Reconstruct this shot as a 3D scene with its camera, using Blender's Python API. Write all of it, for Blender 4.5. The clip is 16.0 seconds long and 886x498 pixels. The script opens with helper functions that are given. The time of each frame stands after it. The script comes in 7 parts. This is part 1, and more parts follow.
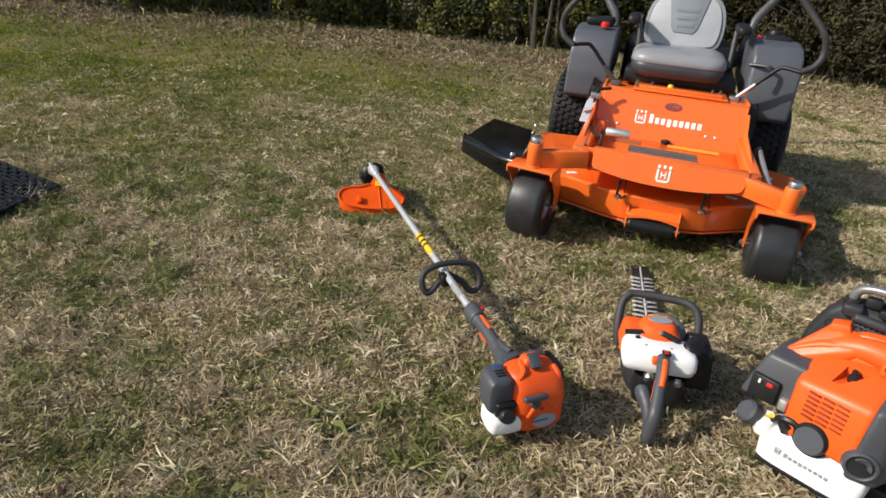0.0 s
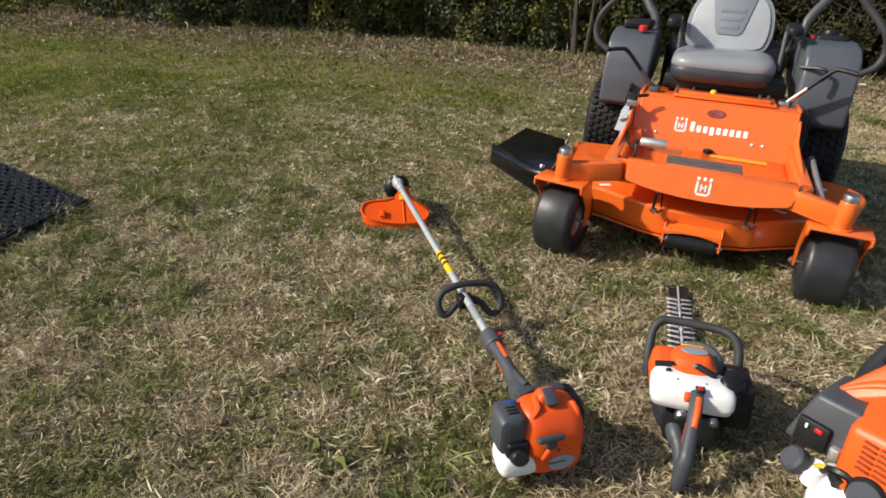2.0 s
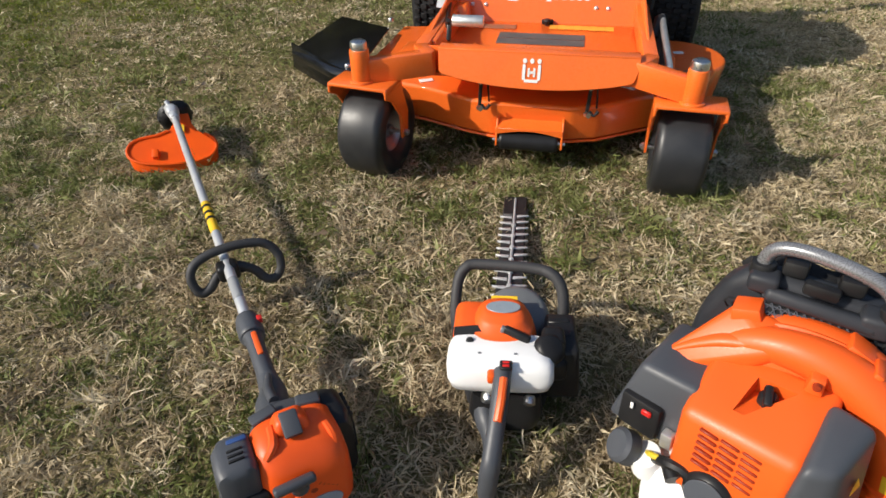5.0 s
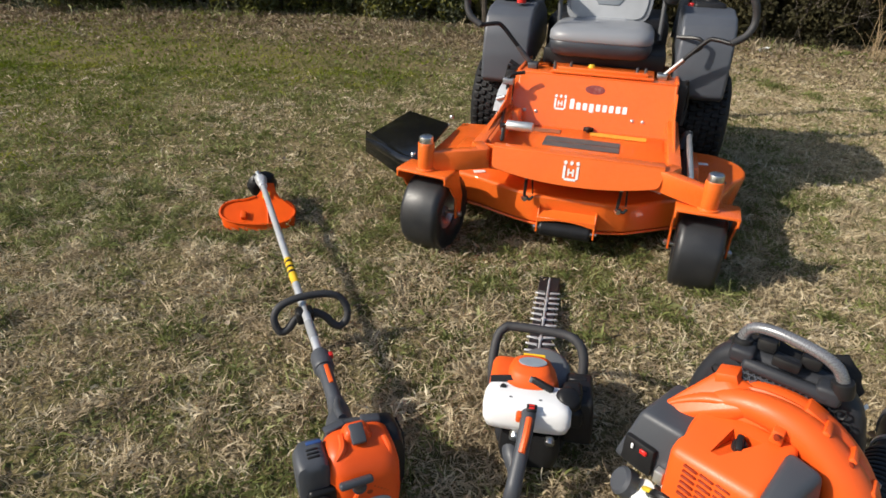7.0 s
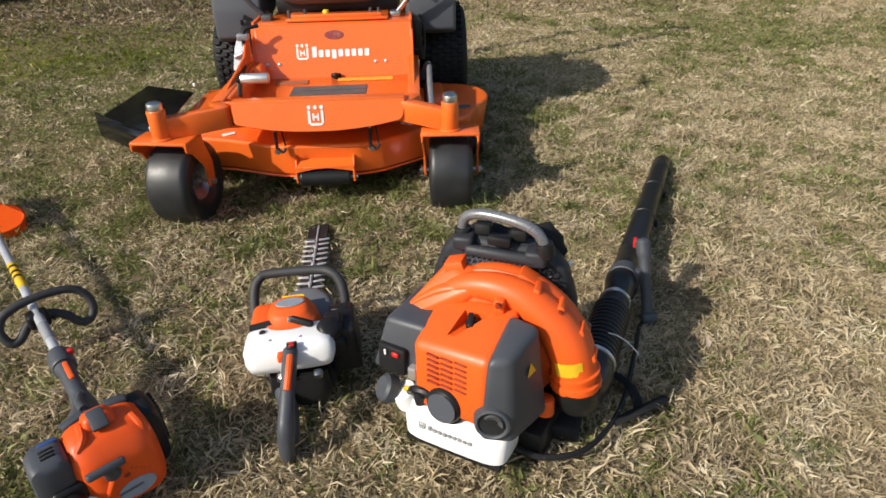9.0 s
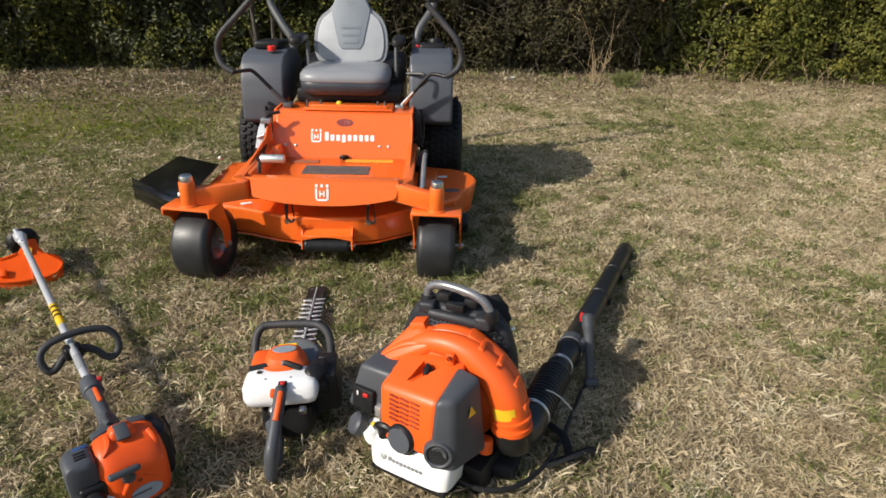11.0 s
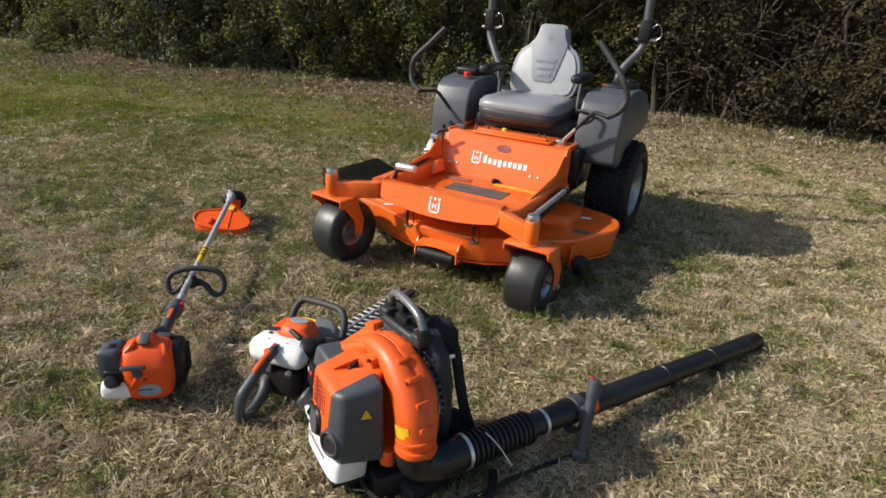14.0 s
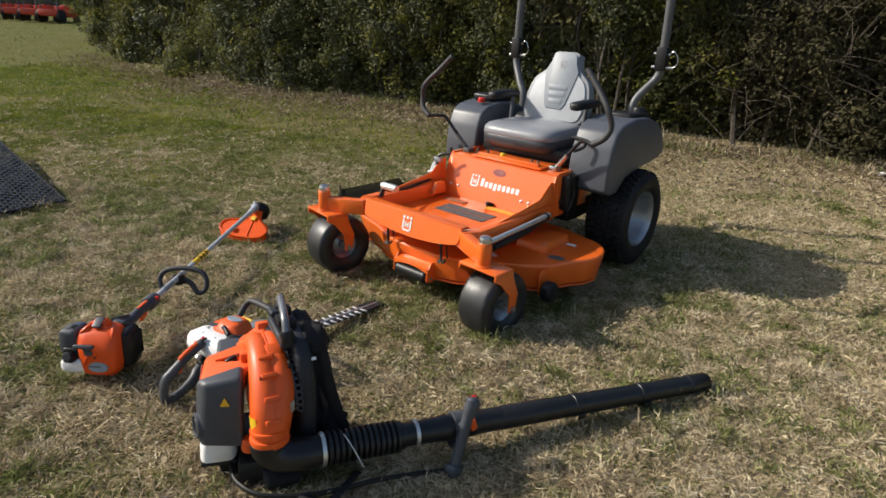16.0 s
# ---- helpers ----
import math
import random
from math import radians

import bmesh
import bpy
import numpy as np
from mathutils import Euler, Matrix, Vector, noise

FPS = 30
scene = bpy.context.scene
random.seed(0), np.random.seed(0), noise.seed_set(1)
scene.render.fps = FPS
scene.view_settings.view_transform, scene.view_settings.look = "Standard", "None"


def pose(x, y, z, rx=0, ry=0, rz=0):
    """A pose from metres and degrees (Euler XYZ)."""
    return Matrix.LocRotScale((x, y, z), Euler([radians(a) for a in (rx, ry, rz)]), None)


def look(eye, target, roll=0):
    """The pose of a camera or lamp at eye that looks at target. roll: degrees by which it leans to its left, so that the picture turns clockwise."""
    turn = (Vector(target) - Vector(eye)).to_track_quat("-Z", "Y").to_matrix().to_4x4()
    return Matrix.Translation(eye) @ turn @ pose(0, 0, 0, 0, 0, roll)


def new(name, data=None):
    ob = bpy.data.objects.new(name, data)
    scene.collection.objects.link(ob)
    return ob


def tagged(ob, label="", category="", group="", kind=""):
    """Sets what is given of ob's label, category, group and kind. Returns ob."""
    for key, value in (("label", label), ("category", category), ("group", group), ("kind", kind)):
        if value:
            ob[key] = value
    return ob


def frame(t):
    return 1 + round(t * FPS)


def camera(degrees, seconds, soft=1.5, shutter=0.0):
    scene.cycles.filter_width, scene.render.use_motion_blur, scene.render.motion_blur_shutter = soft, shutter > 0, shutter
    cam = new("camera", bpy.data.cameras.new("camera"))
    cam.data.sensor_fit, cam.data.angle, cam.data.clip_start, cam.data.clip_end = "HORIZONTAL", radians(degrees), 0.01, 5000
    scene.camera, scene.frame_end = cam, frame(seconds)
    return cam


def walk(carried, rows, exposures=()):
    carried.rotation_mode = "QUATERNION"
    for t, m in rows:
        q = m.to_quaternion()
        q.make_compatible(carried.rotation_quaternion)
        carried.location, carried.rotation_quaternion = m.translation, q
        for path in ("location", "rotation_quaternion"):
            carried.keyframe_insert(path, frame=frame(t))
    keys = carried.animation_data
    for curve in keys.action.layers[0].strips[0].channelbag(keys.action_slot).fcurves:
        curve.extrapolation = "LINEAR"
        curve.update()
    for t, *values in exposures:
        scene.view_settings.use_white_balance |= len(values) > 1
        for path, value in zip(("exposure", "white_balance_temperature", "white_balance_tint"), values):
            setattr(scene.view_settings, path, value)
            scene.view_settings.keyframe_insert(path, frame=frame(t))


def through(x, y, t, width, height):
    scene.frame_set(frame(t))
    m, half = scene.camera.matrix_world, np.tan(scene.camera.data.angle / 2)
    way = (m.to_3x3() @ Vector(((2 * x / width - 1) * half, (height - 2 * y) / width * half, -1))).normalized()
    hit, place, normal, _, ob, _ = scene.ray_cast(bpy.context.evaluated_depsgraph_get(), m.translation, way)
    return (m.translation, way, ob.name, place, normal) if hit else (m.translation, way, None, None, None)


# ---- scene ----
cam = camera(71.5, 16.0, 1.6, 0.18)
PATH = [
    (0, (0.101, -0.02, 1.189), (0.075, 1.809, 0.381), 3.3),
    (0.5, (0.087, 0.228, 1.164), (0.054, 2.026, 0.287), 5.2),
    (1, (0.074, 0.381, 1.104), (0.022, 2.16, 0.191), 5.7),
    (1.5, (0.088, 0.331, 1.129), (0.012, 2.095, 0.19), 4.2),
    (2, (0.194, 0.122, 1.185), (0.02, 1.949, 0.391), 1.6),
    (2.5, (0.358, 0.001, 1.186), (0.285, 1.859, 0.45), 2.3),
    (3, (0.442, 0.074, 1.156), (0.516, 1.907, 0.359), -0.1),
    (3.5, (0.518, 0.327, 1.119), (0.605, 2.15, 0.3), -1.7),
    (4, (0.585, 0.504, 1.082), (0.712, 2.277, 0.164), -4.8),
    (4.2, (0.621, 0.555, 1.072), (0.742, 2.296, 0.095), -4.0),
    (6.3, (0.582, 0.706, 1.099), (0.631, 2.355, -0.032), -2.5),
    (6.5, (0.584, 0.614, 1.134), (0.619, 2.323, 0.095), -1.1),
    (7, (0.558, 0.369, 1.2), (0.542, 2.173, 0.335), 0.2),
    (7.5, (0.523, 0.248, 1.191), (0.641, 2.09, 0.419), -1.2),
    (8, (0.565, 0.197, 1.173), (0.867, 1.98, 0.318), -2.5),
    (8.5, (0.728, 0.249, 1.106), (1.046, 2.009, 0.211), -6.6),
    (8.7, (0.774, 0.293, 1.092), (1.222, 1.983, 0.12), -6.6),
    (10.8, (0.767, 0.062, 1.232), (1.379, 1.798, 0.448), 0.9),
    (11, (0.779, -0.044, 1.246), (1.32, 1.726, 0.488), -0.9),
    (11.5, (0.817, -0.185, 1.292), (1.352, 1.622, 0.623), 0.4),
    (12, (0.845, -0.216, 1.282), (1.374, 1.602, 0.638), 0.5),
    (12.5, (0.961, -0.198, 1.28), (1.4, 1.644, 0.636), -1.1),
    (13, (1.177, -0.101, 1.284), (1.444, 1.777, 0.652), 2.3),
    (13.5, (1.422, -0.101, 1.277), (1.353, 1.805, 0.672), 1.9),
    (14, (1.699, -0.145, 1.229), (1.312, 1.701, 0.564), 2.6),
    (14.5, (1.906, -0.052, 1.228), (1.47, 1.767, 0.521), 2.2),
    (15, (2.069, -0.014, 1.274), (1.581, 1.809, 0.612), 1.8),
    (15.5, (2.284, -0.073, 1.276), (1.584, 1.7, 0.67), 2.9),
    (16, (2.448, -0.022, 1.275), (1.688, 1.724, 0.665), 2.4),
]
walk(cam, [(t, look(eye, target, roll)) for t, eye, target, roll in PATH])

# ---- light ----
SUN_AZ, SUN_EL = 197.0, 34.5          # where the sun stands, degrees from +x towards +y, and its height
world = bpy.data.worlds.new("sky")
scene.world = world
world.use_nodes = True
wn = world.node_tree
sky = wn.nodes.new("ShaderNodeTexSky")
sky.sky_type, sky.sun_disc = "NISHITA", False
sky.sun_elevation, sky.sun_rotation = radians(SUN_EL), radians(90 - SUN_AZ)
sky.air_density, sky.dust_density, sky.ozone_density = 1.0, 1.5, 1.0
wn.links.new(sky.outputs[0], wn.nodes["Background"].inputs[0])
wn.nodes["Background"].inputs[1].default_value = 0.13
sun = new("sun", bpy.data.lights.new("sun", "SUN"))
sun.data.energy, sun.data.angle, sun.data.color = 5.0, radians(0.6), (1.0, 0.93, 0.82)
sd = Vector((math.cos(radians(SUN_AZ)) * math.cos(radians(SUN_EL)), math.sin(radians(SUN_AZ)) * math.cos(radians(SUN_EL)), math.sin(radians(SUN_EL))))
sun.matrix_world = look(sd * 30, (0, 0, 0))


# ---- materials ----
def shader(name, base, rough=0.5, metal=0.0, coat=0.0, tint=None, scale=8.0, fine=120.0, amount=0.5, bump=0.15, depth=0.002, spec=0.5, sheen=0.0):
    """A surface with stains at one scale, grain at another, uneven gloss and fine relief."""
    m = bpy.data.materials.new(name)
    m.use_nodes = True
    t = m.node_tree
    b = t.nodes["Principled BSDF"]
    co = t.nodes.new("ShaderNodeTexCoord")
    big, small = t.nodes.new("ShaderNodeTexNoise"), t.nodes.new("ShaderNodeTexNoise")
    for n, s in ((big, scale), (small, fine)):
        n.inputs["Scale"].default_value, n.inputs["Detail"].default_value = s, 5
        t.links.new(co.outputs["Object"], n.inputs["Vector"])
    ramp = t.nodes.new("ShaderNodeMapRange")
    ramp.inputs[1].default_value, ramp.inputs[2].default_value = 0.42, 0.72
    t.links.new(big.outputs[0], ramp.inputs[0])
    mix = t.nodes.new("ShaderNodeMix")
    mix.data_type = "RGBA"
    mix.inputs["A"].default_value = (*base, 1)
    mix.inputs["B"].default_value = (*(tint or [c * 0.72 + 0.02 for c in base]), 1)
    strength = t.nodes.new("ShaderNodeMath")
    strength.operation = "MULTIPLY"
    strength.inputs[1].default_value = amount
    t.links.new(ramp.outputs[0], strength.inputs[0])
    t.links.new(strength.outputs[0], mix.inputs["Factor"])
    t.links.new(mix.outputs["Result"], b.inputs["Base Color"])
    rr = t.nodes.new("ShaderNodeMapRange")
    rr.inputs[1].default_value, rr.inputs[2].default_value = 0.3, 0.7
    rr.inputs[3].default_value, rr.inputs[4].default_value = max(0.04, rough - 0.08), min(1, rough + 0.12)
    t.links.new(small.outputs[0], rr.inputs[0])
    t.links.new(rr.outputs[0], b.inputs["Roughness"])
    b.inputs["Metallic"].default_value = metal
    b.inputs["Coat Weight"].default_value = coat
    b.inputs["Coat Roughness"].default_value = 0.12
    b.inputs["Specular IOR Level"].default_value = spec
    b.inputs["Sheen Weight"].default_value = sheen
    if bump:
        bp = t.nodes.new("ShaderNodeBump")
        bp.inputs["Strength"].default_value, bp.inputs["Distance"].default_value = bump, depth
        t.links.new(small.outputs[0], bp.inputs["Height"])
        t.links.new(bp.outputs[0], b.inputs["Normal"])
    return m


ORANGE = (0.86, 0.154, 0.019)
M_PAINT = shader("orange_enamel", ORANGE, 0.28, coat=0.40, tint=(0.72, 0.120, 0.017), scale=5, fine=400, amount=0.35, bump=0.03)
M_OPLAST = shader("orange_plastic", (0.84, 0.112, 0.012), 0.42, tint=(0.72, 0.096, 0.012), scale=9, fine=500, amount=0.35, bump=0.05)
M_GUARD = shader("red_orange_plastic", (0.78, 0.092, 0.004), 0.46, tint=(0.58, 0.056, 0.007), scale=9, fine=500, amount=0.35, bump=0.05, spec=0.2)
M_TRIM = shader("warm_orange_plastic", (0.80, 0.092, 0.009), 0.40, tint=(0.66, 0.070, 0.009), scale=9, fine=500, amount=0.35, bump=0.05, spec=0.4)
# darker orange that paints the shade of slots and screw holes
M_SLOT_SHADE = shader("slot_shade_orange", (0.30, 0.030, 0.004), 0.5, tint=(0.20, 0.022, 0.004), bump=0.02)
M_GREY = shader("grey_plastic", (0.054, 0.059, 0.069), 0.46, tint=(0.082, 0.088, 0.100), fine=600, amount=0.5, bump=0.12, depth=0.001)
M_FENDER = shader("fender_plastic", (0.076, 0.084, 0.100), 0.40, tint=(0.105, 0.113, 0.130), scale=6, fine=500, amount=0.5, bump=0.12, depth=0.001)
M_BLACK = shader("black_plastic", (0.012, 0.012, 0.013), 0.38, tint=(0.03, 0.03, 0.03), fine=500, amount=0.5, bump=0.1, depth=0.001, spec=0.28)
M_CHUTE = shader("glossy_black_plastic", (0.006, 0.006, 0.007), 0.16, tint=(0.014, 0.014, 0.015), scale=14, fine=300, amount=0.5, bump=0.06, depth=0.001)
M_FRAME = shader("charcoal_plastic", (0.024, 0.026, 0.031), 0.44, tint=(0.042, 0.045, 0.052), fine=500, amount=0.5, bump=0.12, depth=0.001, spec=0.28)
M_TUBE = shader("blower_tube_plastic", (0.011, 0.0115, 0.0125), 0.34, tint=(0.022, 0.022, 0.022), fine=400, amount=0.6, bump=0.08, depth=0.001, spec=0.42)
M_RUBBER = shader("tyre_rubber", (0.012, 0.012, 0.013), 0.58, tint=(0.026, 0.026, 0.026), scale=11, fine=260, amount=0.55, bump=0.25, depth=0.002, spec=0.3)
M_CASTER = shader("dusty_caster_rubber", (0.018, 0.019, 0.021), 0.40, tint=(0.040, 0.040, 0.041), scale=11, fine=260, amount=0.6, bump=0.2, depth=0.0015)
M_WARN = shader("amber_label", (0.86, 0.42, 0.05), 0.45, tint=(0.70, 0.28, 0.02), scale=30, amount=0.4, bump=0)
M_GRIP = shader("grip_rubber", (0.030, 0.030, 0.032), 0.6, tint=(0.05, 0.05, 0.05), fine=400, bump=0.2, depth=0.001)
M_STEEL = shader("bright_steel", (0.62, 0.62, 0.61), 0.30, 1.0, tint=(0.40, 0.40, 0.40), scale=20, fine=300, bump=0.05)
M_ZINC = shader("zinc_plate", (0.72, 0.72, 0.70), 0.42, 0.85, tint=(0.5, 0.5, 0.48), scale=25, fine=300, bump=0.05)
M_ALU = shader("aluminium_tube", (0.66, 0.67, 0.68), 0.38, 0.55, tint=(0.48, 0.48, 0.48), scale=15, fine=200, bump=0.05)
M_RIM = shader("silver_rim", (0.38, 0.40, 0.43), 0.36, 0.7, tint=(0.20, 0.20, 0.21), scale=18, fine=200, bump=0.05)
M_WHITE = shader("white_tank_plastic", (0.84, 0.84, 0.83), 0.40, tint=(0.74, 0.73, 0.70), scale=14, fine=300, amount=0.4, bump=0.05)
M_DECAL = shader("white_decal", (0.82, 0.82, 0.80), 0.45, tint=(0.70, 0.69, 0.66), scale=30, amount=0.3, bump=0)
M_GDECAL = shader("grey_decal", (0.27, 0.28, 0.29), 0.45, tint=(0.30, 0.30, 0.30), scale=30, amount=0.3, bump=0)
M_YELLOW = shader("yellow_label", (0.80, 0.50, 0.02), 0.45, tint=(0.62, 0.36, 0.02), scale=30, amount=0.4, bump=0)
M_RED = shader("red_plastic", (0.62, 0.02, 0.015), 0.4, tint=(0.45, 0.02, 0.02), scale=30, amount=0.4, bump=0)
M_BLUE = shader("blue_label", (0.025, 0.070, 0.22), 0.45, bump=0)
M_BADGE = shader("pale_blue_badge", (0.27, 0.315, 0.355), 0.35, tint=(0.20, 0.235, 0.27), scale=40, amount=0.4, bump=0)
M_DKBADGE = shader("dark_red_badge", (0.22, 0.035, 0.03), 0.4, tint=(0.32, 0.15, 0.12), scale=60, amount=0.7, bump=0)
M_PAD = shader("grip_tape", (0.085, 0.084, 0.084), 0.80, tint=(0.15, 0.13, 0.115), scale=20, fine=900, amount=0.6, bump=0.5, depth=0.002)
M_BROWN_STRIP = shader("brown_strip", (0.30, 0.120, 0.062), 0.75, tint=(0.48, 0.120, 0.035), scale=24, fine=600, amount=0.8, bump=0.3, depth=0.001)
M_VINYL = shader("dark_grey_vinyl", (0.036, 0.041, 0.050), 0.34, tint=(0.070, 0.076, 0.088), scale=7, fine=350, amount=0.5, bump=0.25, depth=0.0012)
M_VMID = shader("mid_grey_vinyl", (0.235, 0.245, 0.262), 0.36, tint=(0.27, 0.285, 0.31), scale=7, fine=350, amount=0.5, bump=0.25, depth=0.0012)
M_VLIGHT = shader("light_grey_vinyl", (0.42, 0.435, 0.455), 0.44, tint=(0.30, 0.312, 0.328), scale=7, fine=350, amount=0.5, bump=0.25, depth=0.0012)
M_VBLUE = shader("blue_grey_vinyl", (0.225, 0.250, 0.278), 0.42, tint=(0.18, 0.205, 0.235), scale=7, fine=350, amount=0.5, bump=0.25, depth=0.0012)
M_TOOTH = shader("ground_tooth_steel", (0.55, 0.56, 0.57), 0.38, 0.35, tint=(0.38, 0.38, 0.38), scale=40, fine=300, bump=0.05)
M_HANDLE = shader("grey_cast_handle", (0.23, 0.235, 0.245), 0.27, 0.45, tint=(0.16, 0.16, 0.165), scale=14, fine=400, bump=0.06)
M_BLADE = shader("dark_blade_steel", (0.010, 0.010, 0.011), 0.55, 0.0, tint=(0.025, 0.025, 0.026), scale=30, fine=200, bump=0.05)
M_DARKMETAL = shader("dark_painted_metal", (0.085, 0.088, 0.092), 0.42, 0.2, tint=(0.13, 0.13, 0.13), scale=12, fine=300, bump=0.06)
M_COVER = shader("grey_gear_cover", (0.17, 0.18, 0.19), 0.42, 0.25, tint=(0.12, 0.12, 0.13), scale=20, fine=300, bump=0.06)
M_BRASS = shader("yellow_rubber_hose", (0.62, 0.46, 0.03), 0.4, bump=0)
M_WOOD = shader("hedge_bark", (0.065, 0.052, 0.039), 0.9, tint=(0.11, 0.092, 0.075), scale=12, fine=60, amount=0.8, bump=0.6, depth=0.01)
M_TWIG = shader("dead_twig", (0.10, 0.080, 0.060), 0.9, tint=(0.18, 0.15, 0.12), scale=9, fine=60, amount=0.8, bump=0.2)
M_STALK = shader("dry_stalk", (0.34, 0.25, 0.14), 0.8, tint=(0.28, 0.19, 0.10), scale=12, fine=60, amount=0.8, bump=0.1)
M_ROCK = shader("pale_rock", (0.42, 0.42, 0.42), 0.85, tint=(0.28, 0.27, 0.25), scale=9, fine=50, amount=0.8, bump=0.6, depth=0.02)
M_WEB = shader("harness_webbing", (0.012, 0.012, 0.013), 0.8, tint=(0.03, 0.03, 0.03), fine=700, bump=0.4, depth=0.001, spec=0.28)
M_FAR_RED = shader("faded_red_paint", (0.55, 0.05, 0.02), 0.5, bump=0.02)


def foliage(name, low, high, light=(0.5, 0.5, 0.2), patch=0.35, rough=0.55, through=0.25, spread=1.0, spec=0.15):
    """Leaves or blades: each one a little different, with patches of another tint over the place."""
    m = bpy.data.materials.new(name)
    m.use_nodes = True
    t = m.node_tree
    b = t.nodes["Principled BSDF"]
    geo = t.nodes.new("ShaderNodeNewGeometry")
    n = t.nodes.new("ShaderNodeTexNoise")
    n.inputs["Scale"].default_value, n.inputs["Detail"].default_value = spread, 4
    t.links.new(geo.outputs["Position"], n.inputs["Vector"])
    mr = t.nodes.new("ShaderNodeMapRange")
    mr.inputs[1].default_value, mr.inputs[2].default_value = 0.38, 0.66
    t.links.new(n.outputs[0], mr.inputs[0])
    ma = t.nodes.new("ShaderNodeMath")
    ma.operation, ma.use_clamp = "MULTIPLY_ADD", True
    ma.inputs[1].default_value = 1 - patch
    mb = t.nodes.new("ShaderNodeMath")
    mb.operation = "MULTIPLY"
    mb.inputs[1].default_value = patch
    t.links.new(mr.outputs[0], mb.inputs[0])
    t.links.new(geo.outputs["Random Per Island"], ma.inputs[0])
    t.links.new(mb.outputs[0], ma.inputs[2])
    cr = t.nodes.new("ShaderNodeValToRGB")
    cr.color_ramp.elements[0].color, cr.color_ramp.elements[1].color = (*low, 1), (*light, 1)
    e = cr.color_ramp.elements.new(0.55)
    e.color = (*high, 1)
    t.links.new(ma.outputs[0], cr.inputs[0])
    t.links.new(cr.outputs[0], b.inputs["Base Color"])
    b.inputs["Roughness"].default_value = rough
    b.inputs["Specular IOR Level"].default_value = spec
    out = t.nodes["Material Output"]
    tr, mx = t.nodes.new("ShaderNodeBsdfTranslucent"), t.nodes.new("ShaderNodeMixShader")
    t.links.new(cr.outputs[0], tr.inputs[0])
    mx.inputs[0].default_value = through
    t.links.new(b.outputs[0], mx.inputs[1])
    t.links.new(tr.outputs[0], mx.inputs[2])
    t.links.new(mx.outputs[0], out.inputs[0])
    return m


M_DRY = foliage("dry_grass", (0.23, 0.172, 0.106), (0.57, 0.470, 0.310), (0.82, 0.74, 0.56), 0.55, 0.6, 0.28, 7.0)
M_STRAW = foliage("bleached_straw", (0.38, 0.30, 0.180), (0.62, 0.515, 0.330), (0.82, 0.725, 0.52), 0.5, 0.6, 0.28, 6.0)
M_THATCH = foliage("brown_thatch", (0.14, 0.105, 0.066), (0.27, 0.215, 0.140), (0.46, 0.39, 0.28), 0.4, 0.8, 0.15, 1.1)
M_GREEN = foliage("green_grass", (0.086, 0.106, 0.030), (0.202, 0.224, 0.071), (0.46, 0.450, 0.220), 0.55, 0.5, 0.30, 8.0)
M_LUSH = foliage("lush_green_grass", (0.086, 0.128, 0.010), (0.178, 0.212, 0.020), (0.36, 0.34, 0.072), 0.6, 0.6, 0.33, 2.2, 0.10)
M_LEAF = foliage("dark_hedge_leaf", (0.036, 0.043, 0.016), (0.098, 0.108, 0.038), (0.21, 0.19, 0.080), 0.4, 0.58, 0.25, 2.2, 0.14)
M_LEAFY = foliage("yellow_green_leaf", (0.070, 0.082, 0.018), (0.165, 0.168, 0.034), (0.32, 0.28, 0.060), 0.45, 0.58, 0.34, 2.0, 0.12)
M_LEAFO = foliage("olive_green_leaf", (0.052, 0.062, 0.016), (0.118, 0.130, 0.032), (0.24, 0.225, 0.060), 0.45, 0.58, 0.32, 2.0, 0.12)
M_LEAFG = foliage("grey_green_leaf", (0.040, 0.046, 0.026), (0.100, 0.112, 0.064), (0.24, 0.23, 0.135), 0.4, 0.56, 0.22, 2.0, 0.16)
# both have raised dark tones: fill light put into the leaf colour
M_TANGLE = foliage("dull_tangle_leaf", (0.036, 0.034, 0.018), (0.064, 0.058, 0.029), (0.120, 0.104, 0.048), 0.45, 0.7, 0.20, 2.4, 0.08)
M_INNER_FILL = foliage("inner_leaf_fill_light", (0.060, 0.058, 0.028), (0.115, 0.110, 0.046), (0.20, 0.175, 0.072), 0.45, 0.7, 0.28, 2.4, 0.10)
M_RUST = foliage("rusty_leaf", (0.16, 0.06, 0.02), (0.32, 0.15, 0.06), (0.50, 0.34, 0.18), 0.3, 0.6, 0.3, 2.0)
M_LITTER = foliage("fallen_leaf_litter", (0.12, 0.080, 0.052), (0.25, 0.180, 0.120), (0.48, 0.40, 0.31), 0.3, 0.8, 0.1, 1.2)


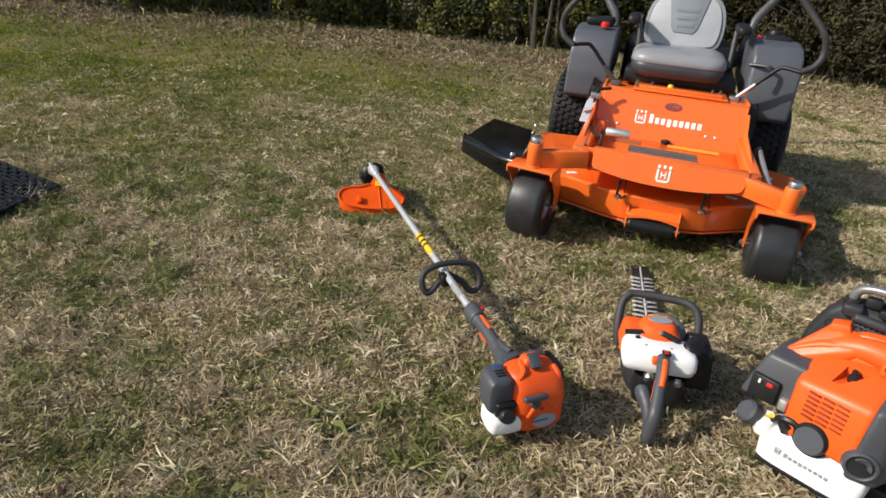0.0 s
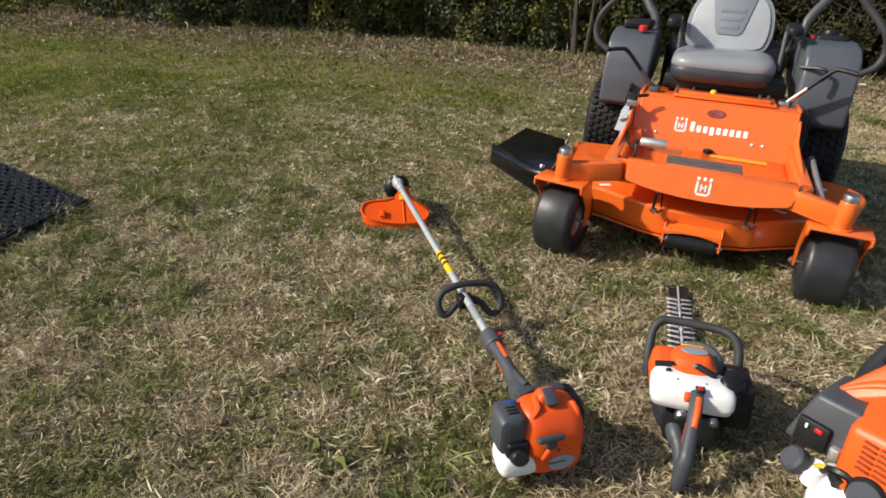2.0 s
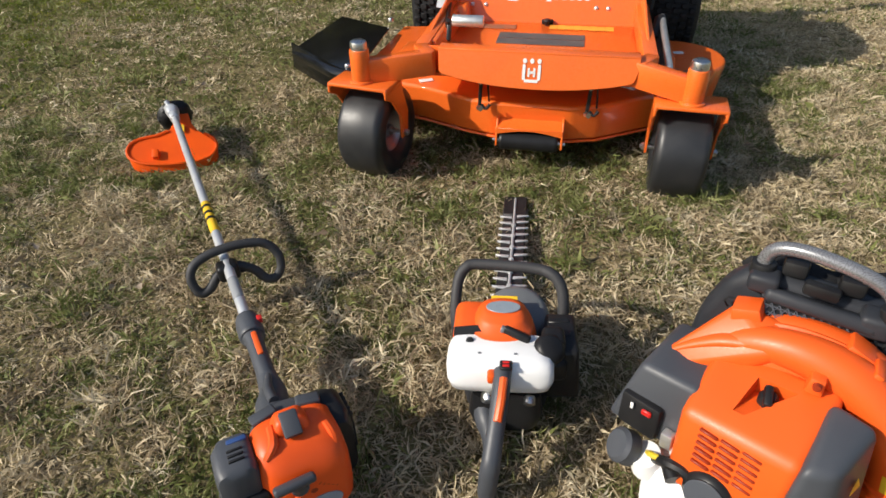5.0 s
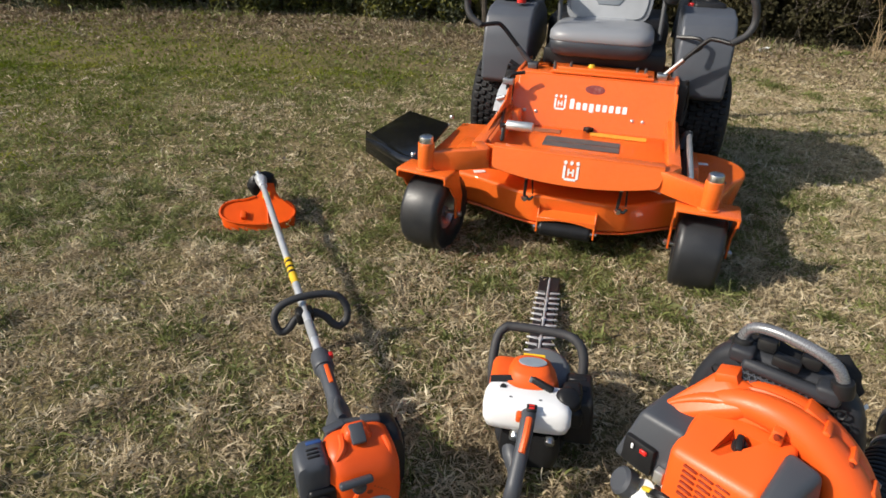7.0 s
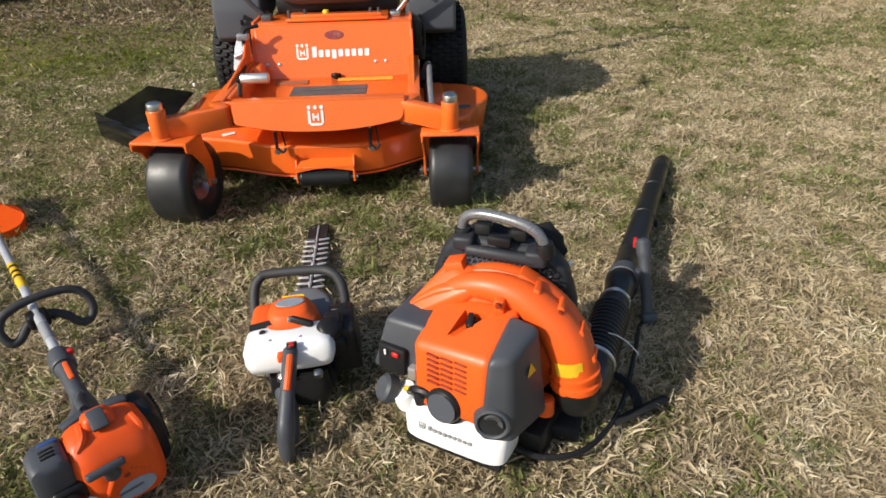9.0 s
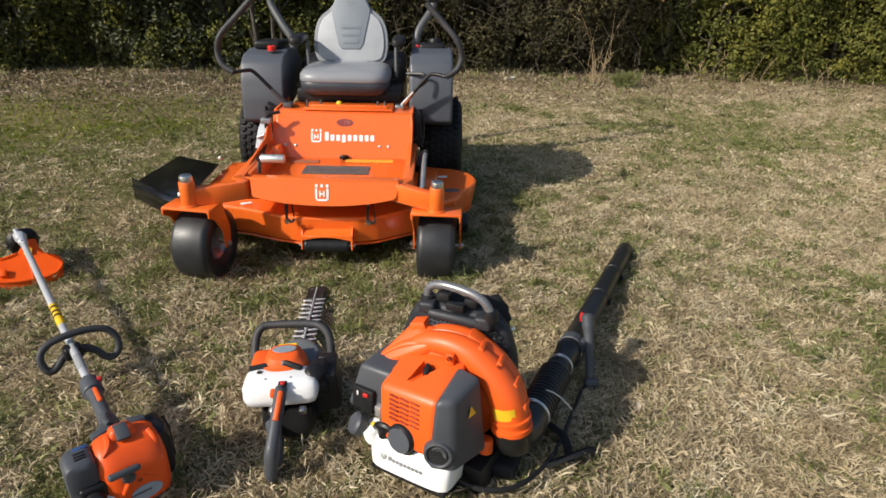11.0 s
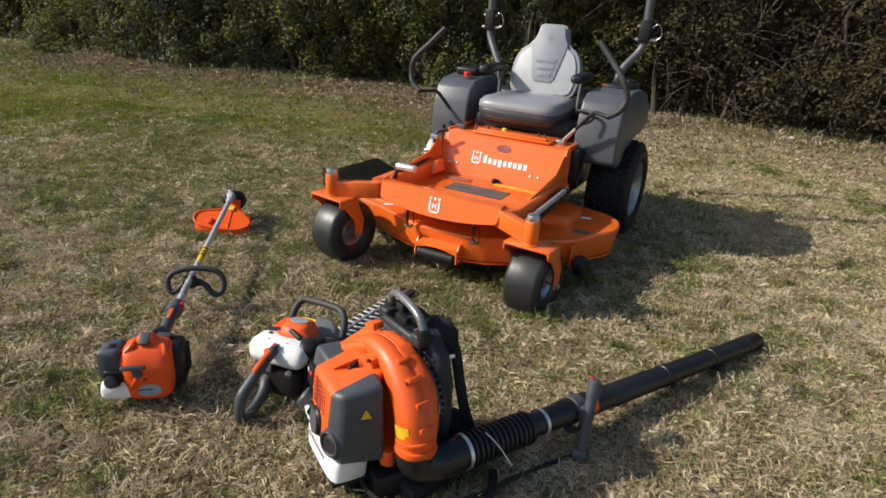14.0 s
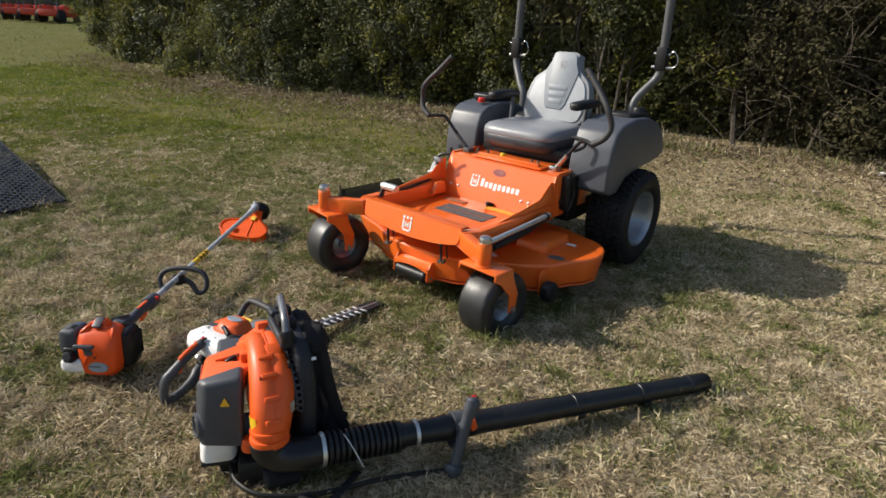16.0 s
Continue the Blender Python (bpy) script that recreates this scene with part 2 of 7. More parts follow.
def soil():
    m = bpy.data.materials.new("thatch_and_soil")
    m.use_nodes = True
    t = m.node_tree
    b = t.nodes["Principled BSDF"]
    co = t.nodes.new("ShaderNodeTexCoord")
    tex = []
    for s, d in ((0.55, 4), (3.2, 6), (48, 8), (170, 4)):
        n = t.nodes.new("ShaderNodeTexNoise")
        n.inputs["Scale"].default_value, n.inputs["Detail"].default_value = s, d
        t.links.new(co.outputs["Object"], n.inputs["Vector"])
        tex.append(n)
    r1 = t.nodes.new("ShaderNodeValToRGB")
    r1.color_ramp.elements[0].position, r1.color_ramp.elements[1].position = 0.36, 0.66
    r1.color_ramp.elements[0].color, r1.color_ramp.elements[1].color = (0.115, 0.115, 0.042, 1), (0.31, 0.240, 0.150, 1)
    add = t.nodes.new("ShaderNodeMath")
    add.operation = "MULTIPLY_ADD"
    add.inputs[1].default_value, add.inputs[2].default_value = 0.55, 0.22
    t.links.new(tex[1].outputs[0], add.inputs[0])
    t.links.new(add.outputs[0], r1.inputs[0])
    mix = t.nodes.new("ShaderNodeMix")
    mix.data_type, mix.blend_type = "RGBA", "MULTIPLY"
    mix.inputs["Factor"].default_value = 1.0
    geo = t.nodes.new("ShaderNodeNewGeometry")
    axes = t.nodes.new("ShaderNodeSeparateXYZ")
    t.links.new(geo.outputs["Position"], axes.inputs[0])
    gl, gf = t.nodes.new("ShaderNodeMapRange"), t.nodes.new("ShaderNodeMapRange")
    gl.inputs[1].default_value, gl.inputs[2].default_value = -0.8, -6.0
    gf.inputs[1].default_value, gf.inputs[2].default_value = 3.6, 7.5
    t.links.new(axes.outputs[0], gl.inputs[0])
    t.links.new(axes.outputs[1], gf.inputs[0])
    both = t.nodes.new("ShaderNodeMath")
    both.operation = "MULTIPLY"
    t.links.new(gl.outputs[0], both.inputs[0])
    t.links.new(gf.outputs[0], both.inputs[1])
    spots = t.nodes.new("ShaderNodeTexNoise")
    spots.inputs["Scale"].default_value, spots.inputs["Detail"].default_value = 1.5, 5
    t.links.new(co.outputs["Object"], spots.inputs["Vector"])
    sp = t.nodes.new("ShaderNodeMapRange")
    sp.inputs[1].default_value, sp.inputs[2].default_value = 0.42, 0.58
    t.links.new(spots.outputs[0], sp.inputs[0])
    # the ground near the hedge is bare and brown again
    slant = t.nodes.new("ShaderNodeMath")
    slant.operation = "MULTIPLY_ADD"
    slant.inputs[1].default_value = 0.20
    t.links.new(axes.outputs[0], slant.inputs[0])
    t.links.new(axes.outputs[1], slant.inputs[2])
    wob = t.nodes.new("ShaderNodeMath")
    wob.operation = "MULTIPLY_ADD"
    wob.inputs[1].default_value = 1.6
    t.links.new(spots.outputs[0], wob.inputs[0])
    t.links.new(slant.outputs[0], wob.inputs[2])
    foot = t.nodes.new("ShaderNodeMapRange")
    foot.inputs[1].default_value, foot.inputs[2].default_value = 8.1, 7.5
    t.links.new(wob.outputs[0], foot.inputs[0])
    field, grown = t.nodes.new("ShaderNodeMapRange"), t.nodes.new("ShaderNodeMath")
    field.inputs[1].default_value, field.inputs[2].default_value, field.inputs[4].default_value = -6.5, -9.0, 0.72
    grown.operation = "MAXIMUM"
    t.links.new(axes.outputs[0], field.inputs[0])
    t.links.new(foot.outputs[0], grown.inputs[0])
    t.links.new(field.outputs[0], grown.inputs[1])
    patchy = t.nodes.new("ShaderNodeMath")
    patchy.operation = "MAXIMUM"
    t.links.new(sp.outputs[0], patchy.inputs[0])
    t.links.new(field.outputs[0], patchy.inputs[1])
    for extra in (patchy, grown):
        prod = t.nodes.new("ShaderNodeMath")
        prod.operation = "MULTIPLY"
        t.links.new(both.outputs[0], prod.inputs[0])
        t.links.new(extra.outputs[0], prod.inputs[1])
        both = prod
    lush = t.nodes.new("ShaderNodeMix")
    lush.data_type = "RGBA"
    lush.inputs["B"].default_value = (0.105, 0.135, 0.022, 1)
    t.links.new(both.outputs[0], lush.inputs["Factor"])
    t.links.new(r1.outputs[0], lush.inputs["A"])
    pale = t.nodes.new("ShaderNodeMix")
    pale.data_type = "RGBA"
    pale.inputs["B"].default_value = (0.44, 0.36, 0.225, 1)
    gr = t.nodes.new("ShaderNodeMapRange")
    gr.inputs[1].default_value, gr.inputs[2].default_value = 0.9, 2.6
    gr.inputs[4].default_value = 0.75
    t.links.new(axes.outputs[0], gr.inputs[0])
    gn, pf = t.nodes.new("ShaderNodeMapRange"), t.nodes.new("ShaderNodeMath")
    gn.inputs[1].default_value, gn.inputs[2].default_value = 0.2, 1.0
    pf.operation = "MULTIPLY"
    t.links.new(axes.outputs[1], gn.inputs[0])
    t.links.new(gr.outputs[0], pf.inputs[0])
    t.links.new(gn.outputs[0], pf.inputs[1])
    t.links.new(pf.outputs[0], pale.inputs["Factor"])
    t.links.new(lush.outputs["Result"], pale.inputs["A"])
    r2 = t.nodes.new("ShaderNodeValToRGB")
    r2.color_ramp.elements[0].position, r2.color_ramp.elements[1].position = 0.32, 0.68
    r2.color_ramp.elements[0].color, r2.color_ramp.elements[1].color = (0.40, 0.38, 0.34, 1), (1.25, 1.22, 1.12, 1)
    t.links.new(tex[2].outputs[0], r2.inputs[0])
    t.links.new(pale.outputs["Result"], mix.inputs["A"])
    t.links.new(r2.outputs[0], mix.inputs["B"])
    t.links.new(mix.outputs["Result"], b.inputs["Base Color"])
    b.inputs["Roughness"].default_value = 0.95
    b.inputs["Specular IOR Level"].default_value = 0.1
    bp = t.nodes.new("ShaderNodeBump")
    bp.inputs["Strength"].default_value, bp.inputs["Distance"].default_value = 0.9, 0.02
    t.links.new(tex[2].outputs[0], bp.inputs["Height"])
    t.links.new(bp.outputs[0], b.inputs["Normal"])
    return m


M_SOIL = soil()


# ---- building blocks ----
def finish(ob, mat, sharp=38):
    ob.data.materials.append(mat)
    ob.data.shade_smooth()
    ob.data.set_sharp_from_angle(angle=radians(sharp))
    return ob


def thing(name, m, label, category, group="", kind=""):
    ob = new(name)
    ob.empty_display_size = 0.1
    ob.matrix_world = m
    return tagged(ob, label, category, group, kind)


def part(name, bm, mat, parent, label="", sharp=38):
    """Links a bmesh as one mesh under a thing or a part, in the coordinates of the thing."""
    me = bpy.data.meshes.new(name)
    bmesh.ops.recalc_face_normals(bm, faces=bm.faces)
    bm.to_mesh(me)
    bm.free()
    ob = new(name, me)
    ob.parent = parent
    finish(ob, mat, sharp)
    return tagged(ob, label) if label else ob


def B():
    return bmesh.new()


def merge(bm, tmp, m=None):
    if m is not None:
        bmesh.ops.transform(tmp, matrix=m, verts=tmp.verts)
    me = bpy.data.meshes.new("tmp")
    tmp.to_mesh(me)
    tmp.free()
    bm.from_mesh(me)
    bpy.data.meshes.remove(me)
    return bm


def box(bm, c, s, r=0.006, seg=2, rot=(0, 0, 0), top=(1, 1), shift=(0, 0)):
    """A rounded block; top: how far its upper face is drawn in; shift: its sideways offset."""
    t = B()
    bmesh.ops.create_cube(t, size=1)
    for v in t.verts:
        up = v.co.z > 0
        v.co = Vector((v.co.x * s[0] * (top[0] if up else 1) + (shift[0] if up else 0), v.co.y * s[1] * (top[1] if up else 1) + (shift[1] if up else 0), v.co.z * s[2]))
    if r:
        bmesh.ops.bevel(t, geom=list(t.edges), offset=min(r, 0.45 * min(s)), segments=seg, profile=0.5, affect="EDGES", clamp_overlap=True)
    return merge(bm, t, pose(*c, *rot))


def rod(bm, a, b, r, r2=None, n=14, bevel=0.0):
    """A round bar from a to b."""
    a, b = Vector(a), Vector(b)
    d = b - a
    t = B()
    bmesh.ops.create_cone(t, cap_ends=True, segments=n, radius1=r, radius2=r if r2 is None else r2, depth=d.length)
    if bevel:
        rim = [e for e in t.edges if abs(e.verts[0].co.z - e.verts[1].co.z) < 1e-6]
        bmesh.ops.bevel(t, geom=rim, offset=bevel, segments=2, profile=0.5, affect="EDGES")
    return merge(bm, t, Matrix.Translation((a + b) / 2) @ d.to_track_quat("Z", "Y").to_matrix().to_4x4())


def curve_points(pts, sub=6, closed=False):
    """A smooth line through the points."""
    p = [Vector(q) for q in pts]
    n = len(p)
    out = []
    for i in range(n if closed else n - 1):
        a, b, c, d = (p[(i + k) % n] if closed else p[min(max(i + k, 0), n - 1)] for k in (-1, 0, 1, 2))
        for j in range(sub):
            s = j / sub
            out.append(0.5 * ((2 * b) + (c - a) * s + (2 * a - 5 * b + 4 * c - d) * s * s + (3 * b - a - 3 * c + d) * s ** 3))
    return out if closed else out + [p[-1]]


def tube(bm, pts, r, n=10, sub=6, closed=False, flat=1.0, up=(0, 0, 1)):
    """A pipe along a smooth line; r: one radius, or one for each given point; flat: its height over its width."""
    line = curve_points(pts, sub, closed) if sub > 1 else [Vector(q) for q in pts]
    if isinstance(r, (int, float)):
        radii = [r] * len(line)
    else:
        radii = [float(np.interp(i / max(1, len(line) - 1) * (len(r) - 1), range(len(r)), r)) for i in range(len(line))]
    rings = []
    side = None
    for i, p in enumerate(line):
        if closed:
            d = (line[(i + 1) % len(line)] - line[i - 1]).normalized()
        else:
            d = (line[min(i + 1, len(line) - 1)] - line[max(i - 1, 0)]).normalized()
        if side is None:
            side = d.cross(Vector(up))
            if side.length < 1e-3:
                side = d.cross(Vector((1, 0, 0)))
        side = (side - d * side.dot(d)).normalized()
        above = side.cross(d)
        rings.append([bm.verts.new(p + side * math.cos(2 * math.pi * k / n) * radii[i] + above * math.sin(2 * math.pi * k / n) * radii[i] * flat) for k in range(n)])
    for i in range(len(rings) if closed else len(rings) - 1):
        a, b = rings[i], rings[(i + 1) % len(rings)]
        for k in range(n):
            bm.faces.new((a[k], a[(k + 1) % n], b[(k + 1) % n], b[k]))
    if not closed:
        bm.faces.new(rings[0][::-1])
        bm.faces.new(rings[-1])
    return bm


def lathe(bm, prof, m, n=32):
    """Turns (radius, height) pairs round the z axis of m; open where the radius is not nought."""
    rings = []
    for r, h in prof:
        if r < 1e-5:
            rings.append([bm.verts.new(m @ Vector((0, 0, h)))])
        else:
            rings.append([bm.verts.new(m @ Vector((r * math.cos(2 * math.pi * k / n), r * math.sin(2 * math.pi * k / n), h))) for k in range(n)])
    for a, b in zip(rings, rings[1:]):
        for k in range(n):
            q = [a[k % len(a)], a[(k + 1) % len(a)], b[(k + 1) % len(b)], b[k % len(b)]]
            q = list(dict.fromkeys(q))
            if len(q) > 2:
                bm.faces.new(q)
    return bm


def slab(bm, outline, th, m, bevel=0.0, seg=2):
    """A plate cut to an outline in the x-y plane of m, from 0 to th along its z."""
    t = B()
    low = [t.verts.new((x, y, 0)) for x, y in outline]
    f = t.faces.new(low)
    ex = bmesh.ops.extrude_face_region(t, geom=[f])
    bmesh.ops.translate(t, verts=[v for v in ex["geom"] if isinstance(v, bmesh.types.BMVert)], vec=(0, 0, th))
    bmesh.ops.recalc_face_normals(t, faces=t.faces)
    if bevel:
        bmesh.ops.bevel(t, geom=list(t.edges), offset=bevel, segments=seg, profile=0.5, affect="EDGES", clamp_overlap=True)
    return merge(bm, t, m)


def loft(bm, rings, e=3.5, n=28, axis="z"):
    """A soft-edged body: rings of (place, half width, half height) across the named axis; e: how square they are."""
    made = []
    for c, a, b in rings:
        c = Vector(c)
        ring = []
        for k in range(n):
            u = 2 * math.pi * k / n
            x = a * math.copysign(abs(math.cos(u)) ** (2 / e), math.cos(u))
            y = b * math.copysign(abs(math.sin(u)) ** (2 / e), math.sin(u))
            o = {"z": (x, y, 0), "y": (x, 0, y), "x": (0, x, y)}[axis]
            ring.append(bm.verts.new(c + Vector(o)))
        made.append(ring)
    for a, b in zip(made, made[1:]):
        for k in range(n):
            bm.faces.new((a[k], a[(k + 1) % n], b[(k + 1) % n], b[k]))
    bm.faces.new(made[0][::-1])
    bm.faces.new(made[-1])
    return bm


def oval(a, b, n=24):
    return [(a * math.cos(2 * math.pi * k / n), b * math.sin(2 * math.pi * k / n)) for k in range(n)]


def rounded(w, h, r, n=5):
    out = []
    for cx, cy, s in ((w / 2 - r, h / 2 - r, 0), (-w / 2 + r, h / 2 - r, 90), (-w / 2 + r, -h / 2 + r, 180), (w / 2 - r, -h / 2 + r, 270)):
        out += [(cx + r * math.cos(radians(s + 90 * k / n)), cy + r * math.sin(radians(s + 90 * k / n))) for k in range(n + 1)]
    return out


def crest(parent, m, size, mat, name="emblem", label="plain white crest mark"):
    """A plain crest: a rounded ring with a bar and three dots above."""
    bm = B()
    s = size
    for x, y, w, h in ((-0.36, 0, 0.14, 0.72), (0.36, 0, 0.14, 0.72), (0, -0.40, 0.66, 0.14), (0, 0.0, 0.30, 0.12), (-0.13, 0, 0.10, 0.42), (0.13, 0, 0.10, 0.42)):
        slab(bm, rounded(w * s, h * s, 0.045 * s, 3), 0.0012, m @ pose(x * s, y * s, 0))
    for x in (-0.34, 0, 0.34):
        slab(bm, oval(0.10 * s, 0.12 * s, 10), 0.0012, m @ pose(x * s, 0.52 * s, 0))
    return part(name, bm, mat, parent, label)


def wordmark(parent, m, length, height, mat, name="wordmark_bar", label="", n=9):
    """A brand name as a row of plain bars."""
    pitch = length / n
    for k in range(n):
        bm = B()
        tall = 1.0 if k == 0 else 0.70
        low = 0.16 if k == 3 else 0.0
        slab(bm, rounded(pitch * 0.68, height * (tall + low), 0.15 * pitch, 3), 0.0012, m @ pose((k + 0.5) * pitch, height * ((tall + low) / 2 - low), 0))
        part(name, bm, mat, parent, label)


# ---- ground ----
def lattice(x, y, cell, seed):
    """Smooth value noise between 0 and 1, one random value for each cell of that size in metres."""
    r = np.random.default_rng(seed).random((64, 64))
    u, v = np.asarray(x) / cell + 100.0, np.asarray(y) / cell + 100.0
    i, j = np.floor(u).astype(int), np.floor(v).astype(int)
    a, b = u - i, v - j
    a, b = a * a * (3 - 2 * a), b * b * (3 - 2 * b)
    g = lambda p, q: r[(i + p) % 64, (j + q) % 64]
    return g(0, 0) * (1 - a) * (1 - b) + g(1, 0) * a * (1 - b) + g(0, 1) * (1 - a) * b + g(1, 1) * a * b


def ground_z(x, y):
    """The lawn: falling a little to the right, rising gently towards the hedge and more beyond it."""
    y = np.minimum(y, 26.0)
    rise = -0.080 - 0.0183 * np.clip(x, -6.0, 6.0) + 0.034 * y
    rise = rise + 0.0087 * ((y - 3.4) + np.sqrt((y - 3.4) ** 2 + 0.25)) + 0.019 * ((y - 5.6) + np.sqrt((y - 5.6) ** 2 + 1.0))
    rise = rise + 0.012 * ((y - 10.0) + np.sqrt((y - 10.0) ** 2 + 4.0))
    return rise + 0.006 * np.sin(x * 2.1 + 0.7) * np.sin(y * 1.7) + 0.004 * np.sin(x * 5.3) * np.sin(y * 4.9 + 1.0)


def mesh_object(name, verts, faces, mat, kind="", label="", category="", smooth=True):
    me = bpy.data.meshes.new(name)
    me.from_pydata(verts, [], faces)
    me.materials.append(mat)
    if smooth:
        me.shade_smooth()
    return tagged(new(name, me), label, category, "", kind)


def axis_steps(lo, a, b, hi, fine, coarse):
    near = np.arange(a, b, fine)
    left = a - np.cumsum(np.geomspace(fine, coarse, 24))
    right = near[-1] + np.cumsum(np.geomspace(fine, coarse, 24))
    return np.concatenate([[lo], left[left > lo][::-1], near, right[right < hi], [hi]])


gx, gy = axis_steps(-400, -7, 9, 400, 0.10, 40), axis_steps(-300, -0.5, 9, 500, 0.10, 40)
X, Y = np.meshgrid(gx, gy)
Z = ground_z(X, Y)
W = len(gx)
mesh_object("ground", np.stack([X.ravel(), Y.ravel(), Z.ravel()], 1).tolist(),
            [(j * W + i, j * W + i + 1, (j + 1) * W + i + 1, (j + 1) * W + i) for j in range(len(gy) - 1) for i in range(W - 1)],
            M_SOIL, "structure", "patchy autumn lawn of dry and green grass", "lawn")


# ---- the zero-turn mower ----
def tyre_profile(r, w, rim, crown=0.012, rs=0.035):
    """Half of the section from bead to bead, as (radius, height)."""
    out = [(rim, -w * 0.36), (rim + 0.012, -w * 0.44)]
    out.append((rim + (r - rim) * 0.40, -w * 0.505))
    for k in range(9):
        a = radians(90 * k / 8)
        out.append((r - crown - rs + rs * math.sin(a), -(w / 2 - rs) - rs * math.cos(a)))
    out += [(r - crown * 0.25, -w * 0.16), (r, 0)]
    return out + [(a, -b) for a, b in reversed(out[:-1])]


def build_mower():
    root = thing("ride_on_mower", pose(1.02, 2.715, 0.01, 0, 0, -16.5) @ pose(0, 0, 0, 0, 2.1, 0) @ pose(0, 0, 0, 2.3, 0, 0),
                 "orange zero-turn ride-on mower with grey seat, on the lawn", "mower")
    side = pose(0, 0, 0, 0, 90, 0)                     # turns a lathe's axis across the mower

    # casters
    for s in (-1, 1):
        x, y0, dz = (-0.578, -0.038, 0.0) if s < 0 else (0.537, -0.003, -0.020)
        at0 = pose(x, y0, dz)
        bm = B()
        t = B()
        rod(t, (0, 0, 0.360), (0, 0, 0.478), 0.034, n=24, bevel=0.004)
        rod(t, (0, 0, 0.352), (0, 0, 0.372), 0.042, n=24, bevel=0.004)
        merge(bm, t, at0)
        sp = part("caster_spindle", bm, M_PAINT, root, "orange caster tube")
        bm = B()
        lathe(bm, [(0.0, 0.509), (0.020, 0.508), (0.027, 0.504), (0.029, 0.498), (0.029, 0.478), (0.032, 0.477), (0.032, 0.472), (0.0, 0.472)], at0, 24)
        part("cap", bm, M_STEEL, sp, "bright steel cap")
        # fork: a bent plate over the tyre
        yaw, wy = (-10, 0.085) if s < 0 else (-4, 0.092)     # the wheel trails behind its spindle
        cm = at0 @ pose(0, 0, 0, 0, 0, yaw)
        bm = B()
        t = B()
        box(t, (0, 0.018, 0.356), (0.232, 0.130, 0.014), 0.006)
        for k in (-1, 1):
            slab(t, [(-0.047, 0.356), (0.083, 0.356), (0.090, 0.310), (wy + 0.040, 0.225), (wy + 0.026, 0.134), (wy - 0.022, 0.134), (wy - 0.026, 0.225), (0.0, 0.300), (-0.047, 0.325)],
                 0.009, Matrix.Translation((k * 0.111 - 0.0045, 0, 0)) @ Matrix(((0, 0, 1, 0), (1, 0, 0, 0), (0, 1, 0, 0), (0, 0, 0, 1))), 0.002, 1)
            box(t, (k * 0.109, 0.018, 0.351), (0.018, 0.127, 0.022), 0.008, 3)
        merge(bm, t, cm)
        fork = part("caster_fork", bm, M_PAINT, root, "bent orange caster fork")
        bm = B()
        t = B()
        rod(t, (-0.132, wy, 0.151), (0.132, wy, 0.151), 0.008)
        for k in (-1, 1):
            rod(t, (k * 0.117, wy, 0.151), (k * 0.128, wy, 0.151), 0.014, n=6)
        merge(bm, t, cm)
        part("axle_bolt", bm, M_STEEL, fork)
        wm = cm @ pose(0, wy, 0.148) @ side
        bm = B()
        lathe(bm, [(0.0, -0.058), (0.022, -0.058), (0.024, -0.034), (0.050, -0.022), (0.064, -0.050), (0.080, -0.062), (0.080, 0.062), (0.064, 0.050), (0.050, 0.022), (0.024, 0.034), (0.022, 0.058), (0.0, 0.058)], wm, 28)
        rim = part("front_wheel", bm, M_RIM, root, "small wheel with a silver hub")
        bm = B()
        lathe(bm, tyre_profile(0.176, 0.178, 0.076, 0.005, 0.030), wm, 48)
        part("tyre", bm, M_CASTER, rim, "smooth black caster tyre")

    # front frame: arms from the casters to the rails beside the footwell
    for s in (-1, 1):
        bm = B()
        a = Vector((-0.565, -0.026, 0.398)) if s < 0 else Vector((0.527, 0.008, 0.382))
        b, b2, c = Vector((0.360 * s, 0.058, 0.410)), Vector((0.398 * s, 0.12, 0.410)), Vector((0.402 * s, 0.76, 0.410))
        for p, q, h in ((a, b, 0.085), (b, b2, 0.086), (b2, c, 0.084)):
            d = q - p
            box(bm, (p + q) / 2, (0.050, d.length + 0.03, h), 0.005, 2, (math.degrees(math.asin(d.z / d.length)), 0, -math.degrees(math.atan2(d.x, d.y))))
        part("frame_arm", bm, M_PAINT, root, "orange welded frame arm")

    # bumper plate with its curved lower edge
    bm = B()
    n = 24
    ou = [(-0.318 + 0.678 * k / n, 0.066) for k in range(n + 1)]
    ou += [(0.362, 0.030), (0.350, -0.012)] + [(x, -0.058 + 0.040 * (abs(x - 0.02) / 0.34) ** 2.2) for x in [0.340 - 0.645 * k / n for k in range(n + 1)]] + [(-0.315, -0.012)]
    plate = pose(0, 0.028, 0.405, 78, 0, 0)
    slab(bm, ou[::-1], 0.010, plate @ pose(0, 0, -0.010), 0.002, 1)
    box(bm, (0.02, 0.070, 0.4655), (0.68, 0.060, 0.008), 0.003)
    bump = part("front_bumper", bm, M_PAINT, root, "curved orange bumper plate")
    crest(bump, plate @ pose(0.008, 0.0, 0.0015), 0.072, M_DECAL)

    # footwell
    bm = B()
    box(bm, (0.005, 0.42, 0.360), (0.76, 0.68, 0.012), 0.003)
    box(bm, (0, 0.115, 0.408), (0.77, 0.010, 0.09), 0.003)
    part("footwell_floor", bm, M_PAINT, root)
    bm = B()
    box(bm, (-0.368, 0.46, 0.405), (0.030, 0.56, 0.085), 0.006, top=(0.8, 0.97))
    box(bm, (-0.345, 0.66, 0.42), (0.06, 0.13, 0.07), 0.008, top=(0.7, 0.6), shift=(0, 0.02))
    part("side_ledge", bm, M_PAINT, root)
